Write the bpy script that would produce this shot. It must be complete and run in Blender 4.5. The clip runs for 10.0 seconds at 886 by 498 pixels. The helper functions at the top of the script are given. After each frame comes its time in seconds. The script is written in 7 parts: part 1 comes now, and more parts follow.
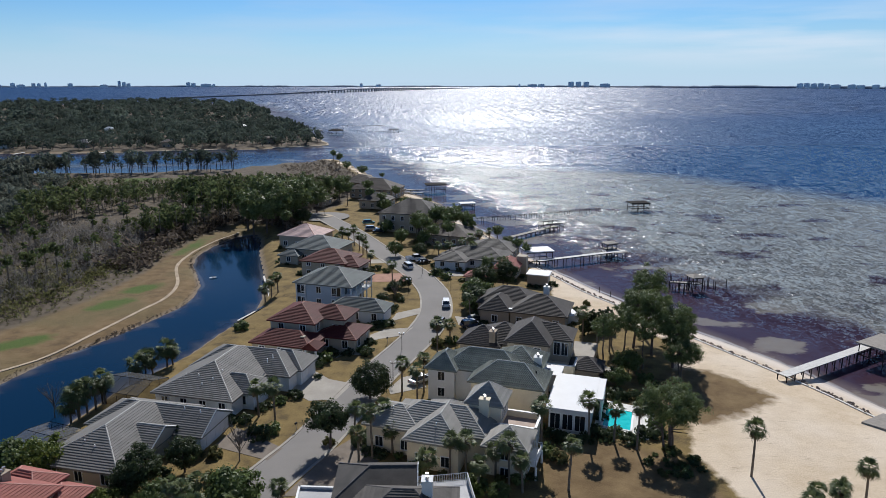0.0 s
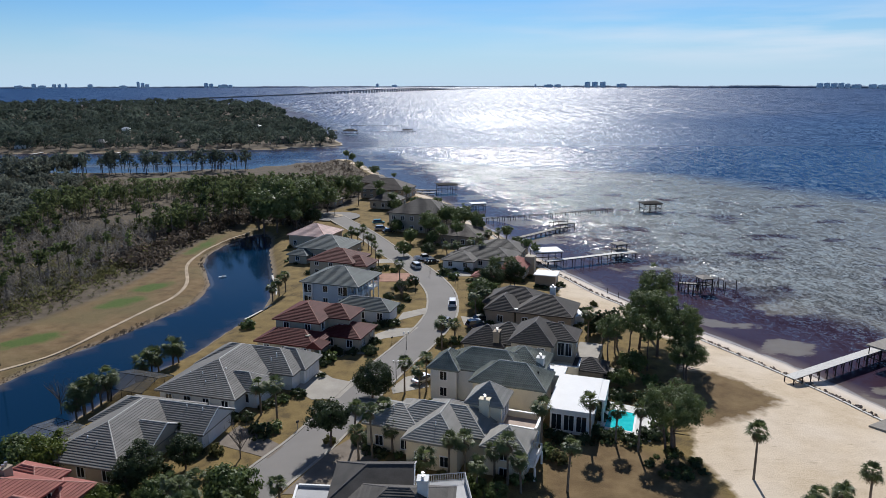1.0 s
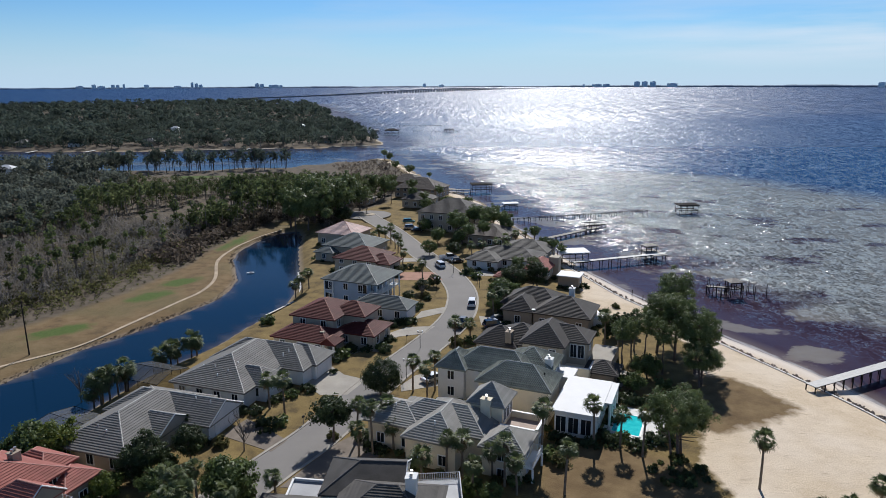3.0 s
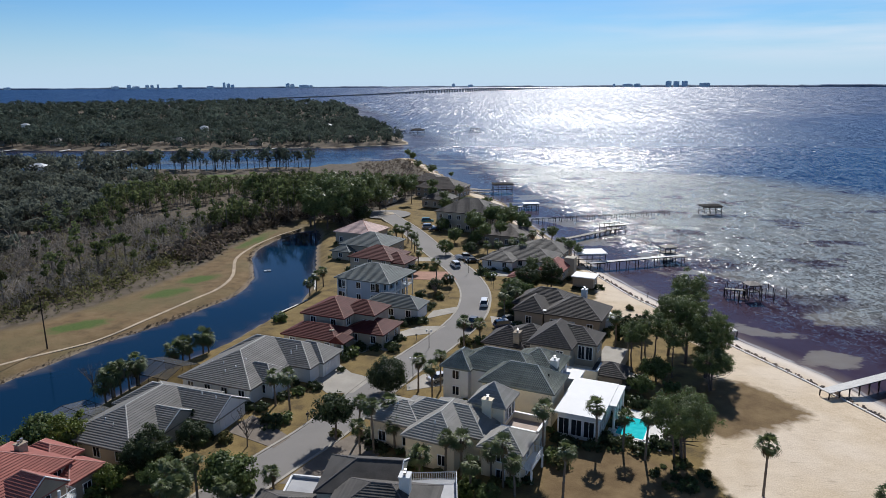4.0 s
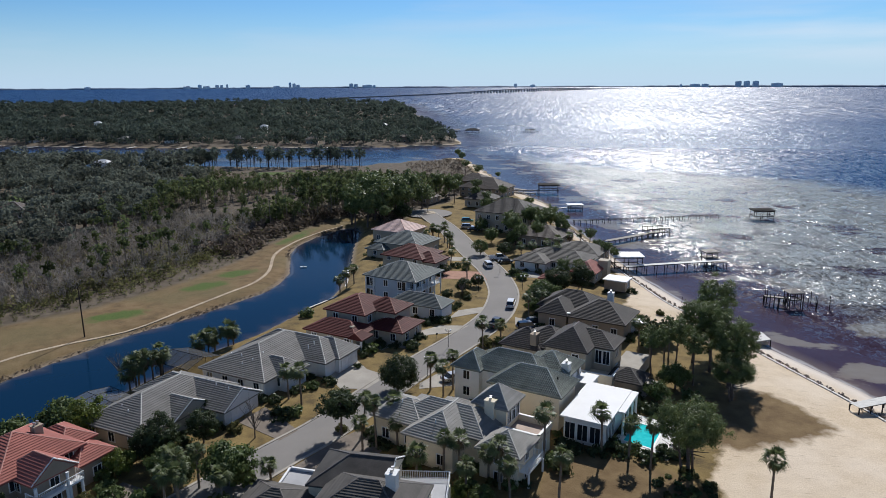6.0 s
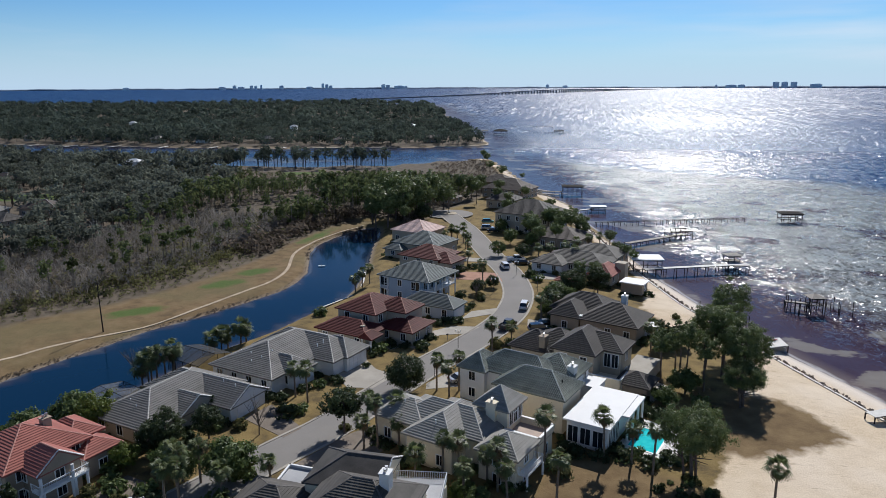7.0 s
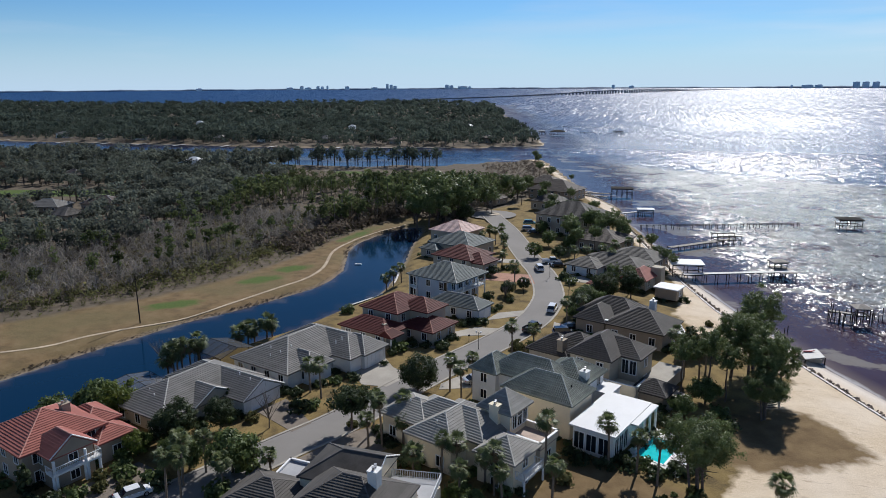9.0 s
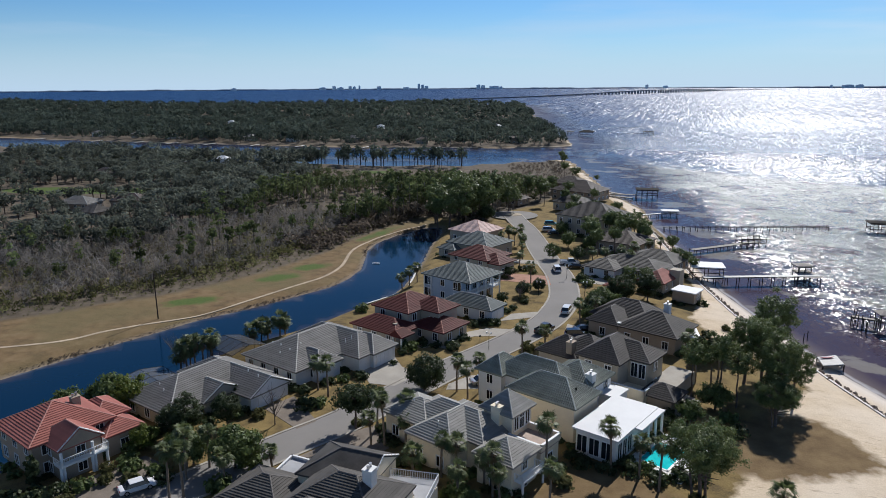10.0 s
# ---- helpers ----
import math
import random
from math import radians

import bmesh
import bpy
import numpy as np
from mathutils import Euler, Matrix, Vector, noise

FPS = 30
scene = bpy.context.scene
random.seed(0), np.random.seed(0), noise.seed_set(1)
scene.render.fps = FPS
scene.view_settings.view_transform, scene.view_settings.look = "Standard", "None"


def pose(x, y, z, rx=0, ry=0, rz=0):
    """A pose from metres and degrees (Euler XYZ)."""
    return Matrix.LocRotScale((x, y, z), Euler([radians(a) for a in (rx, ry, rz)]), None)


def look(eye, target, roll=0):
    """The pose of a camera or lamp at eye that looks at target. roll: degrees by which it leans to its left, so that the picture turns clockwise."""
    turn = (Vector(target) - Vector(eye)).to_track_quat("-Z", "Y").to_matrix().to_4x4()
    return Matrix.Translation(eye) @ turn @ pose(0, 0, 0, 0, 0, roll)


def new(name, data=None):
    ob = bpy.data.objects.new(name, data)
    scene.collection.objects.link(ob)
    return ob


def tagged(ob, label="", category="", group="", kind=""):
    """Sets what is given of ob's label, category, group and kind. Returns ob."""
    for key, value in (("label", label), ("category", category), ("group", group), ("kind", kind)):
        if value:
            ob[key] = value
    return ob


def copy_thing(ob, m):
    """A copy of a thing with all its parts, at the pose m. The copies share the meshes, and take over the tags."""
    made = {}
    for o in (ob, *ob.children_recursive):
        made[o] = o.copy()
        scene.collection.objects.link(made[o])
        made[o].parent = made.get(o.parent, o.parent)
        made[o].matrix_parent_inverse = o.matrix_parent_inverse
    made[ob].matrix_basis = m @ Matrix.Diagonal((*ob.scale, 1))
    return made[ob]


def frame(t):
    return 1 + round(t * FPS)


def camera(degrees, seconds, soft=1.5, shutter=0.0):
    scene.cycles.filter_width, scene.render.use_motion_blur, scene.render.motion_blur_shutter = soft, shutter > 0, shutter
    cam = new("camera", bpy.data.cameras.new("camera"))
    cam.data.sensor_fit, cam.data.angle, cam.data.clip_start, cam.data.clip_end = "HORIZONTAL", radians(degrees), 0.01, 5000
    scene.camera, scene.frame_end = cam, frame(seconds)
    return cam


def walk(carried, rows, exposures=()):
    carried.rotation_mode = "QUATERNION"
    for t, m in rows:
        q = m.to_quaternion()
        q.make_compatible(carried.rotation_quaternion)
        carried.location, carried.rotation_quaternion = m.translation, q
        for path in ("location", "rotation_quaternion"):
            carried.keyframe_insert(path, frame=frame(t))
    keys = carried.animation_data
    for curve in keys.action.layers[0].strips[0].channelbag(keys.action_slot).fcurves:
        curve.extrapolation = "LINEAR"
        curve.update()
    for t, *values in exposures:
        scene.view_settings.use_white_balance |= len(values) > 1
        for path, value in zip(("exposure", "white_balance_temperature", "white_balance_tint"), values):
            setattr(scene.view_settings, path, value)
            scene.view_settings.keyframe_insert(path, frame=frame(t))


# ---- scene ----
cam = camera(64.1, 10.0, soft=0.85)
PATH = [
    (0, (-13.352, -0.581, 54.91), (-13.239, 1.361, 54.446), 0.1),
    (0.5, (-12.362, -0.615, 54.855), (-12.27, 1.329, 54.392), 0.1),
    (1, (-11.175, -0.642, 54.782), (-11.106, 1.302, 54.319), -0.0),
    (1.5, (-9.861, -0.643, 54.711), (-9.818, 1.302, 54.248), -0.1),
    (2, (-8.363, -0.641, 54.665), (-8.351, 1.304, 54.202), -0.1),
    (2.5, (-6.741, -0.631, 54.607), (-6.764, 1.315, 54.144), -0.1),
    (4, (-1.276, -0.307, 54.472), (-1.416, 1.633, 54.009), -0.2),
    (4.5, (0.656, -0.095, 54.399), (0.474, 1.842, 53.937), -0.2),
    (5, (2.624, 0.166, 54.336), (2.399, 2.099, 53.873), -0.2),
    (5.5, (4.526, 0.437, 54.29), (4.26, 2.364, 53.827), -0.2),
    (7, (10.337, 1.556, 54.166), (9.944, 3.463, 53.706), -0.2),
    (7.5, (12.266, 2.02, 54.122), (11.831, 3.917, 53.663), -0.2),
    (8, (14.216, 2.569, 54.091), (13.738, 4.456, 53.632), -0.3),
    (8.5, (16.123, 3.138, 54.078), (15.603, 5.014, 53.619), -0.3),
    (9, (17.978, 3.731, 54.051), (17.416, 5.595, 53.593), -0.3),
    (9.5, (19.819, 4.387, 54.041), (19.215, 6.237, 53.582), -0.3),
    (10, (21.599, 5.03, 54.045), (20.955, 6.868, 53.587), -0.3),
]
walk(cam, [(t, look(eye, target, roll)) for t, eye, target, roll in PATH], [(0.0, -0.04, 5960, 11.0), (10.0, -0.02, 5960, 11.0)])
# ---- world, sun ----
SUN_ELEV, SUN_AZ = 39.0, 8.0      # degrees; azimuth from +y towards +x
world = bpy.data.worlds.new("sky")
scene.world = world
world.use_nodes = True
wt = world.node_tree
wbg = wt.nodes["Background"]
sky = wt.nodes.new("ShaderNodeTexSky")
sky.sky_type = 'NISHITA'
sky.sun_disc = False
sky.sun_elevation, sky.sun_rotation = radians(SUN_ELEV), radians(SUN_AZ)
sky.air_density, sky.dust_density, sky.ozone_density = 1.0, 0.05, 2.0
# thin high cloud: stretched noise, denser near the horizon
wtc = wt.nodes.new("ShaderNodeTexCoord")
wmap = wt.nodes.new("ShaderNodeMapping")
wmap.inputs["Scale"].default_value = (1.4, 1.4, 13.0)
wnoise = wt.nodes.new("ShaderNodeTexNoise")
wnoise.inputs["Scale"].default_value = 1.5
wnoise.inputs["Detail"].default_value = 5.0
wramp = wt.nodes.new("ShaderNodeValToRGB")
wramp.color_ramp.elements[0].position = 0.50
wramp.color_ramp.elements[1].position = 0.78
wramp.color_ramp.elements[1].color = (0.5, 0.5, 0.5, 1)
wmix = wt.nodes.new("ShaderNodeMixRGB")
wmix.inputs[2].default_value = (8.5, 9.2, 10.0, 1)
wt.links.new(wtc.outputs["Generated"], wmap.inputs[0])
wt.links.new(wmap.outputs[0], wnoise.inputs["Vector"])
wt.links.new(wnoise.outputs["Fac"], wramp.inputs[0])
wt.links.new(wramp.outputs[0], wmix.inputs[0])
wtint = wt.nodes.new("ShaderNodeMixRGB")
wtint.blend_type = 'MULTIPLY'
wtint.inputs[0].default_value = 1.0
wtint.inputs[2].default_value = (0.55, 0.84, 1.16, 1)
wt.links.new(sky.outputs[0], wtint.inputs[1])
# the clear dome deepens towards the zenith
wsep0 = wt.nodes.new("ShaderNodeSeparateXYZ")
wt.links.new(wtc.outputs["Generated"], wsep0.inputs[0])
wdeep = wt.nodes.new("ShaderNodeMapRange")
wdeep.interpolation_type = 'SMOOTHSTEP'
wdeep.inputs["From Min"].default_value, wdeep.inputs["From Max"].default_value = 0.14, 0.75
wdeep.inputs["To Min"].default_value, wdeep.inputs["To Max"].default_value = 1.0, 0.52
wt.links.new(wsep0.outputs["Z"], wdeep.inputs["Value"])
wdome = wt.nodes.new("ShaderNodeMixRGB")
wdome.blend_type = 'MULTIPLY'
wdome.inputs[0].default_value = 1.0
wt.links.new(wtint.outputs[0], wdome.inputs[1])
wt.links.new(wdeep.outputs[0], wdome.inputs[2])
wt.links.new(wdome.outputs[0], wmix.inputs[1])
# pale blue-white haze low over the horizon, all round
wsep = wt.nodes.new("ShaderNodeSeparateXYZ")
wt.links.new(wtc.outputs["Generated"], wsep.inputs[0])
whz = wt.nodes.new("ShaderNodeMapRange")
whz.interpolation_type = 'SMOOTHSTEP'
whz.inputs["From Min"].default_value, whz.inputs["From Max"].default_value = 0.105, -0.03
whz.inputs["To Max"].default_value = 0.92
wt.links.new(wsep.outputs["Z"], whz.inputs["Value"])
whaze = wt.nodes.new("ShaderNodeMixRGB")
whaze.inputs[2].default_value = (7.4, 9.3, 11.0, 1)
wt.links.new(whz.outputs[0], whaze.inputs[0])
wt.links.new(wmix.outputs[0], whaze.inputs[1])
# a bank of thin white cloud low in the east of north
wband = wt.nodes.new("ShaderNodeValToRGB")
wband.color_ramp.elements[0].position = 0.012
wband.color_ramp.elements[0].color = (0, 0, 0, 1)
wband.color_ramp.elements[1].position = 0.125
wband.color_ramp.elements[1].color = (0, 0, 0, 1)
for q, k in ((0.035, 0.55), (0.065, 0.75), (0.09, 0.25)):
    el = wband.color_ramp.elements.new(q)
    el.color = (k, k, k, 1)
wt.links.new(wsep.outputs["Z"], wband.inputs[0])
wside = wt.nodes.new("ShaderNodeMapRange")
wside.interpolation_type = 'SMOOTHSTEP'
wside.inputs["From Min"].default_value, wside.inputs["From Max"].default_value = -0.05, 0.55
wt.links.new(wsep.outputs["X"], wside.inputs["Value"])
wmap2 = wt.nodes.new("ShaderNodeMapping")
wmap2.inputs["Scale"].default_value = (3.0, 3.0, 30.0)
wn2 = wt.nodes.new("ShaderNodeTexNoise")
wn2.inputs["Scale"].default_value, wn2.inputs["Detail"].default_value = 1.3, 6.0
wt.links.new(wtc.outputs["Generated"], wmap2.inputs[0])
wt.links.new(wmap2.outputs[0], wn2.inputs["Vector"])
wr2 = wt.nodes.new("ShaderNodeMapRange")
wr2.inputs["From Min"].default_value, wr2.inputs["From Max"].default_value = 0.36, 0.60
wt.links.new(wn2.outputs["Fac"], wr2.inputs["Value"])
wm1, wm2 = wt.nodes.new("ShaderNodeMath"), wt.nodes.new("ShaderNodeMath")
wm1.operation = wm2.operation = 'MULTIPLY'
wt.links.new(wband.outputs[0], wm1.inputs[0])
wt.links.new(wside.outputs[0], wm1.inputs[1])
wt.links.new(wm1.outputs[0], wm2.inputs[0])
wt.links.new(wr2.outputs[0], wm2.inputs[1])
wveil = wt.nodes.new("ShaderNodeMixRGB")
wveil.inputs[2].default_value = (10.2, 10.9, 11.4, 1)
wt.links.new(wm2.outputs[0], wveil.inputs[0])
wt.links.new(whaze.outputs[0], wveil.inputs[1])
wt.links.new(wveil.outputs[0], wbg.inputs[0])
wbg.inputs[1].default_value = 0.075

sun = new("sun", bpy.data.lights.new("sun", 'SUN'))
sun.data.energy, sun.data.angle, sun.data.color = 5.0, radians(0.53), (1.0, 0.94, 0.84)
_a, _e = radians(SUN_AZ), radians(SUN_ELEV)
sun.matrix_world = look((400 * math.sin(_a) * math.cos(_e), 400 * math.cos(_a) * math.cos(_e), 400 * math.sin(_e)), (0, 0, 0))


# ---- materials ----
def nodes_of(name):
    m = bpy.data.materials.new(name)
    m.use_nodes = True
    t = m.node_tree
    return m, t, t.nodes["Principled BSDF"]


def nd(t, kind, **values):
    n = t.nodes.new(kind)
    for k, v in values.items():
        n.inputs[k.replace("_", " ")].default_value = v
    return n


def ramp(t, fac, stops):
    r = t.nodes.new("ShaderNodeValToRGB")
    e = r.color_ramp.elements
    while len(e) < len(stops):
        e.new(0.5)
    for el, (p, c) in zip(e, stops):
        el.position, el.color = p, (*c, 1)
    t.links.new(fac, r.inputs[0])
    return r.outputs[0]


def mix(t, fac, a, b, mode='MIX'):
    n = t.nodes.new("ShaderNodeMixRGB")
    n.blend_type = mode
    for s, v in ((0, fac), (1, a), (2, b)):
        if isinstance(v, (int, float)):
            n.inputs[s].default_value = v if s == 0 else (v, v, v, 1)
        elif isinstance(v, tuple):
            n.inputs[s].default_value = (*v, 1)
        else:
            t.links.new(v, n.inputs[s])
    return n.outputs[0]


def mth(t, op, a, b=0.0):
    n = t.nodes.new("ShaderNodeMath")
    n.operation = op
    for s, v in ((0, a), (1, b)):
        if isinstance(v, (int, float)):
            n.inputs[s].default_value = v
        else:
            t.links.new(v, n.inputs[s])
    return n.outputs[0]


def place_of(t):
    return t.nodes.new("ShaderNodeNewGeometry").outputs["Position"]


def noise_of(t, scale, detail=4.0, vec=None, rough=0.55):
    n = nd(t, "ShaderNodeTexNoise", Scale=scale, Detail=detail, Roughness=rough)
    t.links.new(vec if vec is not None else place_of(t), n.inputs["Vector"])
    return n.outputs["Fac"]


def bumped(t, bsdf, height, strength, distance):
    b = nd(t, "ShaderNodeBump", Strength=strength, Distance=distance)
    t.links.new(height, b.inputs["Height"])
    t.links.new(b.outputs[0], bsdf.inputs["Normal"])


def plain(name, col, rough=0.7, var=0.25, scale=1.2, fine=9.0, metal=0.0, bump=0.2, spec=0.2, per_object=0.0):
    """A surface with blotches at two scales, grain relief, and a change from object to object."""
    m, t, b = nodes_of(name)
    p = place_of(t)
    n1, n2 = noise_of(t, scale, 4, p), noise_of(t, fine, 3, p)
    dark = tuple(c * (1 - var) for c in col)
    lite = tuple(min(1, c * (1 + var)) for c in col)
    c = ramp(t, n1, [(0.3, dark), (0.7, lite)])
    c = mix(t, 0.35, c, ramp(t, n2, [(0.3, dark), (0.7, lite)]))
    if per_object:
        o = t.nodes.new("ShaderNodeObjectInfo").outputs["Random"]
        c = mix(t, per_object, c, ramp(t, o, [(0, dark), (1, lite)]))
    t.links.new(c, b.inputs["Base Color"])
    b.inputs["Roughness"].default_value, b.inputs["Metallic"].default_value = rough, metal
    b.inputs["Specular IOR Level"].default_value = spec
    if bump:
        bumped(t, b, n2, bump, 0.05)
    return m


def tile_material(name, col, var=0.3, rough=0.7):
    """Concrete roof tile: a change from course to course, weather stains and fine grain."""
    m, t, b = nodes_of(name)
    p = place_of(t)
    n1, n2 = noise_of(t, 0.45, 5, p), noise_of(t, 7.0, 3, p)
    o = t.nodes.new("ShaderNodeObjectInfo").outputs["Random"]
    dark = tuple(c * (1 - var) for c in col)
    lite = tuple(min(1, c * (1 + var)) for c in col)
    c = ramp(t, n1, [(0.3, dark), (0.7, lite)])
    c = mix(t, 0.4, c, ramp(t, n2, [(0.25, dark), (0.75, lite)]))
    c = mix(t, 0.3, c, ramp(t, o, [(0, dark), (1, lite)]))
    t.links.new(c, b.inputs["Base Color"])
    t.links.new(ramp(t, n2, [(0.2, (rough - .1,) * 3), (0.8, (rough + .15,) * 3)]), b.inputs["Roughness"])
    b.inputs["Specular IOR Level"].default_value = 0.2
    bumped(t, b, n2, 0.3, 0.04)
    return m


def leaf_material(name, dark, lite, scale=0.6):
    m, t, b = nodes_of(name)
    g = t.nodes.new("ShaderNodeNewGeometry")
    c = ramp(t, g.outputs["Random Per Island"], [(0.0, dark), (1.0, lite)])
    n = noise_of(t, scale, 3)
    c = mix(t, 0.55, c, ramp(t, n, [(0.35, dark), (0.65, lite)]))
    at = t.nodes.new("ShaderNodeAttribute")
    at.attribute_name = "tone"
    k = mth(t, 'ADD', 1.0, at.outputs["Fac"])
    hs = t.nodes.new("ShaderNodeHueSaturation")
    t.links.new(k, hs.inputs["Value"])
    t.links.new(c, hs.inputs["Color"])
    c = hs.outputs[0]
    t.links.new(c, b.inputs["Base Color"])
    b.inputs["Roughness"].default_value = 0.6 if scale < 0.1 else 0.5
    b.inputs["Specular IOR Level"].default_value = 0.03 if scale < 0.1 else 0.24
    tr = t.nodes.new("ShaderNodeBsdfTranslucent")
    t.links.new(c, tr.inputs[0])
    mx = t.nodes.new("ShaderNodeMixShader")
    mx.inputs[0].default_value = 0.5 if scale < 0.1 else 0.38
    t.links.new(b.outputs[0], mx.inputs[1])
    t.links.new(tr.outputs[0], mx.inputs[2])
    t.links.new(mx.outputs[0], t.nodes["Material Output"].inputs[0])
    return m


M = {}
M["wall_white"] = plain("painted_stucco_white", (0.72, 0.72, 0.70), 0.75, 0.08, 0.5, 6)
M["wall_cream"] = plain("painted_stucco_cream", (0.73, 0.645, 0.49), 0.8, 0.1, 0.5, 6)
M["wall_tan"] = plain("painted_stucco_tan", (0.35, 0.285, 0.215), 0.8, 0.12, 0.5, 6)
M["wall_beige"] = plain("painted_stucco_beige", (0.44, 0.385, 0.30), 0.8, 0.1, 0.5, 6)
M["wall_blue"] = plain("painted_stucco_pale_blue", (0.44, 0.50, 0.57), 0.75, 0.08, 0.5, 6)
M["trim"] = plain("white_painted_trim", (0.78, 0.78, 0.77), 0.5, 0.06, 1.0, 8, bump=0.05)
M["membrane"] = plain("white_roof_membrane", (0.66, 0.66, 0.66), 0.55, 0.06, 0.4, 5, bump=0.1)
M["tile_grey"] = tile_material("grey_concrete_tile", (0.18, 0.172, 0.16))
M["tile_green"] = tile_material("green_grey_clay_tile", (0.195, 0.21, 0.178), 0.5)
M["tile_light"] = tile_material("light_grey_concrete_tile", (0.275, 0.262, 0.238))
M["tile_weathered"] = tile_material("weathered_dark_grey_tile", (0.092, 0.084, 0.076), 0.55)
M["tile_slate"] = tile_material("blue_grey_concrete_tile", (0.125, 0.142, 0.138))
M["tile_dark"] = tile_material("dark_brown_grey_tile", (0.066, 0.058, 0.054))
M["tile_brown"] = tile_material("brown_concrete_tile", (0.082, 0.064, 0.056))
M["tile_red"] = tile_material("dark_red_tile", (0.098, 0.025, 0.022))
M["tile_salmon"] = tile_material("salmon_clay_tile", (0.31, 0.115, 0.092))
M["tile_pink"] = tile_material("faded_pink_tile", (0.60, 0.43, 0.38))
M["cap_grey"] = plain("light_grey_ridge_tile", (0.40, 0.385, 0.355), 0.6, 0.2, 2, 9)
M["cap_green"] = plain("grey_green_ridge_tile", (0.30, 0.325, 0.315), 0.6, 0.2, 2, 9)
M["cap_dark"] = plain("brown_grey_ridge_tile", (0.125, 0.112, 0.104), 0.6, 0.2, 2, 9)
M["cap_red"] = plain("red_ridge_tile", (0.24, 0.085, 0.06), 0.6, 0.2, 2, 9)
M["cap_salmon"] = plain("pale_salmon_ridge_tile", (0.42, 0.21, 0.17), 0.6, 0.2, 2, 9)
M["asphalt"] = plain("worn_grey_asphalt", (0.225, 0.21, 0.195), 0.85, 0.12, 0.12, 6, bump=0.3)
M["concrete"] = plain("pale_concrete", (0.36, 0.33, 0.285), 0.85, 0.2, 0.35, 7)
M["terrace_stone"] = plain("pinkish_terrace_stone", (0.43, 0.34, 0.285), 0.8, 0.18, 0.8, 8)
M["paver_grey"] = plain("grey_brown_paving", (0.19, 0.158, 0.128), 0.85, 0.25, 0.6, 8)
M["paver"] = plain("red_brick_paving", (0.36, 0.20, 0.14), 0.85, 0.2, 0.6, 8)
M["wood_grey"] = plain("weathered_grey_timber", (0.30, 0.27, 0.235), 0.8, 0.28, 1.5, 12, per_object=0.3)
M["pool_paving"] = plain("white_pool_paving", (0.68, 0.66, 0.62), 0.7, 0.1, 0.5, 7)
M["roof_dark"] = plain("dark_weathered_shelter_roof", (0.06, 0.055, 0.05), 0.95, 0.25, 0.8, 9, spec=0.02)
M["deck_pale"] = plain("sun_bleached_deck_boards", (0.62, 0.60, 0.56), 0.7, 0.12, 1.5, 12, per_object=0.12)
M["wood_dark"] = plain("dark_wet_timber", (0.045, 0.038, 0.034), 0.9, 0.35, 1.5, 12, spec=0.05)
M["bark"] = plain("grey_brown_bark", (0.13, 0.10, 0.085), 0.9, 0.35, 3, 14, bump=0.6)
M["bark_grey"] = plain("pale_grey_twigs", (0.17, 0.145, 0.125), 0.9, 0.3, 1, 9, bump=0)
M["palm_trunk"] = plain("grey_palm_trunk", (0.19, 0.155, 0.12), 0.9, 0.3, 4, 16, bump=0.6)
M["metal"] = plain("grey_metal", (0.45, 0.45, 0.46), 0.4, 0.1, 2, 10, metal=0.8, bump=0)
M["black"] = plain("black_rubber", (0.02, 0.02, 0.02), 0.7, 0.2, 3, 10, bump=0)
M["rock"] = plain("grey_brown_rubble_stone", (0.25, 0.20, 0.16), 0.9, 0.35, 2, 10, bump=0.5, per_object=0.4)
M["leaf"] = leaf_material("broad_leaves", (0.055, 0.082, 0.026), (0.17, 0.215, 0.075))
M["leaf_bright"] = leaf_material("light_green_leaves", (0.06, 0.09, 0.015), (0.19, 0.22, 0.05))
M["leaf_dark"] = leaf_material("dark_green_leaves", (0.026, 0.042, 0.017), (0.085, 0.108, 0.046))
M["leaf_pine"] = leaf_material("pine_needles", (0.066, 0.094, 0.034), (0.20, 0.24, 0.092))
M["leaf_palm"] = leaf_material("palm_fronds", (0.05, 0.074, 0.026), (0.20, 0.228, 0.095))
M["leaf_dry"] = leaf_material("dry_palm_fronds", (0.12, 0.09, 0.05), (0.25, 0.19, 0.11))
M["twigs"] = leaf_material("bare_twigs", (0.16, 0.148, 0.135), (0.24, 0.222, 0.20), 0.05)
M["twigs_dark"] = leaf_material("shaded_twigs", (0.15, 0.125, 0.085), (0.25, 0.215, 0.16), 0.05)
M["stem_pale"] = plain("pale_grey_stems", (0.24, 0.215, 0.185), 0.9, 0.3, 1, 9, bump=0)
M["thicket"] = leaf_material("dark_thicket", (0.09, 0.073, 0.058), (0.165, 0.135, 0.107), 0.08)
M["path_sand"] = plain("packed_sandy_path", (0.46, 0.385, 0.29), 0.9, 0.18, 0.5, 6)
M["path_worn"] = plain("worn_brown_sand_path", (0.42, 0.335, 0.24), 0.95, 0.4, 0.25, 3)
M["scrub"] = leaf_material("winter_scrub", (0.088, 0.094, 0.036), (0.175, 0.168, 0.078), 0.08)
M["brush"] = leaf_material("grey_green_brush", (0.13, 0.125, 0.055), (0.23, 0.215, 0.115), 0.04)
# next two: aerial haze mixed into the leaf colours as a grey-blue lift
M["wood_far"] = leaf_material("haze_tinted_far_leaves", (0.054, 0.072, 0.058), (0.094, 0.114, 0.090), 0.02)
M["wood_oak"] = leaf_material("haze_tinted_oak_leaves", (0.09, 0.102, 0.082), (0.155, 0.168, 0.134), 0.03)
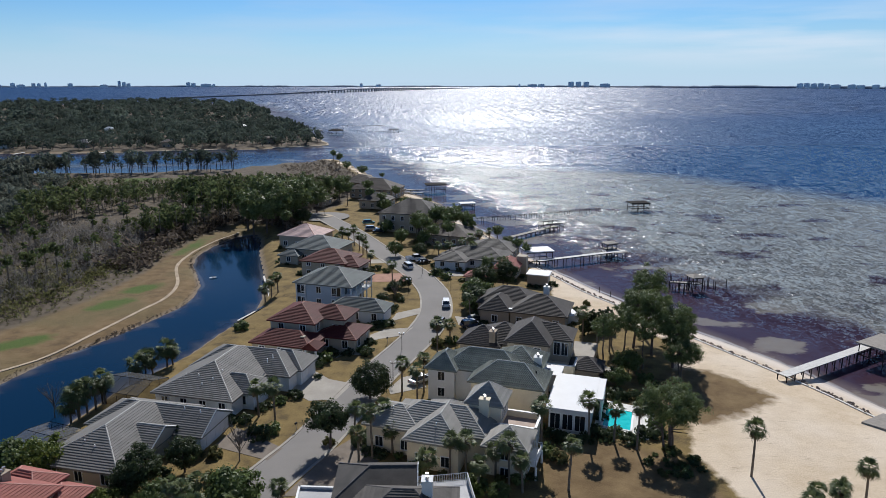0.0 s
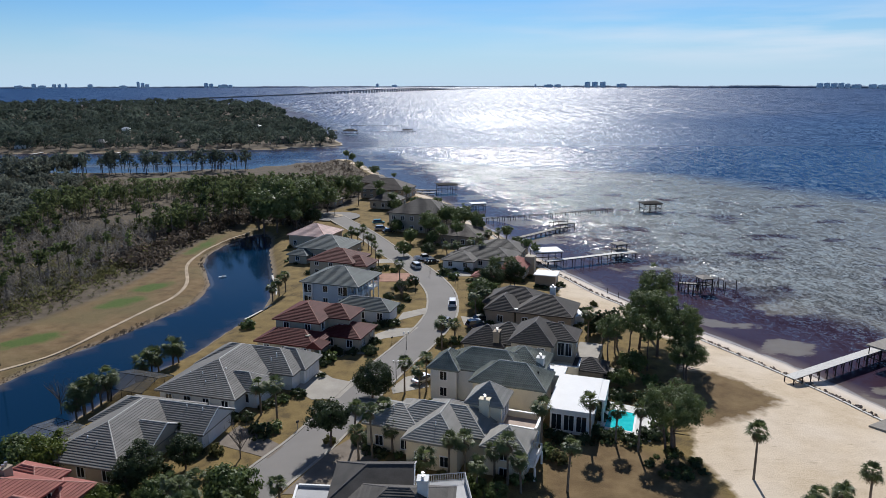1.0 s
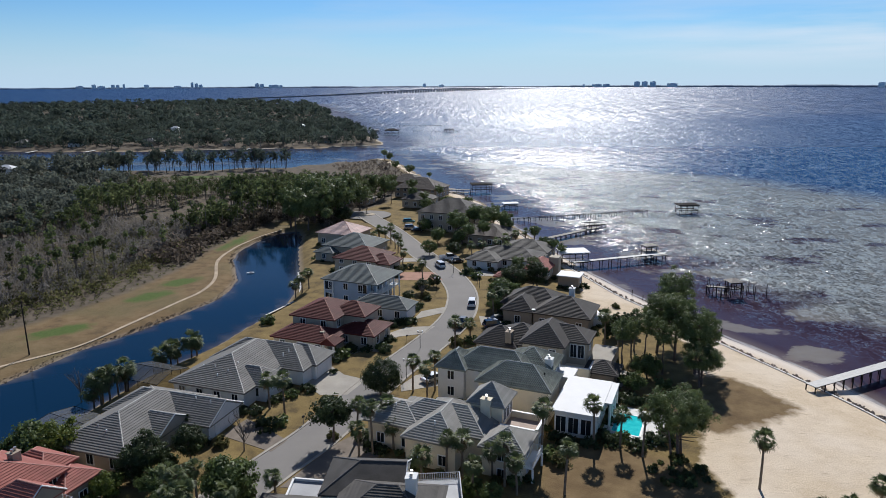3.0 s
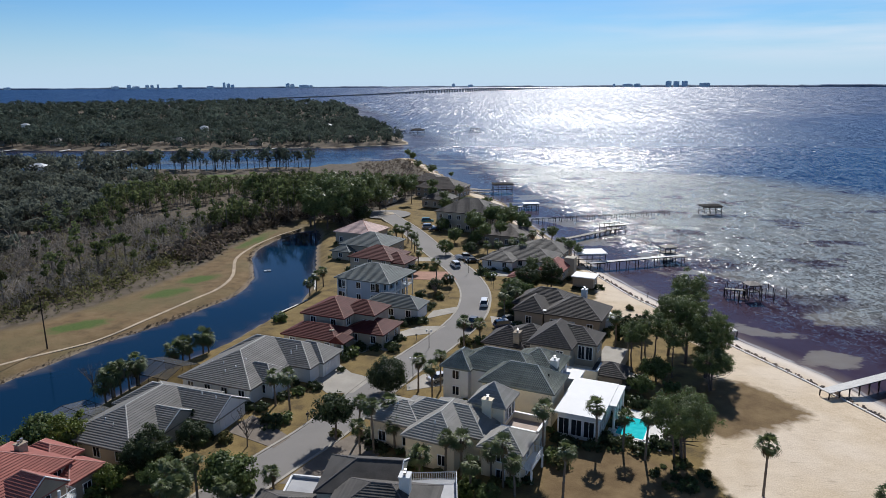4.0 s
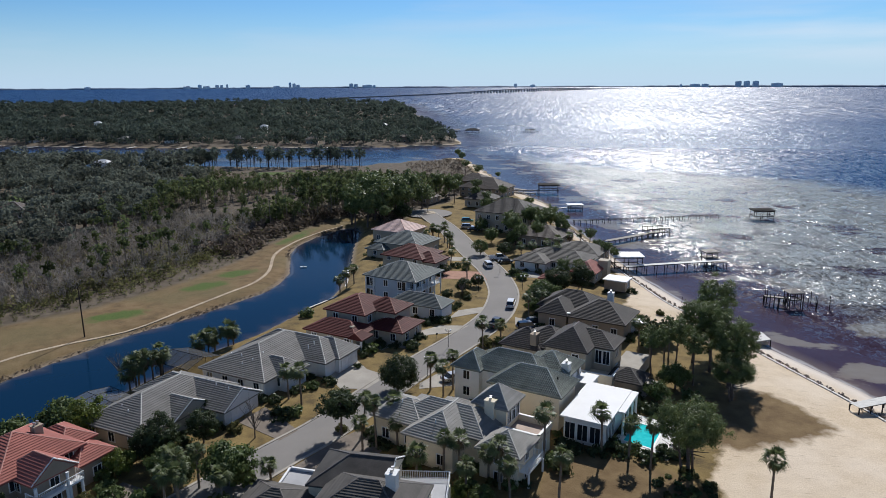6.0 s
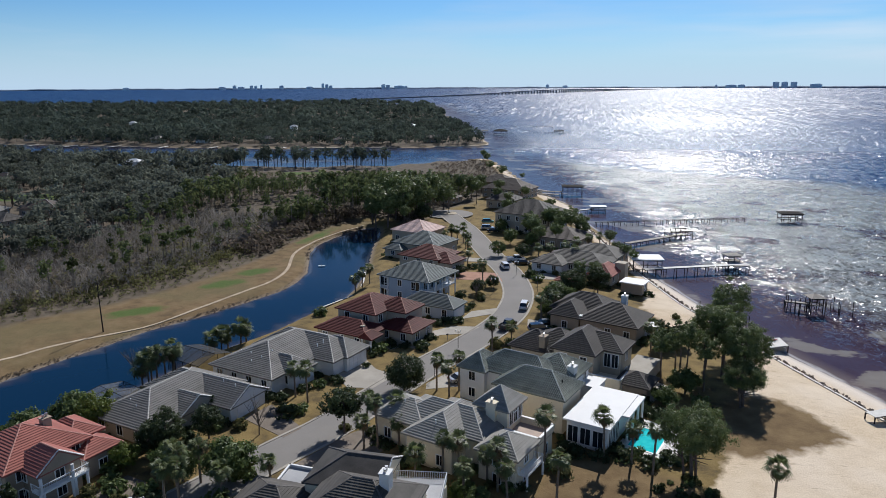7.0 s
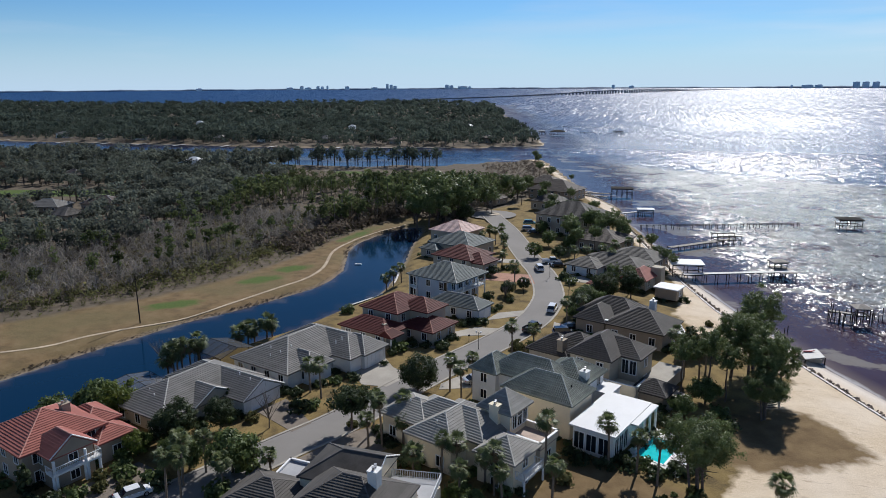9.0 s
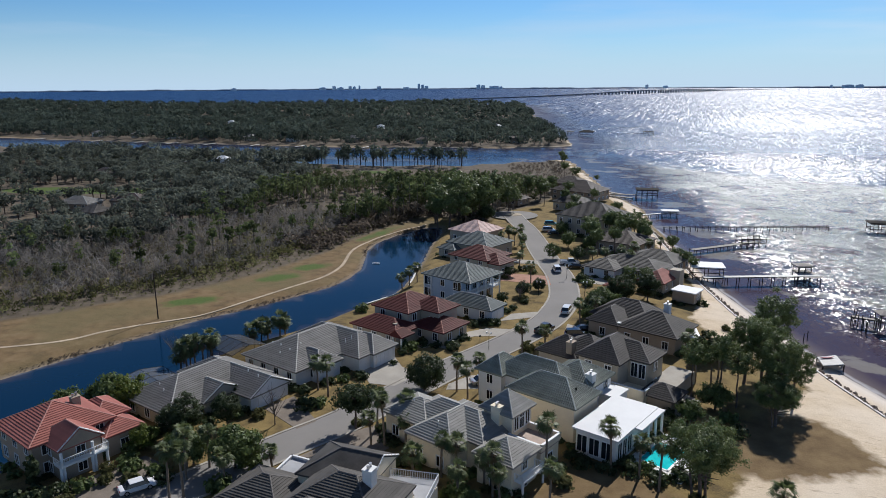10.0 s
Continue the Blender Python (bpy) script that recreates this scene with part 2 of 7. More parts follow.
M["wood_mid"] = leaf_material("pine_wood_leaves", (0.066, 0.088, 0.036), (0.15, 0.172, 0.076), 0.03)


def glass_material():
    m, t, b = nodes_of("dark_window_glass")
    b.inputs["Base Color"].default_value = (0.018, 0.022, 0.028, 1)
    b.inputs["Roughness"].default_value = 0.06
    b.inputs["Specular IOR Level"].default_value = 0.6
    return m


M["glass"] = glass_material()


def paint_material(name, col, metal=0.0):
    m, t, b = nodes_of(name)
    n = noise_of(t, 3.0, 2)
    t.links.new(ramp(t, n, [(0.3, tuple(c * 0.92 for c in col)), (0.7, col)]), b.inputs["Base Color"])
    b.inputs["Roughness"].default_value, b.inputs["Metallic"].default_value = 0.28, metal
    b.inputs["Coat Weight"].default_value = 0.6
    return m


M["car_white"] = paint_material("white_car_paint", (0.75, 0.75, 0.75))
M["car_silver"] = paint_material("silver_car_paint", (0.45, 0.46, 0.48), 0.5)
M["car_black"] = paint_material("black_car_paint", (0.015, 0.015, 0.017))
M["car_blue"] = paint_material("dark_blue_car_paint", (0.02, 0.04, 0.09))
M["car_teal"] = paint_material("teal_cover", (0.03, 0.22, 0.22))
M["car_red"] = paint_material("red_car_paint", (0.3, 0.02, 0.02))


# ---- the lie of the land (plan outlines, metres) ----
LAND = [(150, -300), (110, 20), (82, 78), (69.5, 106), (65, 118), (61.6, 128), (58.6, 134), (55.6, 139.4), (52, 146), (44, 164), (39, 177), (36, 185.5), (31, 199),
        (25, 223), (15, 264), (10, 282), (4, 318), (-9, 348), (-22, 382), (-45, 459), (-60, 505), (-86, 484), (-118, 452),
        (-152, 441), (-187, 433), (-226, 434), (-278, 425), (-333, 420), (-420, 436), (-540, 470), (-680, 525), (-800, 552),
        (-675, 566), (-440, 552), (-323, 558), (-217, 566), (-125, 592), (-82, 612), (-77, 630), (-98, 700), (-147, 850),
        (-214, 1127), (-297, 1441), (-372, 1700), (-560, 1740), (-900, 1560), (-1150, 1480), (-1500, 1520), (-2100, 1720), (-2700, 1900), (-3600, 2000), (-3600, -300)]
CANAL = [(-69, 62), (-66, 90), (-68.5, 107), (-65, 121), (-57, 138), (-53.8, 151), (-48.8, 166), (-50.3, 184), (-54, 203), (-59.4, 225),
         (-63, 247), (-66.5, 256), (-72.4, 252.7), (-77.7, 236), (-79.2, 222.5), (-77.3, 211), (-74.5, 204), (-68.8, 188.5),
         (-68, 178.6), (-68.5, 170.6), (-71.4, 163), (-78.3, 147), (-85, 135.4), (-88.6, 124.4), (-91.4, 117), (-93.5, 111), (-99, 92), (-104, 62)]
SAND = [(92, 60), (74, 105), (64, 124), (53, 146), (43, 166), (31, 200), (24, 223), (13, 262), (8, 282), (2, 318), (-10, 346), (-24, 382), (-47, 459),
        (-64, 505), (-66, 494), (-50, 452), (-28, 380), (-16, 346), (-4, 316), (4, 280), (9, 260), (19, 222), (24, 202), (27, 186), (24, 168), (30, 154), (38, 146),
        (44, 135), (40, 127), (36, 118), (33, 104), (30, 95), (28.5, 90), (30, 84), (31, 76), (36, 50)]
DRY = [(36, 121), (44, 121), (47, 116), (49, 112), (50.5, 109.4), (46.8, 105.2), (40.8, 102), (34.5, 99.2), (30, 101), (29, 112)]
DRY2 = [(4.5, 70), (5.5, 88), (9, 94), (16, 95.5), (24, 91), (27.5, 86), (29, 70)]
WOODS = [(-140, 100), (-117.3, 128.9), (-113, 137), (-105.5, 145), (-101.5, 153), (-97.8, 160), (-95, 168), (-92.5, 176), (-90, 188), (-87.5, 202), (-87.5, 217), (-86.5, 235), (-83.4, 254), (-75, 268), (-62, 266),
         (-54, 240), (-52, 262), (-49, 290), (-40, 310), (-36, 345), (-32, 366), (-32, 384), (-40, 412), (-50, 448), (-60, 486), (-72, 494), (-700, 520), (-800, 300), (-420, 80)]
GREENS = [((-94.4, 144.5), 6.0, 3.0, 40), ((-85.6, 170.3), 5.4, 3.0, 50), ((-82.7, 184), 5.2, 3.2, 50), ((-83.4, 233), 12, 1.8, 84), ((-157, 394), 20, 7, 5), ((-250, 286), 24, 11, 20), ((-285, 276), 26, 12, 10)]


def sdist(poly, X, Y):
    """Signed distance to an outline, positive inside."""
    best, inside = np.full(X.shape, 1e9), np.zeros(X.shape, bool)
    for (x0, y0), (x1, y1) in zip(poly, poly[1:] + poly[:1]):
        dx, dy = x1 - x0, y1 - y0
        u = np.clip(((X - x0) * dx + (Y - y0) * dy) / (dx * dx + dy * dy), 0, 1)
        best = np.minimum(best, np.hypot(X - x0 - u * dx, Y - y0 - u * dy))
        if y0 != y1:
            inside ^= ((y0 > Y) != (y1 > Y)) & (X < x0 + (Y - y0) * dx / dy)
    return np.where(inside, best, -best)


def land_d(X, Y):
    return np.minimum(sdist(LAND, X, Y), -sdist(CANAL, X, Y))


def canal_west(X, Y):
    return np.interp(Y, [60, 107, 138, 166, 203, 256], [-84, -80, -66, -60, -64, -69])


def height(X, Y):
    d = land_d(X, Y)
    west = (X < canal_west(X, Y)) & (Y < 262)
    sea = -sdist(LAND, X, Y) > -40
    top = np.where(west, 0.95, np.where(Y > 262, 1.6, 2.0))
    wide = np.where(west, 5.0, np.where(X > -20, 28.0, 5.0))
    s = np.clip(d / wide, 0, 1)
    z = top * s * (2 - s) * 1.0
    return np.where(d > 0, z, np.maximum(-3.0, d * 0.12))


def axis_steps(lo, hi, step, a, b, grow):
    inner = list(np.arange(lo, hi + 1e-6, step))
    s, v = step, inner[0]
    left = []
    while v > a:
        s *= grow
        v -= s
        left.append(max(v, a))
    s, v = step, inner[-1]
    right = []
    while v < b:
        s *= grow
        v += s
        right.append(min(v, b))
    return np.array(left[::-1] + inner + right)


def attribute(me, name, values):
    a = me.attributes.new(name, 'FLOAT', 'POINT')
    a.data.foreach_set("value", np.asarray(values, np.float32).ravel())


def grid_mesh(name, xs, ys, zf):
    X, Y = np.meshgrid(xs, ys)
    Z = zf(X, Y)
    nx, ny = len(xs), len(ys)
    idx = np.arange(nx * ny).reshape(ny, nx)
    quads = np.stack([idx[:-1, :-1], idx[:-1, 1:], idx[1:, 1:], idx[1:, :-1]], -1).reshape(-1, 4)
    me = bpy.data.meshes.new(name)
    me.from_pydata(np.stack([X, Y, Z], -1).reshape(-1, 3).tolist(), [], quads.tolist())
    me.polygons.foreach_set("use_smooth", [True] * len(me.polygons))
    return me, X, Y


gx = axis_steps(-116, 96, 1.25, -3600, 3600, 1.13)
gy = axis_steps(58, 290, 1.25, -300, 4700, 1.10)
me, GX, GY = grid_mesh("ground", gx, gy, height)
clip10 = lambda v: np.clip(v, -12, 12)
attribute(me, "sand", clip10(sdist(SAND, GX, GY)))
attribute(me, "dry", clip10(np.maximum(sdist(DRY, GX, GY), sdist(DRY2, GX, GY))))
attribute(me, "woods", clip10(np.maximum(sdist(WOODS, GX, GY), np.where(GY > 530, sdist(LAND, GX, GY) - 1.5, -12))))
attribute(me, "golf", clip10(np.where(GY < 262, canal_west(GX, GY) - GX, -12)))
attribute(me, "shore", clip10(land_d(GX, GY)))
gr = np.full(GX.shape, -12.0)
for (cx, cy), rx, ry, ang in GREENS:
    ca, sa = math.cos(radians(ang)), math.sin(radians(ang))
    u, v = ((GX - cx) * ca + (GY - cy) * sa) / rx, (-(GX - cx) * sa + (GY - cy) * ca) / ry
    gr = np.maximum(gr, (1 - np.hypot(u, v)) * ry)
attribute(me, "green", clip10(gr))
ground = tagged(new("ground", me), "dry winter lawn, golf strip, sand beach and wood floor", "ground", kind="structure")


def ground_material():
    m, t, b = nodes_of("ground_cover")
    p = place_of(t)
    n_big, n_mid, n_fine = noise_of(t, 0.05, 4, p), noise_of(t, 0.35, 5, p), noise_of(t, 4.0, 4, p)

    def mask(name, ragged, soft):
        a = t.nodes.new("ShaderNodeAttribute")
        a.attribute_name = name
        wob = mth(t, 'MULTIPLY', mth(t, 'SUBTRACT', n_mid, 0.5), ragged)
        f = mth(t, 'ADD', mth(t, 'DIVIDE', mth(t, 'ADD', a.outputs["Fac"], wob), soft), 0.5)
        f.node.use_clamp = True
        return f
    lawn = ramp(t, n_mid, [(0.32, (0.07, 0.05, 0.026)), (0.46, (0.18, 0.125, 0.048)), (0.7, (0.28, 0.20, 0.075))])
    lawn = mix(t, 0.35, lawn, ramp(t, n_fine, [(0.3, (0.10, 0.075, 0.035)), (0.7, (0.28, 0.21, 0.095))]))
    golf = ramp(t, n_mid, [(0.3, (0.10, 0.066, 0.032)), (0.5, (0.18, 0.118, 0.056)), (0.72, (0.25, 0.172, 0.090))])
    golf = mix(t, 0.3, golf, ramp(t, n_fine, [(0.3, (0.11, 0.08, 0.04)), (0.7, (0.24, 0.18, 0.11))]))
    golf = mix(t, ramp(t, n_big, [(0.42, (0, 0, 0)), (0.62, (0.75, 0.75, 0.75))]), golf, ramp(t, n_fine, [(0.3, (0.10, 0.085, 0.04)), (0.7, (0.19, 0.15, 0.075))]))
    floor = ramp(t, n_mid, [(0.3, (0.08, 0.064, 0.047)), (0.6, (0.13, 0.106, 0.078)), (0.8, (0.18, 0.145, 0.105))])
    sand = ramp(t, n_mid, [(0.3, (0.53, 0.415, 0.285)), (0.7, (0.67, 0.55, 0.40))])
    sand = mix(t, 0.3, sand, ramp(t, n_fine, [(0.35, (0.40, 0.305, 0.20)), (0.6, (0.70, 0.585, 0.43))]))
    # drifts of paler sand and scattered dark wrack
    sand = mix(t, ramp(t, n_big, [(0.45, (0, 0, 0)), (0.6, (0.55, 0.55, 0.55))]), sand, (0.72, 0.62, 0.50))
    wm = nd(t, "ShaderNodeMapping", Scale=(0.35, 1.3, 1.0), Rotation=(0, 0, -0.35))
    t.links.new(p, wm.inputs[0])
    wrack = noise_of(t, 0.9, 5, wm.outputs[0], 0.65)
    sand = mix(t, ramp(t, wrack, [(0.61, (0, 0, 0)), (0.72, (0.6, 0.6, 0.6))]), sand, (0.30, 0.22, 0.15))
    dry = ramp(t, n_mid, [(0.3, (0.125, 0.082, 0.040)), (0.7, (0.215, 0.150, 0.076))])
    green = ramp(t, n_fine, [(0.3, (0.058, 0.092, 0.022)), (0.7, (0.105, 0.142, 0.038))])
    c = mix(t, mask("golf", 2, 4), lawn, golf)
    c = mix(t, mask("woods", 5, 3), c, floor)
    c = mix(t, mask("green", 5.0, 2.0), c, green)
    c = mix(t, mask("sand", 4, 1.2), c, sand)
    c = mix(t, mask("dry", 6, 2.0), c, dry)
    # wet, dark rim at the water's edge
    s = t.nodes.new("ShaderNodeAttribute")
    s.attribute_name = "shore"
    wet = mth(t, 'SUBTRACT', 1.0, mth(t, 'DIVIDE', s.outputs["Fac"], 1.3))
    wet.node.use_clamp = True
    wash = mth(t, 'SUBTRACT', 1.0, mth(t, 'DIVIDE', mth(t, 'ADD', s.outputs["Fac"], mth(t, 'MULTIPLY', n_mid, 2.0)), 6.5))
    wash.node.use_clamp = True
    sea_side = mask("sand", 1, 2)
    c = mix(t, mth(t, 'MULTIPLY', mth(t, 'MULTIPLY', wash, sea_side), 1.2), c, (0.70, 0.63, 0.56))
    c = mix(t, mth(t, 'MULTIPLY', wet, 0.5), c, (0.30, 0.25, 0.21))
    t.links.new(c, b.inputs["Base Color"])
    b.inputs["Roughness"].default_value = 0.95
    b.inputs["Specular IOR Level"].default_value = 0.15
    bumped(t, b, mth(t, 'ADD', n_fine, mth(t, 'MULTIPLY', n_mid, 2.0)), 0.5, 0.12)
    return m


ground.data.materials.append(ground_material())

# ---- water: one sheet for bay, inlet and canal ----
wr = [0.0] + list(np.geomspace(30, 4740, 150))
wa = np.linspace(radians(-75), radians(75), 121)
wv = [(r * math.sin(a), r * math.cos(a), 13.0 * max(0.0, (r - 1600) / 3040) ** 1.4) for r in wr for a in wa]
wq = [(i * 121 + j, i * 121 + j + 1, (i + 1) * 121 + j + 1, (i + 1) * 121 + j) for i in range(len(wr) - 1) for j in range(120)]
me = bpy.data.meshes.new("water")
me.from_pydata(wv, [], [q[::-1] for q in wq])
WX, WY = np.array([v[0] for v in wv]), np.array([v[1] for v in wv])


def water_material():
    m, t, b = nodes_of("bay_water")
    p = place_of(t)
    a = t.nodes.new("ShaderNodeAttribute")
    a.attribute_name = "offshore"
    ci = t.nodes.new("ShaderNodeAttribute")
    ci.attribute_name = "inland"
    d = a.outputs["Fac"]
    st = nd(t, "ShaderNodeMapping", Scale=(0.8, 1.15, 1.0), Rotation=(0, 0, 0.5))
    t.links.new(p, st.inputs[0])
    beds = noise_of(t, 0.05, 6, st.outputs[0], 0.56)
    broad = noise_of(t, 0.006, 4, p)
    # sea floor colours seen through the shallows: weed beds near the shore, pale bars further out, then deep blue
    weed = ramp(t, beds, [(0.40, (0.040, 0.022, 0.036)), (0.555, (0.052, 0.031, 0.046)), (0.585, (0.19, 0.165, 0.14)), (0.75, (0.24, 0.215, 0.18))])
    bars = ramp(t, beds, [(0.385, (0.065, 0.045, 0.058)), (0.415, (0.205, 0.208, 0.196)), (0.7, (0.245, 0.25, 0.232))])
    dn = mth(t, 'ADD', d, mth(t, 'MULTIPLY', mth(t, 'SUBTRACT', broad, 0.5), 44.0))
    sy = t.nodes.new("ShaderNodeSeparateXYZ")
    t.links.new(p, sy.inputs[0])
    px, py = sy.outputs["X"], sy.outputs["Y"]

    def between(v, lo, hi):
        f = mth(t, 'DIVIDE', mth(t, 'SUBTRACT', v, lo), hi - lo)
        f.node.use_clamp = True
        return f
    # the shelf narrows past the last piers
    shelf = mth(t, 'ADD', mth(t, 'SUBTRACT', 196.0, mth(t, 'MULTIPLY', between(py, 300, 430), 40.0)), mth(t, 'MULTIPLY', between(py, 415, 500), -120.0))
    f1 = between(mth(t, 'ADD', dn, mth(t, 'MULTIPLY', mth(t, 'SUBTRACT', beds, 0.5), 60.0)), 30.0, 52.0)
    f2 = between(mth(t, 'SUBTRACT', dn, shelf), -22.0, 26.0)
    c = mix(t, f1, weed, bars)
    c = mix(t, f2, c, (0.004, 0.038, 0.130))
    edge = mth(t, 'SUBTRACT', 1.0, mth(t, 'DIVIDE', d, 5.0))
    edge.node.use_clamp = True
    c = mix(t, mth(t, 'MULTIPLY', edge, 0.75), c, (0.20, 0.155, 0.125))
    foam = mth(t, 'SUBTRACT', 1.0, mth(t, 'ABSOLUTE', mth(t, 'DIVIDE', mth(t, 'SUBTRACT', mth(t, 'ADD', d, mth(t, 'MULTIPLY', beds, 3.0)), 2.2), 0.7)))
    foam.node.use_clamp = True
    c = mix(t, mth(t, 'MULTIPLY', foam, 0.6), c, (0.62, 0.60, 0.58))
    c = mix(t, ci.outputs["Fac"], c, (0.003, 0.020, 0.050))
    t.links.new(c, b.inputs["Base Color"])
    b.inputs["IOR"].default_value = 1.33
    off1, off2 = between(py, 330, 620), between(py, 800, 1300)
    rg = mth(t, 'SUBTRACT', mth(t, 'ADD', mth(t, 'ADD', 0.16, mth(t, 'MULTIPLY', off1, 0.12)), mth(t, 'MULTIPLY', off2, 0.10)), mth(t, 'MULTIPLY', ci.outputs["Fac"], 0.07))
    t.links.new(rg, b.inputs["Roughness"])
    spc = mth(t, 'MULTIPLY', mth(t, 'ADD', 0.13, mth(t, 'MULTIPLY', f2, 0.14)), mth(t, 'ADD', mth(t, 'SUBTRACT', 1.0, mth(t, 'MULTIPLY', between(py, 210, 420), 0.36)), mth(t, 'MULTIPLY', off2, 0.2)))
    t.links.new(spc, b.inputs["Specular IOR Level"])
    calm = mth(t, 'SUBTRACT', 1.0, mth(t, 'MULTIPLY', ci.outputs["Fac"], 0.94))

    def slopes(scale, detail):
        n = nd(t, "ShaderNodeTexNoise", Scale=scale, Detail=detail, Roughness=0.6)
        t.links.new(p, n.inputs["Vector"])
        v = t.nodes.new("ShaderNodeVectorMath")
        v.operation = 'SUBTRACT'
        v.inputs[1].default_value = (0.5, 0.5, 0.5)
        t.links.new(n.outputs["Color"], v.inputs[0])
        return v.outputs[0]

    def vec(op, a, b):
        v = t.nodes.new("ShaderNodeVectorMath")
        v.operation = op
        for s, q in ((0, a), (1, b)):
            if isinstance(q, tuple):
                v.inputs[s].default_value = q
            else:
                t.links.new(q, v.inputs[s])
        return v.outputs[0]

    def grown(v, k):
        cv = t.nodes.new("ShaderNodeCombineXYZ")
        for i in range(3):
            t.links.new(k, cv.inputs[i])
        return vec('MULTIPLY', v, cv.outputs[0])
    # wave slopes: chop of about a metre with ripples on it, stilled inland
    def facets(scale, long, amount):
        mp = nd(t, "ShaderNodeMapping", Scale=(1.0, long, 1.0))
        t.links.new(p, mp.inputs[0])
        vo = nd(t, "ShaderNodeTexVoronoi", Scale=scale)
        t.links.new(mp.outputs[0], vo.inputs["Vector"])
        return vec('MULTIPLY', vec('SUBTRACT', vo.outputs["Color"], (0.5, 0.5, 0.5)), (amount * 0.6, amount, 0))
    near = vec('ADD', vec('MULTIPLY', slopes(1.3, 3), (0.6, 0.9, 0)), vec('MULTIPLY', slopes(0.14, 3), (0.4, 0.5, 0)))
    near = vec('ADD', near, facets(3.2, 1.0, 0.62))
    near = vec('ADD', near, facets(1.3, 0.7, 0.5))
    near = vec('ADD', near, facets(0.6, 0.5, 0.36))
    # wave cells lengthen along y with distance, sized to the camera's pixels
    mid = vec('ADD', vec('ADD', facets(2.3, 0.16, 0.75), facets(1.1, 0.13, 0.55)), vec('MULTIPLY', slopes(0.14, 3), (0.25, 0.3, 0)))
    far = vec('ADD', vec('ADD', facets(1.0, 0.035, 0.75), facets(0.5, 0.03, 0.5)), vec('MULTIPLY', slopes(0.03, 3), (0.1, 0.12, 0)))
    one = lambda v: mth(t, 'SUBTRACT', 1.0, v)
    sl = vec('ADD', vec('ADD', grown(near, one(off1)), grown(mid, mth(t, 'MULTIPLY', off1, one(off2)))), grown(far, off2))
    # constant tilt towards the camera, so reflections take higher, bluer sky
    sl = vec('ADD', sl, (0, -0.14, 0))
    lee = mth(t, 'ADD', 0.07, mth(t, 'DIVIDE', mth(t, 'MAXIMUM', mth(t, 'SUBTRACT', mth(t, 'ADD', d, mth(t, 'MULTIPLY', mth(t, 'SUBTRACT', broad, 0.5), 40.0)), 12.0), 0.0), 38.0))
    lee.node.use_clamp = True
    calm = mth(t, 'MULTIPLY', calm, lee)
    # smooth slicks: long wind streaks and a boat's old wake
    sm = nd(t, "ShaderNodeMapping", Scale=(0.35, 0.5, 1.0), Rotation=(0, 0, 0.9))
    t.links.new(p, sm.inputs[0])
    wob = noise_of(t, 0.02, 4, sm.outputs[0], 0.6)
    slick = mth(t, 'MULTIPLY', between(wob, 0.54, 0.66), 0.3)

    def trail(x0, y0, lean, wide, lo, hi):
        mid_x = mth(t, 'SUBTRACT', x0, mth(t, 'MULTIPLY', mth(t, 'SUBTRACT', py, y0), lean))
        q = mth(t, 'ADD', mth(t, 'DIVIDE', mth(t, 'SUBTRACT', px, mid_x), wide), mth(t, 'MULTIPLY', mth(t, 'SUBTRACT', wob, 0.5), 5.0))
        f = mth(t, 'SUBTRACT', 1.0, mth(t, 'ABSOLUTE', q))
        f.node.use_clamp = True
        return mth(t, 'MULTIPLY', f, mth(t, 'MULTIPLY', between(py, lo, lo + 40), one(between(py, hi - 150, hi))))
    slick = mth(t, 'MAXIMUM', slick, mth(t, 'MULTIPLY', trail(115.0, 590.0, 0.32, 7.0, 520, 1150), 0.75))
    slick = mth(t, 'MAXIMUM', slick, mth(t, 'MULTIPLY', trail(34.0, 520.0, 0.25, 5.0, 425, 640), 0.6))
    calm = mth(t, 'MULTIPLY', calm, one(mth(t, 'MULTIPLY', slick, one(mth(t, 'MULTIPLY', off2, 0.75)))))
    sl = grown(sl, calm)
    nrm = vec('NORMALIZE', vec('ADD', sl, (0, 0, 1)), (0, 0, 0))
    t.links.new(nrm, b.inputs["Normal"])
    return m


attribute(me, "offshore", np.clip(-land_d(WX, WY), 0, 400))
attribute(me, "inland", np.clip(np.maximum(sdist(CANAL, WX, WY) + 3, np.where((WX < -90) & (WY > 380) & (WY < 640), 2.2, 0)) / 4, 0, 1))
water = tagged(new("water", me), "blue bay water with weed beds, bars and sun glitter", "water", kind="structure")
me.materials.append(water_material())


# ---- building helpers ----
def link_mesh(name, me, material, parent=None, label=""):
    if material is not None and not me.materials:
        me.materials.append(material)
    ob = new(name, me)
    if parent is not None:
        ob.parent = parent
    if label:
        ob["label"] = label
    return ob


def part(name, bm, material, parent=None, label=""):
    me = bpy.data.meshes.new(name)
    bm.to_mesh(me)
    bm.free()
    return link_mesh(name, me, material, parent, label)


def empty(name, x, y, z, rot=0.0):
    ob = new(name)
    ob.matrix_basis = pose(x, y, z, 0, 0, rot)
    return ob


def add_box(bm, x, y, z, sx, sy, sz, rot=0.0):
    """A box with its base centre at x, y, z."""
    m = Matrix.Translation((x, y, z + sz / 2)) @ Matrix.Rotation(radians(rot), 4, 'Z') @ Matrix.Diagonal((sx, sy, sz, 1))
    bmesh.ops.create_cube(bm, size=1.0, matrix=m)


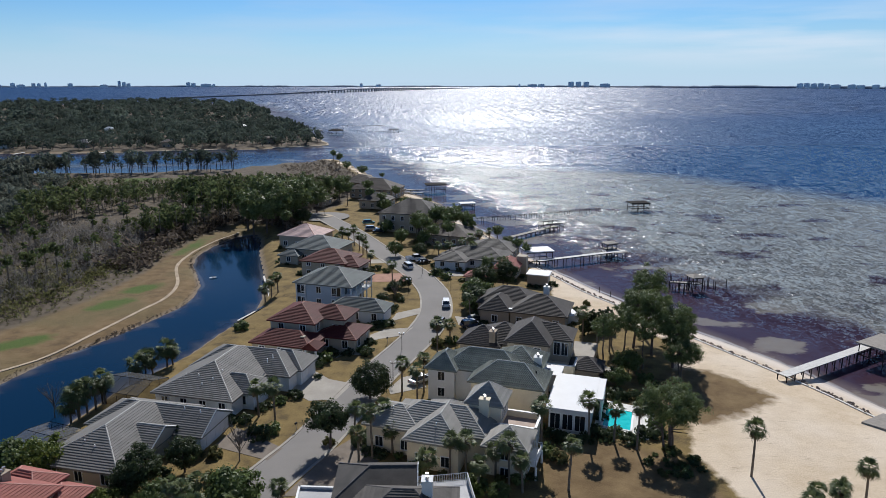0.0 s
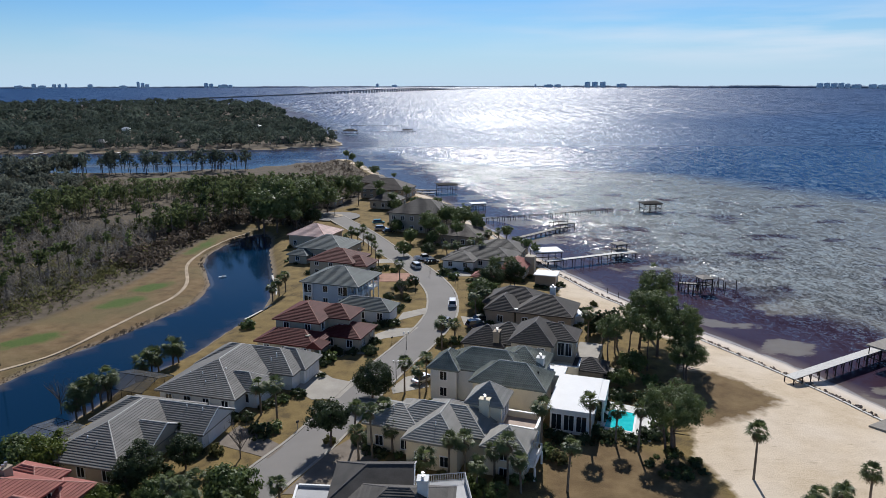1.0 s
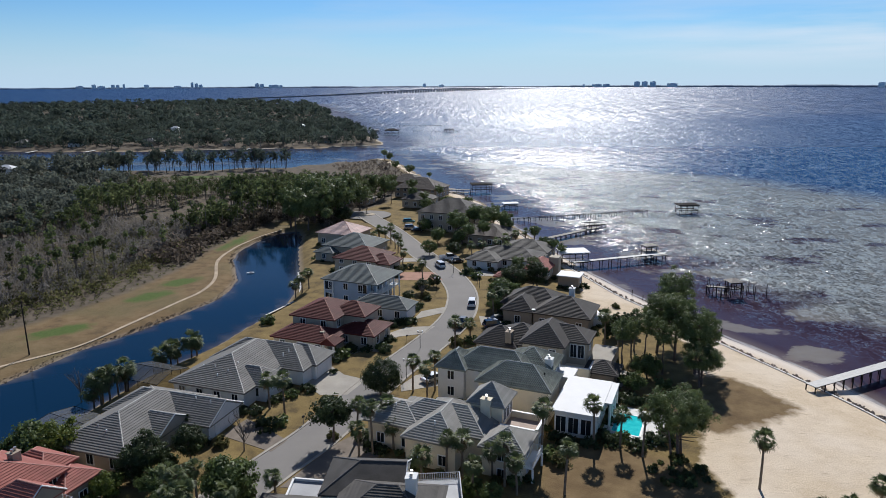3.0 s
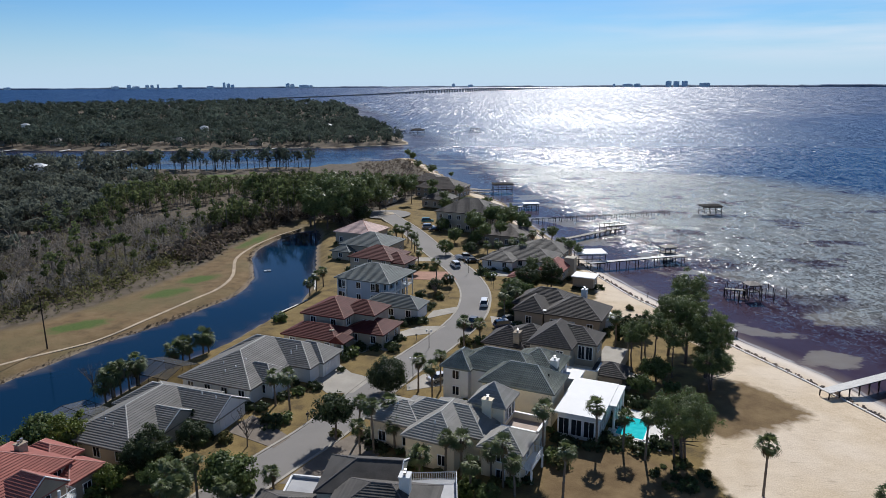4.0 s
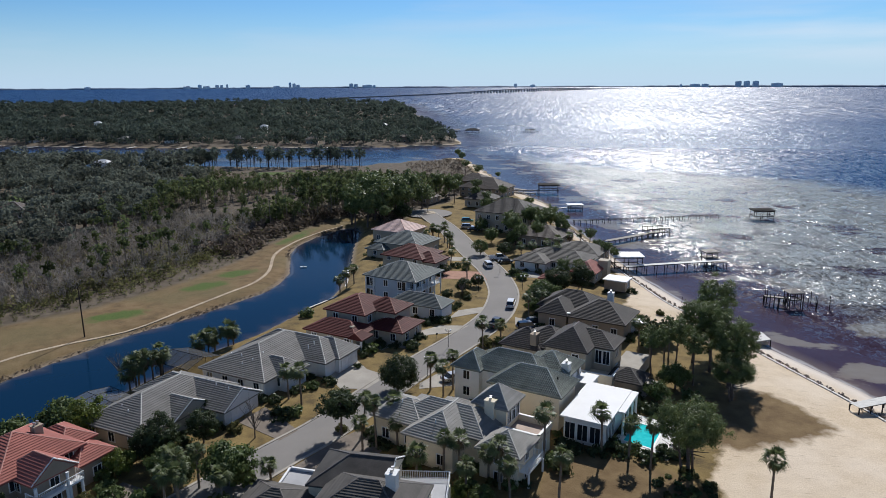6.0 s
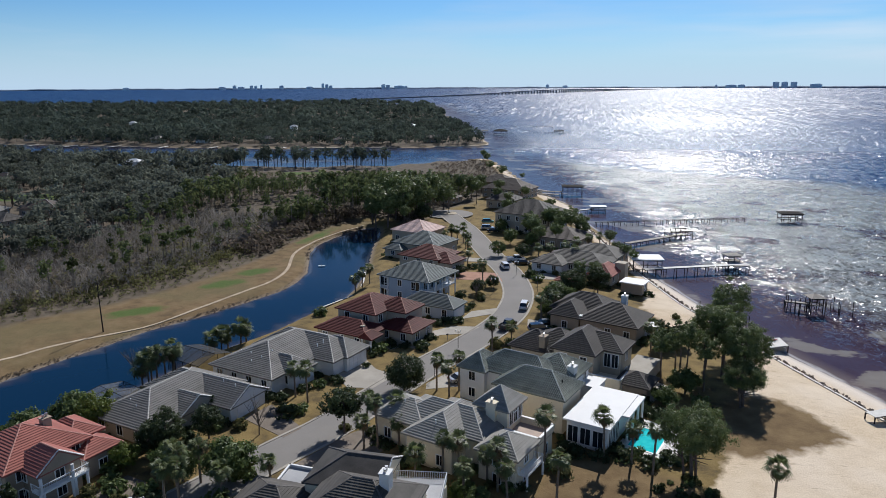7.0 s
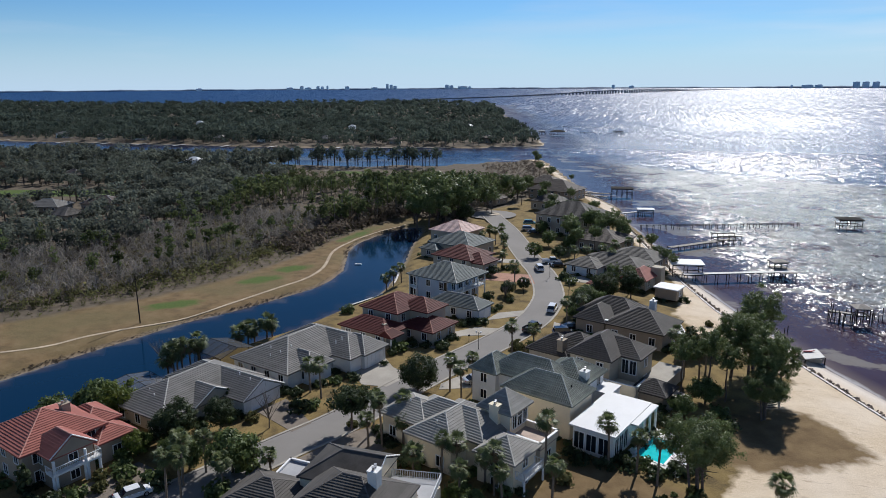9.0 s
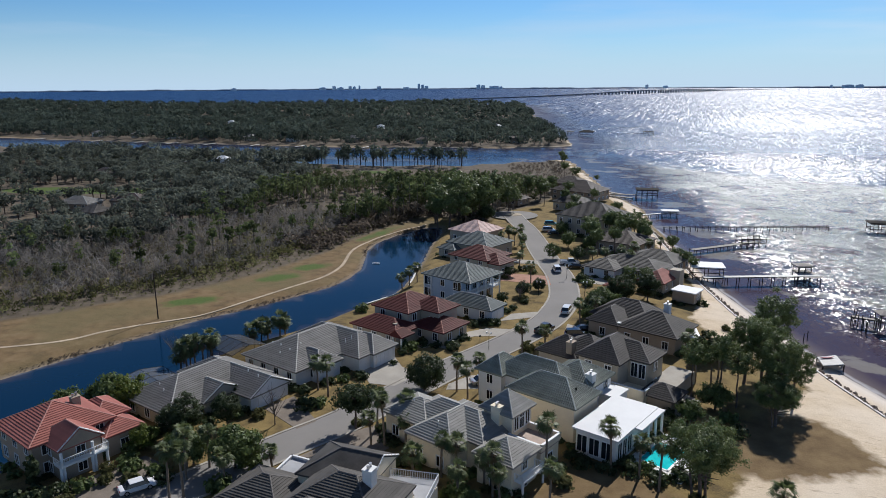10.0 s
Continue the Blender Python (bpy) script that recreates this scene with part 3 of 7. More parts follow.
def box(name, x, y, z, sx, sy, sz, material, parent, rot=0.0, bevel=0.0, label=""):
    bm = bmesh.new()
    add_box(bm, x, y, z, sx, sy, sz, rot)
    if bevel:
        bmesh.ops.bevel(bm, geom=bm.edges[:], offset=bevel, segments=1, affect='EDGES')
    return part(name, bm, material, parent, label)


def add_rod(bm, a, b, r0, r1=None, sides=6):
    a, b = Vector(a), Vector(b)
    m = Matrix.Translation((a + b) / 2) @ (b - a).to_track_quat('Z', 'Y').to_matrix().to_4x4()
    bmesh.ops.create_cone(bm, cap_ends=True, segments=sides, radius1=r0, radius2=r0 if r1 is None else r1, depth=(b - a).length, matrix=m)


def rod(name, a, b, r0, material, parent, r1=None, sides=6, label=""):
    bm = bmesh.new()
    add_rod(bm, a, b, r0, r1, sides)
    return part(name, bm, material, parent, label)


def smooth_line(pts, step=2.0):
    """Catmull-Rom through plan points, at even steps."""
    p = [Vector(q) for q in pts]
    p = [p[0] * 2 - p[1]] + p + [p[-1] * 2 - p[-2]]
    out = []
    for i in range(1, len(p) - 2):
        n = max(2, int((p[i + 1] - p[i]).length / step))
        for k in range(n):
            u = k / n
            out.append(0.5 * ((2 * p[i]) + (p[i + 1] - p[i - 1]) * u + (2 * p[i - 1] - 5 * p[i] + 4 * p[i + 1] - p[i + 2]) * u * u
                              + (3 * p[i] - p[i - 1] - 3 * p[i + 1] + p[i + 2]) * u ** 3))
    out.append(p[-2])
    return out


def ribbon(name, line, lo, hi, z0, z1, material, parent=None, zf=None, label=""):
    """A slab along a plan line between two sideways offsets (positive to the right), with its sides."""
    bm = bmesh.new()
    rows = []
    for i, q in enumerate(line):
        d = (line[min(i + 1, len(line) - 1)] - line[max(i - 1, 0)]).normalized()
        n = Vector((d.y, -d.x))
        dz = zf(q) if zf else 0.0
        a, b = q + n * lo, q + n * hi
        rows.append([bm.verts.new((a.x, a.y, z0 + dz)), bm.verts.new((a.x, a.y, z1 + dz)), bm.verts.new((b.x, b.y, z1 + dz)), bm.verts.new((b.x, b.y, z0 + dz))])
    for r, s in zip(rows, rows[1:]):
        for k in range(3):
            bm.faces.new((r[k], r[k + 1], s[k + 1], s[k]))
    bm.faces.new(rows[0][::-1])
    bm.faces.new(rows[-1])
    bmesh.ops.recalc_face_normals(bm, faces=bm.faces[:])
    return part(name, bm, material, parent, label)


def slab(name, pts, z0, z1, material, parent=None, label=""):
    """A flat polygon with thickness."""
    bm = bmesh.new()
    f = bm.faces.new([bm.verts.new((x, y, z0)) for x, y in pts])
    r = bmesh.ops.extrude_face_region(bm, geom=[f])
    bmesh.ops.translate(bm, vec=(0, 0, z1 - z0), verts=[v for v in r["geom"] if isinstance(v, bmesh.types.BMVert)])
    bmesh.ops.recalc_face_normals(bm, faces=bm.faces[:])
    return part(name, bm, material, parent, label)


# ---- roofs ----
def clip_half(poly, f):
    """The part of a polygon where f(v) >= 0."""
    out = []
    for a, b in zip(poly, poly[1:] + poly[:1]):
        fa, fb = f(a), f(b)
        if fa >= 0:
            out.append(a)
        if (fa >= 0) != (fb >= 0):
            out.append(a.lerp(b, fa / (fa - fb)))
    return out


def tile_courses(poly, material, parent, pitch=0.34, barrel=0.0):
    """Rows of roof tile on one slope: each a thin piece, proud at its lower edge."""
    n = (poly[1] - poly[0]).cross(poly[2] - poly[0]).normalized()
    if n.z < 0:
        n = -n
    side = Vector((-n.y, n.x, 0)).normalized()
    up = n.cross(side)
    if up.z < 0:
        up = -up
    lo = min(q.dot(up) for q in poly)
    hi = max(q.dot(up) for q in poly)
    k = max(1, int(round((hi - lo) / pitch)))
    h = (hi - lo) / k
    for i in range(k):
        s0, s1 = lo + i * h, lo + (i + 1) * h
        c = clip_half(clip_half(poly, lambda q: q.dot(up) - s0), lambda q: s1 - q.dot(up))
        if len(c) < 3:
            continue
        bm = bmesh.new()
        low = [q for q in c if q.dot(up) - s0 < 1e-4]
        if barrel and len(low) >= 2:
            a, b = min(low, key=lambda q: q.dot(side)), max(low, key=lambda q: q.dot(side))
            top = [q for q in c if s1 - q.dot(up) < 1e-4] or [max(c, key=lambda q: q.dot(up))]
            ta, tb = min(top, key=lambda q: q.dot(side)), max(top, key=lambda q: q.dot(side))
            m = max(2, int((b - a).length / barrel))
            cols = []
            for j in range(m + 1):
                u, r = j / m, (0.115 if j % 2 else 0.055)
                x, y = a.lerp(b, u), ta.lerp(tb, u)
                cols.append((bm.verts.new(x + n * 0.005), bm.verts.new(x + n * r), bm.verts.new(y + n * (r - 0.055))))
            for p, q in zip(cols, cols[1:]):
                bm.faces.new((p[0], q[0], q[1], p[1]))
                bm.faces.new((p[1], q[1], q[2], p[2]))
        else:
            tops = [bm.verts.new(q + n * (0.078 if q.dot(up) - s0 < h * 0.5 else 0.008)) for q in c]
            bm.faces.new(tops)
            bots = [bm.verts.new(q + n * 0.002) for q in c]
            for j in range(len(c)):
                j2 = (j + 1) % len(c)
                bm.faces.new((bots[j], bots[j2], tops[j2], tops[j]))
        bmesh.ops.recalc_face_normals(bm, faces=bm.faces[:])
        part("tile_course", bm, material, parent)


def ridge_cap(a, b, material, parent, r=0.16):
    a, b = Vector(a), Vector(b)
    d = (b - a).normalized()
    s = d.cross(Vector((0, 0, 1))).normalized()
    u = s.cross(d)
    bm = bmesh.new()
    n = max(2, int((b - a).length / 0.45))
    prev = None
    for i in range(n + 1):
        c = a.lerp(b, i / n)
        k = r * (1.0 if i % 2 else 0.86)
        ring = [bm.verts.new(c + s * (math.cos(q) * k) + u * (math.sin(q) * k * 0.8 - 0.02)) for q in (0, 0.8, 1.57, 2.34, 3.14)]
        if prev:
            for j in range(4):
                bm.faces.new((prev[j], prev[j + 1], ring[j + 1], ring[j]))
        prev = ring
    bmesh.ops.recalc_face_normals(bm, faces=bm.faces[:])
    part("ridge_cap", bm, material, parent)


def roof_block(parent, cx, cy, sx, sy, eave, ridge, rot, tile, cap, over=0.55, gable="", pitch=0.40, barrel=0.0, fine=True, wall=None):
    """A hip roof over a rectangle; gable: which ends ('+x', '-x', '+y', '-y') stand upright. Coordinates in the house's own frame."""
    m = Matrix.Translation((cx, cy, 0)) @ Matrix.Rotation(radians(rot), 4, 'Z')
    hx, hy = sx / 2 + over, sy / 2 + over
    along_x = sx >= sy if not gable else 'x' in gable
    run = hy if along_x else hx
    far = hx if along_x else hy
    r0 = 0 if far <= run and not gable else far - run
    e0 = -far if '-' in gable else -max(r0, 0)
    e1 = far if '+' in gable else max(r0, 0)
    if along_x:
        A, B, C, D = (-hx, -hy), (hx, -hy), (hx, hy), (-hx, hy)
        R0, R1 = (e0, 0), (e1, 0)
    else:
        A, B, C, D = (hx, -hy), (hx, hy), (-hx, hy), (-hx, -hy)
        R0, R1 = (0, e0), (0, e1)
    lo = lambda p: m @ Vector((p[0], p[1], eave))
    hi = lambda p: m @ Vector((p[0], p[1], ridge))
    A, B, C, D, R0, R1 = lo(A), lo(B), lo(C), lo(D), hi(R0), hi(R1)
    single = (R1 - R0).length < 0.05
    planes = [[A, B, R1] if single else [A, B, R1, R0], [C, D, R0] if single else [C, D, R0, R1], [B, C, R1], [D, A, R0]]
    bm = bmesh.new()
    vs = {}

    def v(q):
        k = tuple(round(c, 3) for c in q)
        if k not in vs:
            vs[k] = bm.verts.new(q)
        return vs[k]
    drop = Vector((0, 0, -0.22))
    for pl in planes:
        bm.faces.new([v(q) for q in pl])
    ring = [A, B, C, D]
    for p, q in zip(ring, ring[1:] + ring[:1]):
        bm.faces.new((v(p), v(p + drop), v(q + drop), v(q)))
    bm.faces.new([v(q + drop) for q in ring])
    bmesh.ops.recalc_face_normals(bm, faces=bm.faces[:])
    roof = part("roof", bm, tile, parent)
    for k, pl in enumerate(planes):
        upright = (k == 2 and '+' in gable) or (k == 3 and '-' in gable)
        if fine and not upright:
            tile_courses(pl, tile, roof, pitch, barrel)
        if upright and wall is not None:
            a, b, top = pl
            out = (b - a).cross(top - a).normalized() * 0.03
            if out.dot(a - m @ Vector((0, 0, eave))) < 0:
                out = -out
            mid = (a + b + top) / 3
            bm = bmesh.new()
            tri = [bm.verts.new(mid.lerp(q, 0.86) + out + Vector((0, 0, -0.12))) for q in (a, b, top)]
            bm.faces.new(tri)
            ex = bmesh.ops.extrude_face_region(bm, geom=bm.faces[:])
            bmesh.ops.translate(bm, vec=-out * 2, verts=[v for v in ex["geom"] if isinstance(v, bmesh.types.BMVert)])
            bmesh.ops.recalc_face_normals(bm, faces=bm.faces[:])
            part("gable_wall", bm, wall, roof)
            for q in (a, b):
                rod("rake_board", q + out, top + out, 0.1, M["trim"], roof, sides=4)
    if not single:
        ridge_cap(R0, R1, cap, roof)
    for p, q in ((A, R0), (D, R0), (B, R1), (C, R1)):
        ridge_cap(p, q, cap, roof, 0.13)
    return roof


def window(parent, cx, cy, rot, ox, oy, z, w, h, face, kind="window", shutters=False):
    """A framed window on one face of a block ('s', 'n', 'e', 'w' in the block's own turn); ox, oy: the middle of that face."""
    turn = {'s': 0, 'e': 90, 'n': 180, 'w': 270}[face]
    m = Matrix.Translation((cx, cy, 0)) @ Matrix.Rotation(radians(rot), 4, 'Z') @ Matrix.Translation((ox, oy, z)) @ Matrix.Rotation(radians(turn), 4, 'Z')
    bm = bmesh.new()
    t = 0.11
    gx_ = [-w / 2 - t, -w / 2, -0.03, 0.03, w / 2, w / 2 + t]
    gz_ = [-t, 0, h, h + t]
    vv = [[bm.verts.new((x, -0.11, zz)) for x in gx_] for zz in gz_]
    for j in range(3):
        for i in range(5):
            if not (j == 1 and i in (1, 3)):
                bm.faces.new((vv[j][i], vv[j][i + 1], vv[j + 1][i + 1], vv[j + 1][i]))
    ex = bmesh.ops.extrude_face_region(bm, geom=bm.faces[:])
    bmesh.ops.translate(bm, vec=(0, 0.12, 0), verts=[v for v in ex["geom"] if isinstance(v, bmesh.types.BMVert)])
    bmesh.ops.recalc_face_normals(bm, faces=bm.faces[:])
    bm.transform(m)
    win = part(kind, bm, M["trim"], parent)
    bm = bmesh.new()
    add_box(bm, 0, -0.02, 0.0, w - 0.01, 0.05, h - 0.01)
    bm.transform(m)
    part("pane", bm, M["glass"], win)
    return win


FOOTPRINTS = []


def wall_block(parent, cx, cy, sx, sy, z0, z1, rot, wall, wins="", storeys=1):
    """Four outer walls of a block with its windows; wins: faces that carry windows."""
    if z0 < 2.1 and cy < 270 and cx > -72:
        FOOTPRINTS.append((cx, cy, sx, sy, rot))
    bm = bmesh.new()
    add_box(bm, cx, cy, z0, sx, sy, z1 - z0, rot)
    part("wall", bm, wall, parent)
    step = (z1 - z0) / storeys
    for f in wins:
        wide = sx if f in "sn" else sy
        n = max(1, int(wide / 3.4))
        for s in range(storeys):
            for i in range(n):
                o = (i + 0.5) / n * wide - wide / 2
                o = o if f in "se" else -o
                ox, oy = {'s': (o, -sy / 2), 'n': (o, sy / 2), 'e': (sx / 2, o), 'w': (-sx / 2, o)}[f]
                window(parent, cx, cy, rot, ox, oy, z0 + s * step + 0.85, 1.15, min(1.5, step - 1.25), f)


def block(h, cx, cy, sx, sy, z0, eave, ridge, rot, wall, tile, cap, wins="", storeys=1, **kw):
    wall_block(h, cx, cy, sx, sy, z0, eave - 0.05, rot, wall, wins, storeys)
    return roof_block(h, cx, cy, sx, sy, eave, ridge, rot, tile, cap, wall=wall, **kw)


def house(label, category="house"):
    return tagged(empty("house", 0, 0, 0), label, category, "houses along the street")


def chimney(h, x, y, z0, z1, w=1.1, d=1.5, rot=-21, mat="wall_white"):
    c = box("chimney", x, y, z0, w, d, z1 - z0, M[mat], h, rot, 0.03)
    box("cap", x, y, z1, w + 0.16, d + 0.16, 0.12, M[mat], c, rot)
    for k in (-0.25, 0.25):
        rod("flue", (x, y + k * d, z1 + 0.15), (x, y + k * d, z1 + 0.6), 0.16, M["metal"], c, 0.2, 8)


ROT = -21.0
G0 = 2.0
TG, TN, TS, TD, TB, TR, TSAL, TP = (M["tile_" + k] for k in ("grey", "green", "slate", "dark", "brown", "red", "salmon", "pink"))
CG, CN, CD, CR, CS = (M["cap_" + k] for k in ("grey", "green", "dark", "red", "salmon"))

# A: grey hip house by the canal
hA = house("one-storey white house with grey tiled hip roof beside canal")
block(hA, -44.5, 118.0, 14.0, 21.4, G0, 5.0, 8.3, -17.6, M["wall_white"], TG, CG, "sw")
block(hA, -41.0, 122.1, 18.7, 8.9, G0, 5.0, 7.75, -17.6, M["wall_white"], TG, CG, "")
block(hA, -34.7, 121.8, 8.2, 6.1, G0, 5.0, 7.35, -17.6, M["wall_white"], TG, CG, "")
block(hA, -41.1, 112.0, 7.9, 5.3, G0, 5.0, 7.0, -17.6, M["wall_white"], TG, CG, "s")
# B: grey house with gabled garage
hB = house("one-storey beige house with grey tiled roof and gabled garage")
block(hB, -54.3, 96.7, 12.1, 19.9, 1.7, 4.6, 7.75, -16, M["wall_beige"], TG, CG, "se")
block(hB, -50.9, 101.3, 18.5, 7.9, 1.7, 4.6, 7.0, -16, M["wall_white"], TG, CG, "", gable="+x")
block(hB, -51.7, 95.4, 7.3, 7.1, 1.7, 4.6, 6.7, -16, M["wall_beige"], TG, CG, "", gable="+x")
# R: salmon house
hR = house("two-storey tan house with salmon clay tile roof and balcony")
block(hR, -62.4, 75.0, 11.0, 11.0, G0 - 0.3, 7.0, 10.0, -19, M["wall_tan"], TSAL, CS, "se", 2)
block(hR, -57.2, 72.5, 6.2, 5.6, G0 - 0.3, 6.7, 9.0, -18, M["wall_tan"], TSAL, CS, "se", 2, gable="+x", over=0.4)
block(hR, -60.6, 81.6, 6.6, 4.6, G0 - 0.3, 6.0, 7.6, -20, M["wall_tan"], TSAL, CS, "", 2)
block(hR, -55.4, 79.0, 4.4, 5.0, G0 - 0.3, 5.3, 6.7, -18, M["wall_tan"], TSAL, CS, "e", 1)
# red: dark red two-storey house
hD = house("two-storey beige house with dark red tiled roofs")
block(hD, -34.0, 140.8, 9.6, 11.0, G0, 7.8, 10.2, -19, M["wall_beige"], TR, CR, "se", 2, pitch=0.42)
block(hD, -28.0, 140.6, 7.6, 6.4, 4.0, 7.8, 9.7, -19, M["wall_beige"], TR, CR, "s")
block(hD, -36.2, 133.6, 12.2, 7.2, G0, 5.0, 6.8, -19, M["wall_beige"], TR, CR, "s")
block(hD, -25.8, 137.6, 8.4, 8.0, G0, 5.0, 6.9, -19, M["wall_beige"], TR, CR, "se")
# blue: pale blue-white two-storey house
hE = house("two-storey pale blue house with slate-grey hip roof and white porches")
wall_block(hE, -31.2, 167.4, 12.2, 12.4, G0, 7.95, -21, M["wall_blue"], "s", 2)
roof_block(hE, -30.1, 167.0, 14.6, 12.4, 8.0, 10.9, -21, TS, CG)
block(hE, -23.2, 153.8, 12.8, 5.8, G0, 5.0, 7.0, -17, M["wall_blue"], TS, CG, "s")
# C: grey house with tower
hC = house("two-storey cream house with grey tile roofs and a square tower")
block(hC, -14.0, 96.6, 8.0, 7.2, G0, 6.2, 8.1, ROT, M["wall_cream"], M["tile_light"], CG, "s", 1)
block(hC, -7.6, 95.2, 14.4, 7.6, G0, 6.3, 8.7, ROT, M["wall_cream"], M["tile_light"], CG, "", 1)
block(hC, -7.44, 93.9, 7.5, 12.3, G0, 6.3, 8.85, ROT, M["wall_cream"], M["tile_light"], CG, "s", 1)
block(hC, 1.2, 88.6, 5.6, 5.8, 1.2, 6.4, 8.3, ROT, M["wall_cream"], M["tile_light"], CG, "se", 2)
block(hC, -0.8, 96.7, 4.9, 4.9, G0, 8.9, 11.4, ROT, M["wall_cream"], M["tile_light"], CG, "e", 2)
# D: green-grey barrel tile house
hW = house("two-storey white house with green-grey barrel tile roofs and flat annexe")
block(hW, 4.0, 106.4, 11.5, 7.0, G0, 7.8, 10.4, ROT, M["wall_cream"], TN, CN, "", 2, barrel=0.17)
block(hW, 0.7, 112.1, 13.0, 7.0, G0, 7.8, 10.5, ROT, M["wall_white"], TN, CN, "", 2, barrel=0.17)
block(hW, 6.9, 113.2, 7.6, 7.6, G0, 7.9, 10.45, ROT, M["wall_white"], TN, CN, "e", 2, barrel=0.17)
block(hW, -6.1, 113.0, 4.6, 6.0, G0, 7.8, 10.1, ROT, M["wall_white"], TN, CN, "sw", 2, barrel=0.17)
# E: brown-grey house behind
hF = house("two-storey tan house with dark tiled hip roofs and terrace")
block(hF, 11.0, 124.9, 7.4, 10.4, G0, 8.3, 11.2, ROT, M["wall_beige"], TD, CD, "s", 2)
block(hF, 13.4, 125.6, 10.6, 6.0, G0, 8.3, 10.3, ROT, M["wall_beige"], TD, CD, "e", 2)
block(hF, 6.4, 129.6, 9.0, 8.4, G0, 6.2, 9.0, ROT, M["wall_beige"], TD, CD)
block(hF, 2.2, 129.6, 7.6, 7.0, G0, 5.8, 8.5, ROT, M["wall_beige"], TD, CD)
# F: dark roofed house
hG = house("low dark-roofed house with hip roofs and white parapet")
block(hG, 11.6, 155.6, 13.0, 9.4, G0, 5.6, 8.6, ROT, M["wall_tan"], TD, CD)
block(hG, 8.2, 151.4, 6.4, 8.4, G0, 5.6, 8.1, ROT, M["wall_tan"], TD, CD, "s")
block(hG, 17.4, 148.8, 12.0, 9.9, G0, 5.6, 8.6, ROT, M["wall_tan"], TD, CD, "s")
# G: nearest house
hN = house("grey tiled house with white chimney and roof deck")
block(hN, -17.0, 78.0, 9.6, 8.2, 1.6, 6.8, 9.0, -2, M["wall_cream"], M["tile_weathered"], CD, "", 1, over=0.3, fine=False, gable="+x")
block(hN, -13.6, 71.5, 12.0, 9.6, 1.6, 6.95, 9.75, -6, M["wall_cream"], M["tile_weathered"], CD, "e", 1, over=0.3, pitch=0.36)
block(hN, -25.4, 72.4, 9.0, 8.0, 1.6, 4.6, 6.9, -6, M["wall_cream"], M["tile_weathered"], CD, "", 1, pitch=0.36)
block(hN, -16.4, 66.2, 5.0, 7.0, 1.6, 6.6, 8.6, -6, M["wall_cream"], M["tile_weathered"], CD, "", 1, gable="-y", pitch=0.36)
# ---- street, kerbs, drives, paths ----
STREET = [(-57, 30), (-50, 46), (-43.5, 62), (-36.8, 77), (-31.4, 88.5), (-26.8, 98), (-21.2, 114), (-17.6, 123.5), (-11.8, 137), (-8.2, 147), (-5.9, 157), (-5.4, 170),
          (-7.0, 181), (-10.6, 194), (-15.4, 206), (-20.8, 220), (-27.2, 238), (-33.5, 254), (-40, 268), (-45, 280)]
line = smooth_line(STREET)
road = tagged(ribbon("road", line, -3.5, 3.5, G0 - 0.3, G0 + 0.035, M["asphalt"]), "worn grey asphalt residential street", "road", kind="structure")
for sgn in (-1, 1):
    a, b = sorted((sgn * 3.503, sgn * 3.95))
    tagged(ribbon("kerb", line, a, b, G0 - 0.3, G0 + 0.11, M["concrete"]), "pale concrete kerb along the street", "kerb", kind="structure")
bm = bmesh.new()
bmesh.ops.create_circle(bm, cap_ends=True, segments=40, radius=9.5, matrix=Matrix.Translation((-44, 279, G0 + 0.045)))
tagged(part("road", bm, M["asphalt"]), "round asphalt turning place at the street's end", "road", kind="structure")


bm = bmesh.new()
bmesh.ops.create_cone(bm, cap_ends=True, segments=28, radius1=3.4, radius2=3.1, depth=0.3, matrix=Matrix.Translation((-44.5, 279.5, G0 + 0.12)))
tagged(part("planting_island", bm, M["path_sand"]), "round sandy planting bed in the turning place", "planting bed", kind="structure")


def drive(label, pts, material="concrete", z=0.05):
    tagged(slab("driveway", pts, G0 - 0.2, G0 + z, M[material]), label, "driveway", kind="structure")


drive("pale concrete driveway to garage", [(-34.0, 116.5), (-30.5, 124.5), (-27.0, 120.0), (-22.6, 117.8), (-25.0, 111.5), (-29.6, 111.2)])
drive("pale concrete driveway to garage", [(-41.8, 96.6), (-39.6, 102.2), (-36.8, 100.0), (-31.4, 95.4), (-33.0, 92.0)], "paver_grey")
drive("pale concrete driveway beside house", [(-30.0, 131.5), (-22.0, 141.0), (-17.5, 146.0), (-11.3, 146.8), (-13.5, 142.0), (-18.8, 140.0), (-26.8, 130.0)])
drive("pale concrete driveway to garage", [(-16.5, 151.0), (-15.0, 157.0), (-9.4, 160.5), (-9.9, 156.0)])
drive("red brick paved driveway", [(-26.0, 183.5), (-25.0, 191.5), (-13.4, 192.0), (-10.8, 183.5)], "paver")
drive("pale concrete driveway", [(-29.0, 203.0), (-27.0, 208.0), (-19.5, 208.0), (-18.0, 203.8)])
drive("grey paved motor court beside house", [(-17.2, 91.2), (-20.5, 83.2), (-29.4, 82.8), (-24.0, 94.6), (-18.0, 102.0)], "paver_grey", 0.04)
drive("pale concrete driveway", [(-4.0, 188.0), (-6.0, 195.0), (2.0, 194.0), (4.0, 188.0)])
drive("pale concrete driveway", [(-1.2, 148.0), (-1.6, 154.0), (4.0, 152.0), (5.0, 147.0)])
drive("pale concrete driveway", [(-15.8, 113.0), (-9.5, 115.6), (-10.6, 121.8), (-13.8, 120.0), (-16.2, 115.4)])
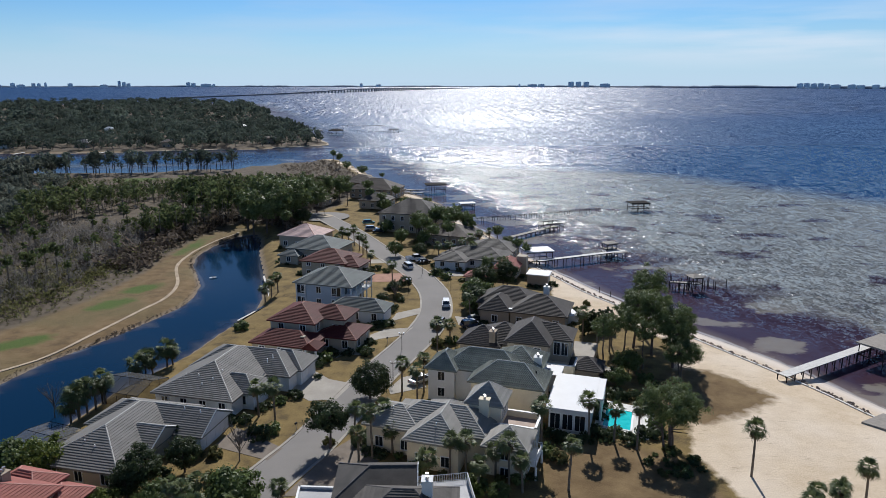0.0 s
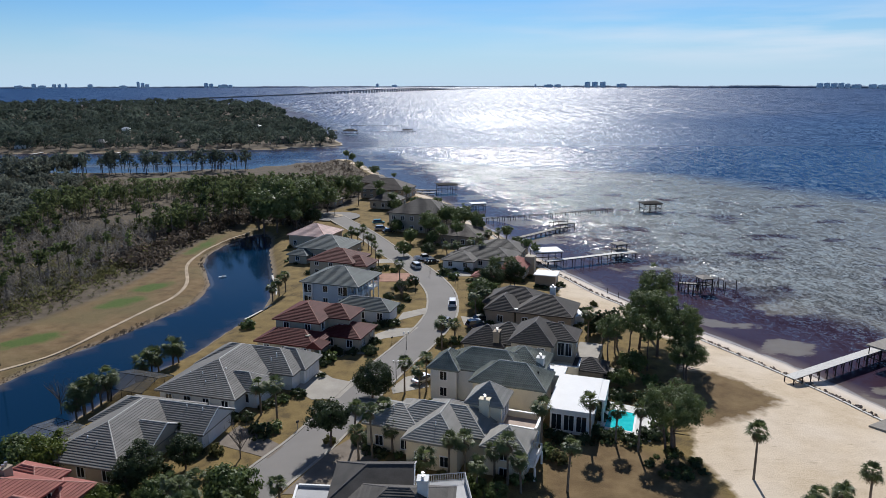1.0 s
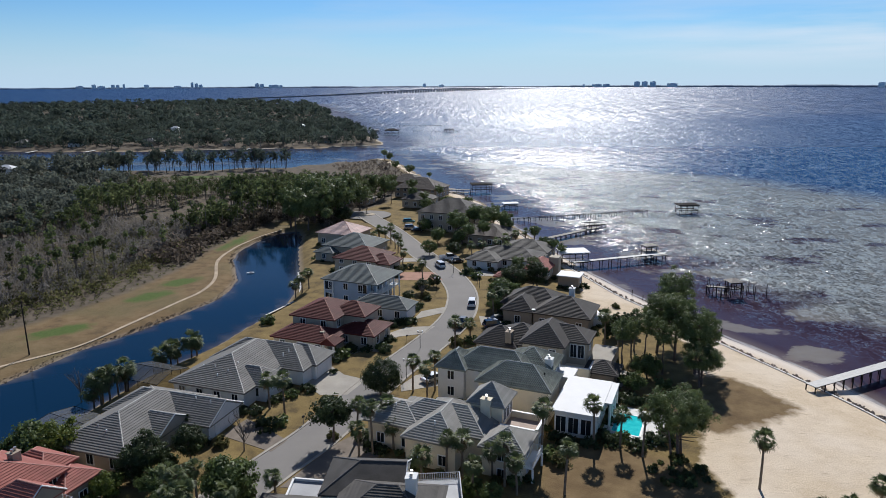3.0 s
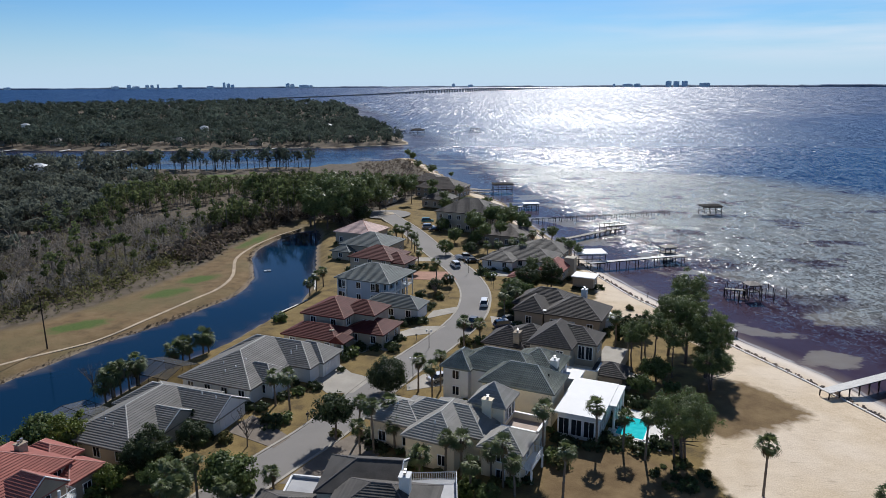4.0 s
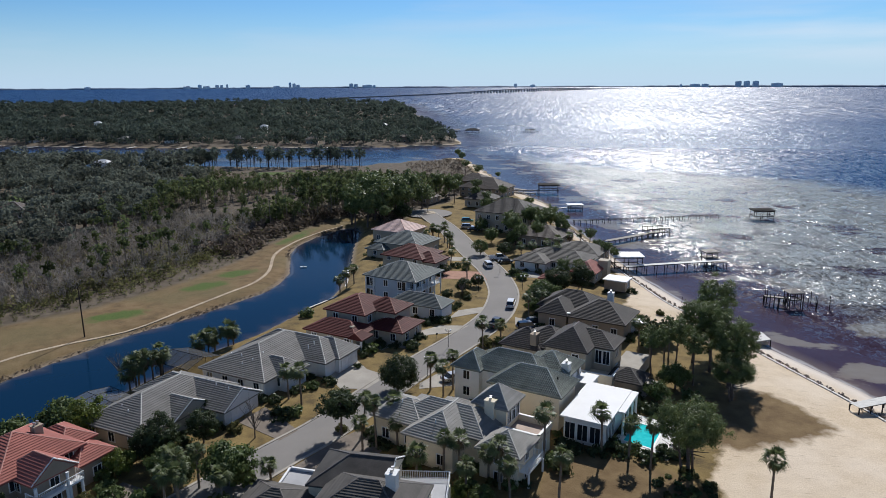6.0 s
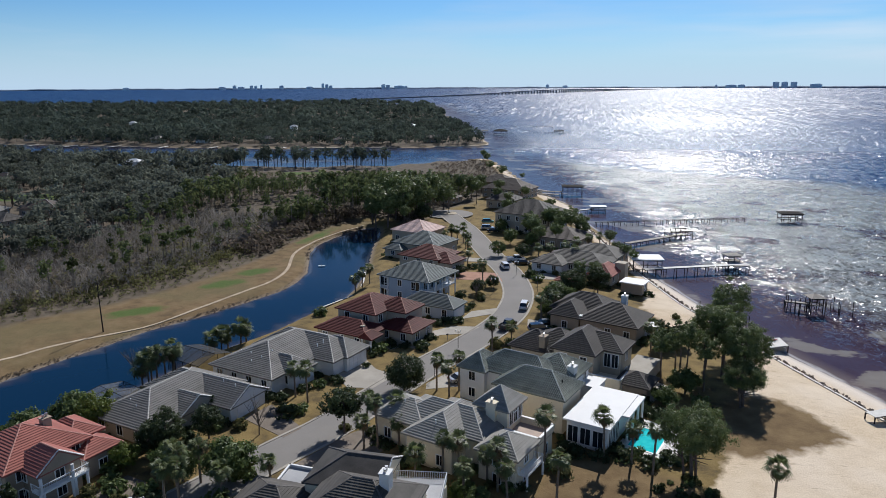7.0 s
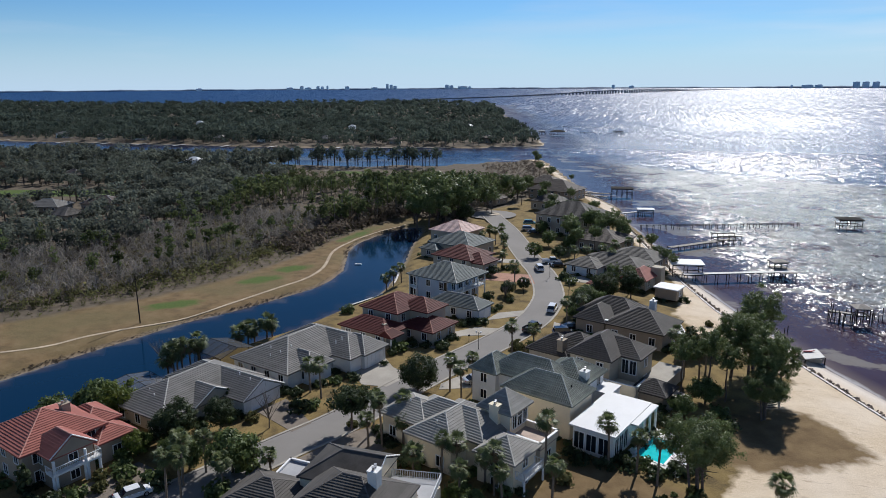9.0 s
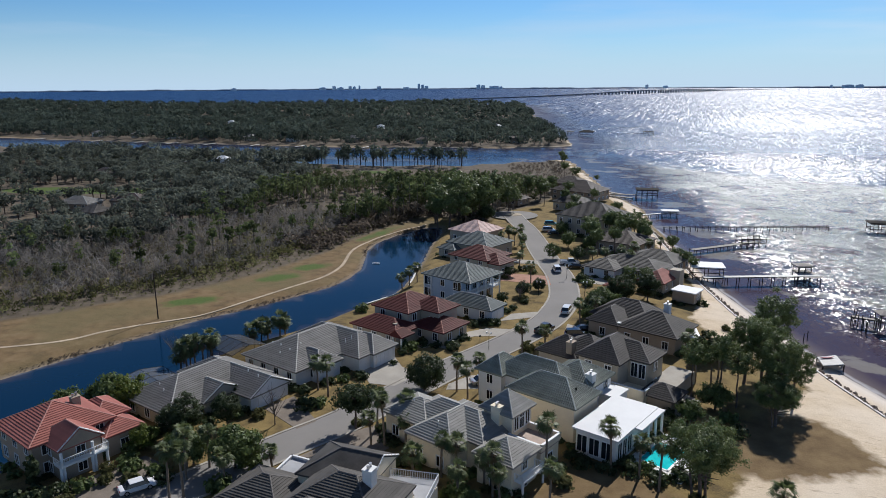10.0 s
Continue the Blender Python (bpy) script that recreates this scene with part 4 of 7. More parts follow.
# darker paving paints in the shadow and dark planting on this forecourt
drive("grey-brown driveway and forecourt, toned down for tree shadow", [(-58.0, 57.0), (-52.0, 72.0), (-49.5, 78.0), (-46.0, 77.0), (-41.0, 70.2), (-48.2, 56.0)], "paver_grey")
drive("dark paved front walk", [(-25.8, 134.0), (-21.0, 133.0), (-20.4, 131.2), (-26.4, 132.0)])

GOLF = [(-130, 92), (-112, 104.5), (-101.9, 112.3), (-98.1, 119.5), (-94.5, 124.5), (-89.5, 130.9), (-84.6, 139.8), (-80.4, 151.7), (-76.2, 166.4), (-73.8, 175.5),
        (-74.6, 187.9), (-80.5, 207), (-81.4, 222), (-80.4, 232), (-77.6, 244), (-73, 256)]
zg = lambda q: float(height(np.array([q.x]), np.array([q.y]))[0])
tagged(ribbon("golf_path", smooth_line(GOLF), -0.45, 0.45, -0.2, 0.05, M["path_worn"], zf=zg), "pale sandy golf cart path beside canal", "path", kind="structure")

far_line = smooth_line([(-675, 569), (-440, 555), (-323, 561), (-217, 569), (-125, 595), (-84, 614), (-79, 629), (-99, 700), (-149, 850), (-216, 1127)], 12)
tagged(ribbon("beach", far_line, -1.0, 1.6, -0.3, 0.45, M["path_sand"]), "pale sand strip along the far shore", "beach", kind="structure")

# ---- sea wall and rocks ----
WALL = [(7, 285), (9.5, 272), (18, 235), (25, 207), (29.6, 191), (34.4, 175), (40.7, 161.7), (45, 151), (48.8, 141), (52.8, 131.5), (57.4, 121), (61.5, 111), (64.5, 101), (74, 74)]
bulk = tagged(empty("sea_wall", 0, 0, 0), "weathered timber sea wall along the sand", "sea wall", kind="structure")
wl = smooth_line(WALL, 2.4)
ribbon("capping", wl, -0.2, 0.2, 0.06, 0.2, M["deck_pale"], bulk, zf=zg)
ribbon("sheeting", wl, -0.08, 0.08, -0.9, 0.06, M["wood_dark"], bulk, zf=zg)


for pts in ([(-51.5, 156.4), (-49.4, 161.6), (-47.5, 167.0)], [(-47.6, 174.6), (-49.3, 182.1), (-52.7, 194.6)]):
    cw = tagged(empty("canal_wall", 0, 0, 0), "low canal bank wall with pale capping board", "canal wall", "canal walls", "structure")
    line = smooth_line(pts, 1.5)
    ribbon("sheeting", line, -0.1, 0.1, -1.0, 0.95, M["wood_dark"], cw)
    ribbon("capping", line, -0.25, 0.25, 0.95, 1.08, M["deck_pale"], cw)


def leaf_quads(C, U, V):
    n = len(C)
    P = np.empty((n, 4, 3))
    P[:, 0], P[:, 1], P[:, 2], P[:, 3] = C - U - V, C + U - V, C + U + V, C - U + V
    return P.reshape(-1, 3), np.arange(n * 4).reshape(n, 4)


def quick_mesh(name, V, F):
    me = bpy.data.meshes.new(name)
    k = F.shape[1]
    me.vertices.add(len(V))
    me.vertices.foreach_set("co", np.asarray(V, np.float32).ravel())
    me.loops.add(F.size)
    me.loops.foreach_set("vertex_index", F.astype(np.int32).ravel())
    me.polygons.add(len(F))
    me.polygons.foreach_set("loop_start", np.arange(0, F.size, k, dtype=np.int32))
    me.update(calc_edges=True)
    return me


def spread(rng, n):
    u = rng.normal(size=(n, 3))
    return u / np.linalg.norm(u, axis=1)[:, None]


def leaf_frames(rng, n, lo, hi, aspect=0.6, lift=0.0):
    u = spread(rng, n)
    w = spread(rng, n)
    v = np.cross(u, w)
    v /= np.linalg.norm(v, axis=1)[:, None] + 1e-9
    u[:, 2] += lift
    s = rng.uniform(lo, hi, n)[:, None]
    return u * s * 0.5, v * s * aspect * 0.5


def leaf_facing(rng, D, lo, hi, aspect=0.7, loose=0.75):
    """Leaf frames that face roughly outwards along D."""
    n = len(D)
    N = D + spread(rng, n) * loose
    N /= np.linalg.norm(N, axis=1)[:, None] + 1e-9
    U = np.cross(N, spread(rng, n))
    U /= np.linalg.norm(U, axis=1)[:, None] + 1e-9
    V = np.cross(N, U)
    s = rng.uniform(lo, hi, n)[:, None]
    return U * s * 0.5, V * s * aspect * 0.5


rng = np.random.default_rng(7)
# rocks at the wall's foot
bm = bmesh.new()
for q in wl:
    if q.y < 270:
        for k in range(15):
            m = Matrix.Translation((q.x + rng.uniform(0.2, 1.15), q.y + rng.uniform(-1.2, 1.2), zg(q) - 0.15 + rng.uniform(0, 0.3))) @ Euler(rng.uniform(0, 3, 3)).to_matrix().to_4x4() @ Matrix.Diagonal((*rng.uniform(0.25, 0.55, 3), 1))
            bmesh.ops.create_icosphere(bm, subdivisions=1, radius=0.6, matrix=m)
tagged(part("rocks", bm, M["rock"]), "grey rubble stones along the sea wall", "rocks", kind="stuff")


# ---- trees ----
def crown_mesh(rng, rx, rz, clumps, per, leaf, gap=0.55, flat=0.0, tight=1.0, aspect=0.7):
    """A crown of leaf clumps with gaps and an uneven outline, centred on the origin."""
    d = spread(rng, clumps)
    lobes = spread(rng, 7)
    bulge = 0.78 + 0.30 * np.max(np.clip(d @ lobes.T, 0, 1) ** 3, axis=1)
    r = rng.uniform(gap, 1.0, clumps) ** 0.7 * bulge
    cc = d * r[:, None] * np.array([rx, rx, rz])
    cc[:, 2] = np.where(cc[:, 2] < 0, cc[:, 2] * (1 - flat), cc[:, 2])
    n = clumps * per
    off = rng.normal(size=(n, 3)) * np.array([1, 1, 0.7]) * (0.55 * tight * rx / clumps ** 0.36)
    C = np.repeat(cc, per, 0) + off
    D = off / (np.linalg.norm(off, axis=1)[:, None] + 1e-6) + np.repeat(d, per, 0) * 0.5 + np.array([0, 0, 0.25])
    U, V = leaf_facing(rng, D, leaf * 0.55, leaf * 1.2, aspect)
    return quick_mesh("crown", *leaf_quads(C, U, V))


def trunk_mesh(rng, h, r, limbs, spread_r, lean=0.06, start=0.45):
    bm = bmesh.new()
    p = Vector((0, 0, -0.3))
    k = 5
    d = Vector((rng.uniform(-lean, lean), rng.uniform(-lean, lean), 1))
    pts = [p]
    for i in range(k):
        p = p + (d + Vector((rng.uniform(-.07, .07), rng.uniform(-.07, .07), 0))) * ((h + 0.3) / k)
        pts.append(p)
    for i in range(k):
        add_rod(bm, pts[i], pts[i + 1], r * (1 - i / k * 0.75), r * (1 - (i + 1) / k * 0.75), 7)
    for i in range(limbs):
        u = rng.uniform(start, 0.95)
        q = pts[0].lerp(pts[-1], u)
        a = rng.uniform(0, 6.28)
        L = spread_r * rng.uniform(0.5, 1.0) * (1.2 - u * 0.6)
        e = q + Vector((math.cos(a) * L, math.sin(a) * L, L * rng.uniform(0.2, 0.9)))
        add_rod(bm, q, e, r * 0.38, r * 0.1, 5)
    me = bpy.data.meshes.new("trunk")
    bm.to_mesh(me)
    bm.free()
    return me


def tree_kind(name, label, seed, h, r_trunk, rx, rz, zc, clumps, per, leaf, mat, limbs=7, gap=0.5, flat=0.3, bark="bark", start=0.45, stems_more=0, tight=1.0, aspect=0.7):
    g = np.random.default_rng(seed)
    t = tagged(empty(name, 0, 0, 0), label, "tree", "garden trees")
    link_mesh("trunk", trunk_mesh(g, zc + rz * 0.3, r_trunk, limbs, rx * 0.85, start=start), M[bark], t)
    for k in range(stems_more):
        a = 0.7 + k * 2.6
        q = link_mesh("trunk", trunk_mesh(g, zc + rz * 0.1, r_trunk * 0.7, 6, rx * 0.6, 0.16, start), M[bark], t)
        q.location = (math.cos(a) * 1.1, math.sin(a) * 1.1, 0)
    c = link_mesh("crown", crown_mesh(g, rx, rz, clumps, per, leaf, gap, flat, tight, aspect), M[mat], t)
    c.location = (0, 0, zc)
    return t


KINDS = {}
first_used = set()


def plant(kind, x, y, z, s=1.0, turn=None, sz=None):
    if y > 185 and kind + "_off" in KINDS:
        kind += "_off"
    ob = KINDS[kind]
    a = rng.uniform(0, 360) if turn is None else turn
    m = pose(x, y, z, 0, 0, a) @ Matrix.Diagonal((s, s, s if sz is None else sz, 1))
    if kind not in first_used:
        first_used.add(kind)
        ob.matrix_basis = m
        return ob
    c = copy_thing(ob, Matrix.Identity(4))
    c.matrix_basis = m
    return c


KINDS["big"] = tree_kind("pine_tree", "tall broad pine tree with dense dark green crown", 11, 12, 0.36, 6.0, 4.9, 8.2, 190, 124, 0.29, "leaf_pine", 16, 0.4, 0.3, start=0.35, stems_more=2, tight=0.88, aspect=0.4)
KINDS["tall"] = tree_kind("pine_tree", "tall pine tree with ragged dark green crown", 12, 14, 0.32, 3.9, 5.6, 9.0, 130, 100, 0.29, "leaf_pine", 16, 0.35, 0.2, tight=0.9, aspect=0.4)
KINDS["slim"] = tree_kind("pine_tree", "slim pine tree with bare lower trunk", 13, 12, 0.2, 2.9, 3.0, 8.4, 60, 90, 0.27, "leaf_pine", 9, 0.3, 0.3, start=0.6, tight=0.78, aspect=0.4)
KINDS["oak"] = tree_kind("oak_tree", "round dense dark green garden tree", 14, 6, 0.25, 4.0, 3.1, 3.9, 130, 96, 0.23, "leaf_dark", 8, 0.5, 0.1, start=0.3)
KINDS["magnolia"] = tree_kind("magnolia_tree", "magnolia tree with dark glossy leaves", 15, 6, 0.2, 3.0, 3.3, 4.0, 96, 90, 0.23, "leaf_dark", 8, 0.45, 0.1, start=0.3)
KINDS["bright"] = tree_kind("garden_tree", "light green leafy garden tree", 16, 5, 0.18, 3.2, 2.4, 3.4, 86, 60, 0.28, "leaf", 8, 0.4, 0.1, start=0.3)
KINDS["lime"] = tree_kind("garden_tree", "yellow-green leafy garden tree", 17, 5, 0.16, 3.0, 2.6, 3.2, 86, 60, 0.28, "leaf_bright", 8, 0.4, 0.1, start=0.3)
KINDS["loose"] = tree_kind("garden_tree", "open-crowned garden tree with dark glossy leaves", 18, 7, 0.2, 2.9, 2.5, 4.7, 80, 80, 0.24, "leaf_dark", 9, 0.3, 0.2, start=0.5)
# the same kinds with broader leaf clusters, for trees well down the street
KINDS["tall_off"] = tree_kind("pine_tree", "tall pine tree with ragged dark green crown", 12, 14, 0.32, 3.9, 5.6, 9.0, 90, 30, 0.5, "leaf_pine", 10, 0.35, 0.2)
KINDS["big_off"] = tree_kind("pine_tree", "tall broad pine tree with dense dark green crown", 11, 12, 0.36, 6.0, 4.9, 8.2, 110, 34, 0.55, "leaf_pine", 10, 0.4, 0.3)
KINDS["slim_off"] = tree_kind("pine_tree", "slim pine tree with bare lower trunk", 13, 12, 0.2, 2.9, 3.0, 8.4, 46, 24, 0.48, "leaf_pine", 7, 0.3, 0.3, start=0.6)
KINDS["oak_off"] = tree_kind("oak_tree", "round dense dark green garden tree", 14, 6, 0.25, 4.0, 3.1, 3.9, 80, 26, 0.48, "leaf_dark", 7, 0.5, 0.1, start=0.3)
KINDS["bright_off"] = tree_kind("garden_tree", "light green leafy garden tree", 16, 5, 0.18, 3.2, 2.4, 3.4, 60, 24, 0.46, "leaf", 7, 0.4, 0.1, start=0.3)


def bush_kind(label, seed, rx, rz, clumps, per, leaf, mat):
    g = np.random.default_rng(seed)
    b = link_mesh("bush", crown_mesh(g, rx, rz, clumps, per, leaf, 0.55, 0.0), M[mat])
    return tagged(b, label, "bush", "garden bushes")


KINDS["bush"] = bush_kind("clipped round dark green bush", 31, 1.0, 0.8, 30, 16, 0.30, "leaf_dark")
KINDS["bush_green"] = bush_kind("loose leafy green garden bush", 32, 1.2, 0.9, 30, 15, 0.36, "leaf")
KINDS["hedge"] = bush_kind("low dark green hedge bush", 33, 1.6, 0.9, 36, 16, 0.36, "leaf_dark")
KINDS["bush_dry"] = bush_kind("brownish leafless winter shrub", 34, 1.1, 0.8, 30, 16, 0.32, "scrub")


# palms: a trunk of its own, one of three crowns
def frond_crown(seed, n, dry):
    g = np.random.default_rng(seed)
    V, F = [], []

    def quad(a, b, w0, w1, side):
        i = len(V)
        V.extend([a - side * w0, a + side * w0, b + side * w1, b - side * w1])
        F.append((i, i + 1, i + 2, i + 3))
    for k in range(n):
        az = g.uniform(0, 6.283)
        el = g.uniform(-1.25, -0.7) if dry else np.arcsin(g.uniform(-0.62, 0.97))
        d = np.array([math.cos(az) * math.cos(el), math.sin(az) * math.cos(el), math.sin(el)])
        side = np.array([-math.sin(az), math.cos(az), 0.0])
        up = np.cross(d, side)
        L = g.uniform(0.6, 1.0)
        base = d * L
        quad(d * 0.05, base, 0.03, 0.02, side)
        for j in range(11):
            f = (j - 5) / 5 * 1.3
            q = d * math.cos(f) + side * math.sin(f)
            r = g.uniform(0.85, 1.2) * (1.0 - 0.14 * abs(f))
            tip = base + q * r + np.array([0, 0, -0.30 * r * (0.5 if el > 0.8 else 1.0)]) - up * 0.05
            mid = base + q * r * 0.55
            s2 = np.cross(q, up)
            quad(base, mid, 0.025, 0.062, s2)
            quad(mid, tip, 0.062, 0.01, s2)
    return quick_mesh("fronds", np.array(V), np.array(F))


CROWNS = [frond_crown(s, 30, False) for s in (51, 52, 53)]
SKIRT = frond_crown(54, 14, True)
for c in CROWNS:
    c.materials.append(M["leaf_palm"])
SKIRT.materials.append(M["leaf_dry"])


def palm(x, y, z, h, label="tall fan palm with slim grey trunk", size=1.0, bend=0.5):
    p = tagged(empty("palm_tree", x, y, z), label, "palm tree", "fan palms")
    bm = bmesh.new()
    a = rng.uniform(0, 6.28)
    bx, by = math.cos(a) * bend * rng.uniform(0.1, 1), math.sin(a) * bend * rng.uniform(0.1, 1)
    k = 7
    pts = [Vector((bx * (i / k) ** 2, by * (i / k) ** 2, -0.2 + (h + 0.2) * i / k)) for i in range(k + 1)]
    for i in range(k):
        add_rod(bm, pts[i], pts[i + 1], 0.19 - 0.05 * i / k, 0.165 - 0.05 * i / k, 7)
    part("trunk", bm, M["palm_trunk"], p)
    c = link_mesh("crown", CROWNS[int(rng.integers(3))], None, p)
    c.location, c.rotation_euler, c.scale = pts[-1], (0, 0, rng.uniform(0, 6.28)), (size, size, size)
    s = link_mesh("dead_fronds", SKIRT, None, p, "dry hanging palm fronds")
    s.location, s.rotation_euler, s.scale = pts[-1] - Vector((0, 0, 0.15)), (0, 0, rng.uniform(0, 6.28)), (size * 0.8,) * 3


PALMS = [(-36.9, 105.8, 5.2), (-34.0, 104.1, 6.3), (-13.8, 112.8, 5.8), (-11.2, 110.8, 5.6), (-10.0, 113.7, 6.4), (-6.7, 132.1, 6.3), (-20.0, 91.2, 4.6), (-20.9, 95.4, 6.2), (-18.1, 91.8, 7.6), (-16.6, 97.1, 5.6), (-15.2, 93.0, 3.6), (-7.3, 86.3, 5.6), (-5.1, 86.4, 5.6), (0.5, 84.0, 6.3), (6.1, 90.7, 8.2), (14.2, 95.0, 6.9), (18.0, 94.6, 5.4), (20.7, 92.2, 6.8), (8.2, 82.2, 6.9), (-61.9, 126.3, 4.2), (-58.4, 128.1, 3.8), (-62.6, 125.0, 3.4), (-61.0, 127.4, 3.0), (-57.6, 128.9, 3.0), (-66.0, 107.6, 4.6), (-63.6, 112.2, 4.8), (-65.2, 109.0, 5.2), (-66.8, 109.6, 4.0), (-64.4, 110.4, 4.4), (-67.2, 107.4, 3.4), (-64.2, 112.6, 3.6), (34.1, 84.2, 7.3), (45.4, 76.8, 5.4), (-28.6, 78.5, 4.2), (-38.6, 70.0, 7.0), (-37.3, 71.1, 6.9), (-39.6, 74.5, 6.6), (25.1, 130.3, 5.5), (27.7, 130.5, 5.2), (-3.7, 139.4, 3.2), (-45.4, 175.2, 4.4), (-46.6, 172.5, 4.2), (-16.3, 183.6, 5.0), (-33.0, 226.9, 5.2), (-30.9, 225.4, 5.0), (-29.3, 227.3, 5.6), (-24.2, 208.3, 4.6), (-22.9, 198.2, 4.2), (1.6, 150.8, 6.2), (3.9, 154.9, 5.8), (-2.7, 203.2, 5.4), (0.7, 205.1, 5.2), (4.8, 207.7, 5.6), (-8.6, 239.4, 4.6), (11.5, 223.2, 5.2), (-27.2, 220.0, 5.0), (-25.8, 214.9, 5.4), (37.2, 74.9, 3.6), (39.5, 74.0, 4.2), (41.4, 75.7, 3.4), (35.7, 72.1, 4.0), (-10.6, 84.0, 4.4), (2.0, 82.0, 4.8), (-3.8, 82.6, 4.0), (-1.1, 85.7, 4.2), (14.9, 223.6, 6.0), (18.1, 228.5, 6.2), (-47.8, 170.4, 3.8), (7.4, 213.9, 5.6), (29.0, 133.6, 6.0), (23.7, 136.3, 6.4), (-41.3, 76.8, 6.0), (-38.7, 78.3, 5.4), (-33.8, 75.0, 4.6), (7.5, 203.8, 5.2), (-34.1, 221.0, 4.6), (-33.2, 226.2, 5.0), (10.5, 239.5, 5.6), (-31.7, 168.0, 4.4)]
for x, y, h in PALMS:
    palm(x, y, float(height(np.array([x]), np.array([y]))[0]), h, size=rng.uniform(0.82, 1.05) * (1.3 if x < -56 else 1.0))

# ---- named trees ----
for k, x, y, s in [('big', 25.7, 92.4, 0.84), ('oak', -19.3, 111.7, 0.95), ('loose', -24.3, 95.0, 1.16), ('bright', -15.7, 212.2, 0.8), ('oak', -15.8, 172.0, 0.52), ('oak', -23.0, 188.1, 0.42), ('magnolia', 14.0, 177.6, 1.0), ('oak', 8.0, 175.8, 0.9), ('slim', 17.9, 227.0, 0.7), ('slim', 22.0, 211.4, 0.62), ('slim', 24.4, 207.8, 0.6), ('slim', 19.7, 215.5, 0.6), ('tall', -8.2, 238.4, 0.7), ('slim', -2.0, 238.7, 0.95), ('tall', 5.2, 247.0, 0.75), ('slim', 8.8, 239.8, 0.9), ('slim', 1.5, 243.1, 0.9), ('oak', 3.1, 160.0, 0.8), ('bright', 5.4, 164.9, 1.0), ('bright', 2.8, 157.0, 0.7), ('bright', 28.1, 119.7, 0.8), ('bright', 24.4, 113.8, 0.7), ('loose', -18.5, 162.2, 0.55), ('oak', -13.0, 177.5, 0.45), ('oak', -25.9, 155.9, 0.5), ('slim', -27.6, 301.0, 0.8), ('slim', -21.9, 292.9, 0.7), ('slim', -29.0, 319.1, 0.9), ('slim', -37.4, 306.4, 1.0), ('bright', -13.9, 228.6, 0.9), ('oak', -44.0, 101.5, 0.4), ('bright', -11.3, 80.0, 0.55), ('bright', -1.3, 80.1, 0.5), ('lime', -4.5, 80.4, 0.4), ('magnolia', -48.0, 85.0, 0.86), ('magnolia', -43.9, 89.6, 0.8), ('lime', -50.8, 79.4, 0.72), ('bright', -41.3, 78.2, 0.85), ('bright', -35.2, 79.4, 1.1), ('bright', -54.0, 80.6, 0.6), ('lime', -62.6, 89.4, 1.15), ('bright', -67.0, 90.0, 1.3), ('bright', -72.5, 86.0, 1.1), ('bright', -63.0, 84.5, 0.8), ('big', -62.0, 251.0, 1.16), ('tall', -66.5, 250.5, 1.16), ('tall', -57.0, 256.0, 1.22), ('big', -55.0, 266.0, 1.22), ('tall', -53.0, 279.0, 1.28), ('tall', -62.0, 262.0, 1.28), ('tall', -70.0, 258.0, 1.22), ('big', -48.5, 288.0, 0.85), ('tall', -59.0, 272.0, 1.34), ('tall', -66.0, 270.0, 1.34), ('slim', -54.5, 246.5, 0.8), ('tall', -48.0, 322.0, 0.9), ('tall', -42.0, 321.0, 0.8), ('slim', -52.0, 298.0, 1.1), ('oak', -51.0, 262.0, 0.9), ('tall', 37.6, 139.0, 1.12), ('tall', 35.6, 128.5, 1.0), ('tall', 37.4, 122.0, 0.95), ('big', 36.8, 116.5, 0.62), ('tall', 33.2, 132.5, 0.9), ('slim', 24.4, 123.6, 0.95), ('slim', 28.8, 125.4, 1.0), ('slim', 31.4, 121.5, 0.95), ('tall', 40.4, 126.0, 0.75), ('tall', -8.0, 234.0, 0.72), ('slim', -1.6, 238.6, 1.0), ('slim', 4.2, 238.2, 1.0), ('tall', 8.9, 235.0, 0.7), ('bright', 4.1, 166.0, 1.05), ('oak', -8.3, 211.5, 0.6), ('slim', 1.5, 222.0, 0.85), ('slim', -3.4, 219.0, 0.8), ('bright', -6.6, 226.0, 0.9), ('oak', 16.6, 196.0, 0.6), ('bright', -19.0, 246.0, 0.8), ('slim', -20.0, 270.0, 0.8), ('slim', -12.0, 276.0, 0.85), ('slim', -4.0, 278.0, 0.8), ('slim', -40.0, 338.0, 0.8), ('slim', -16.0, 308.0, 0.8), ('oak', -21.0, 290.0, 0.8), ('slim', -34.0, 372.0, 0.9), ('slim', -44.0, 398.0, 0.9), ('slim', -24.0, 378.0, 0.5), ('slim', -52.0, 440.0, 0.85), ('slim', -58.0, 468.0, 0.8), ('tall', 9.2, 181.4, 0.55), ('tall', 13.4, 180.6, 0.55), ('magnolia', -49.5, 83.6, 0.7), ('bright', -44.8, 80.4, 0.7), ('slim', -5.7, 226.2, 0.9), ('slim', 1.9, 234.2, 0.9)]:
    plant(k, x, y, float(height(np.array([x]), np.array([y]))[0]), s * rng.uniform(0.95, 1.05))
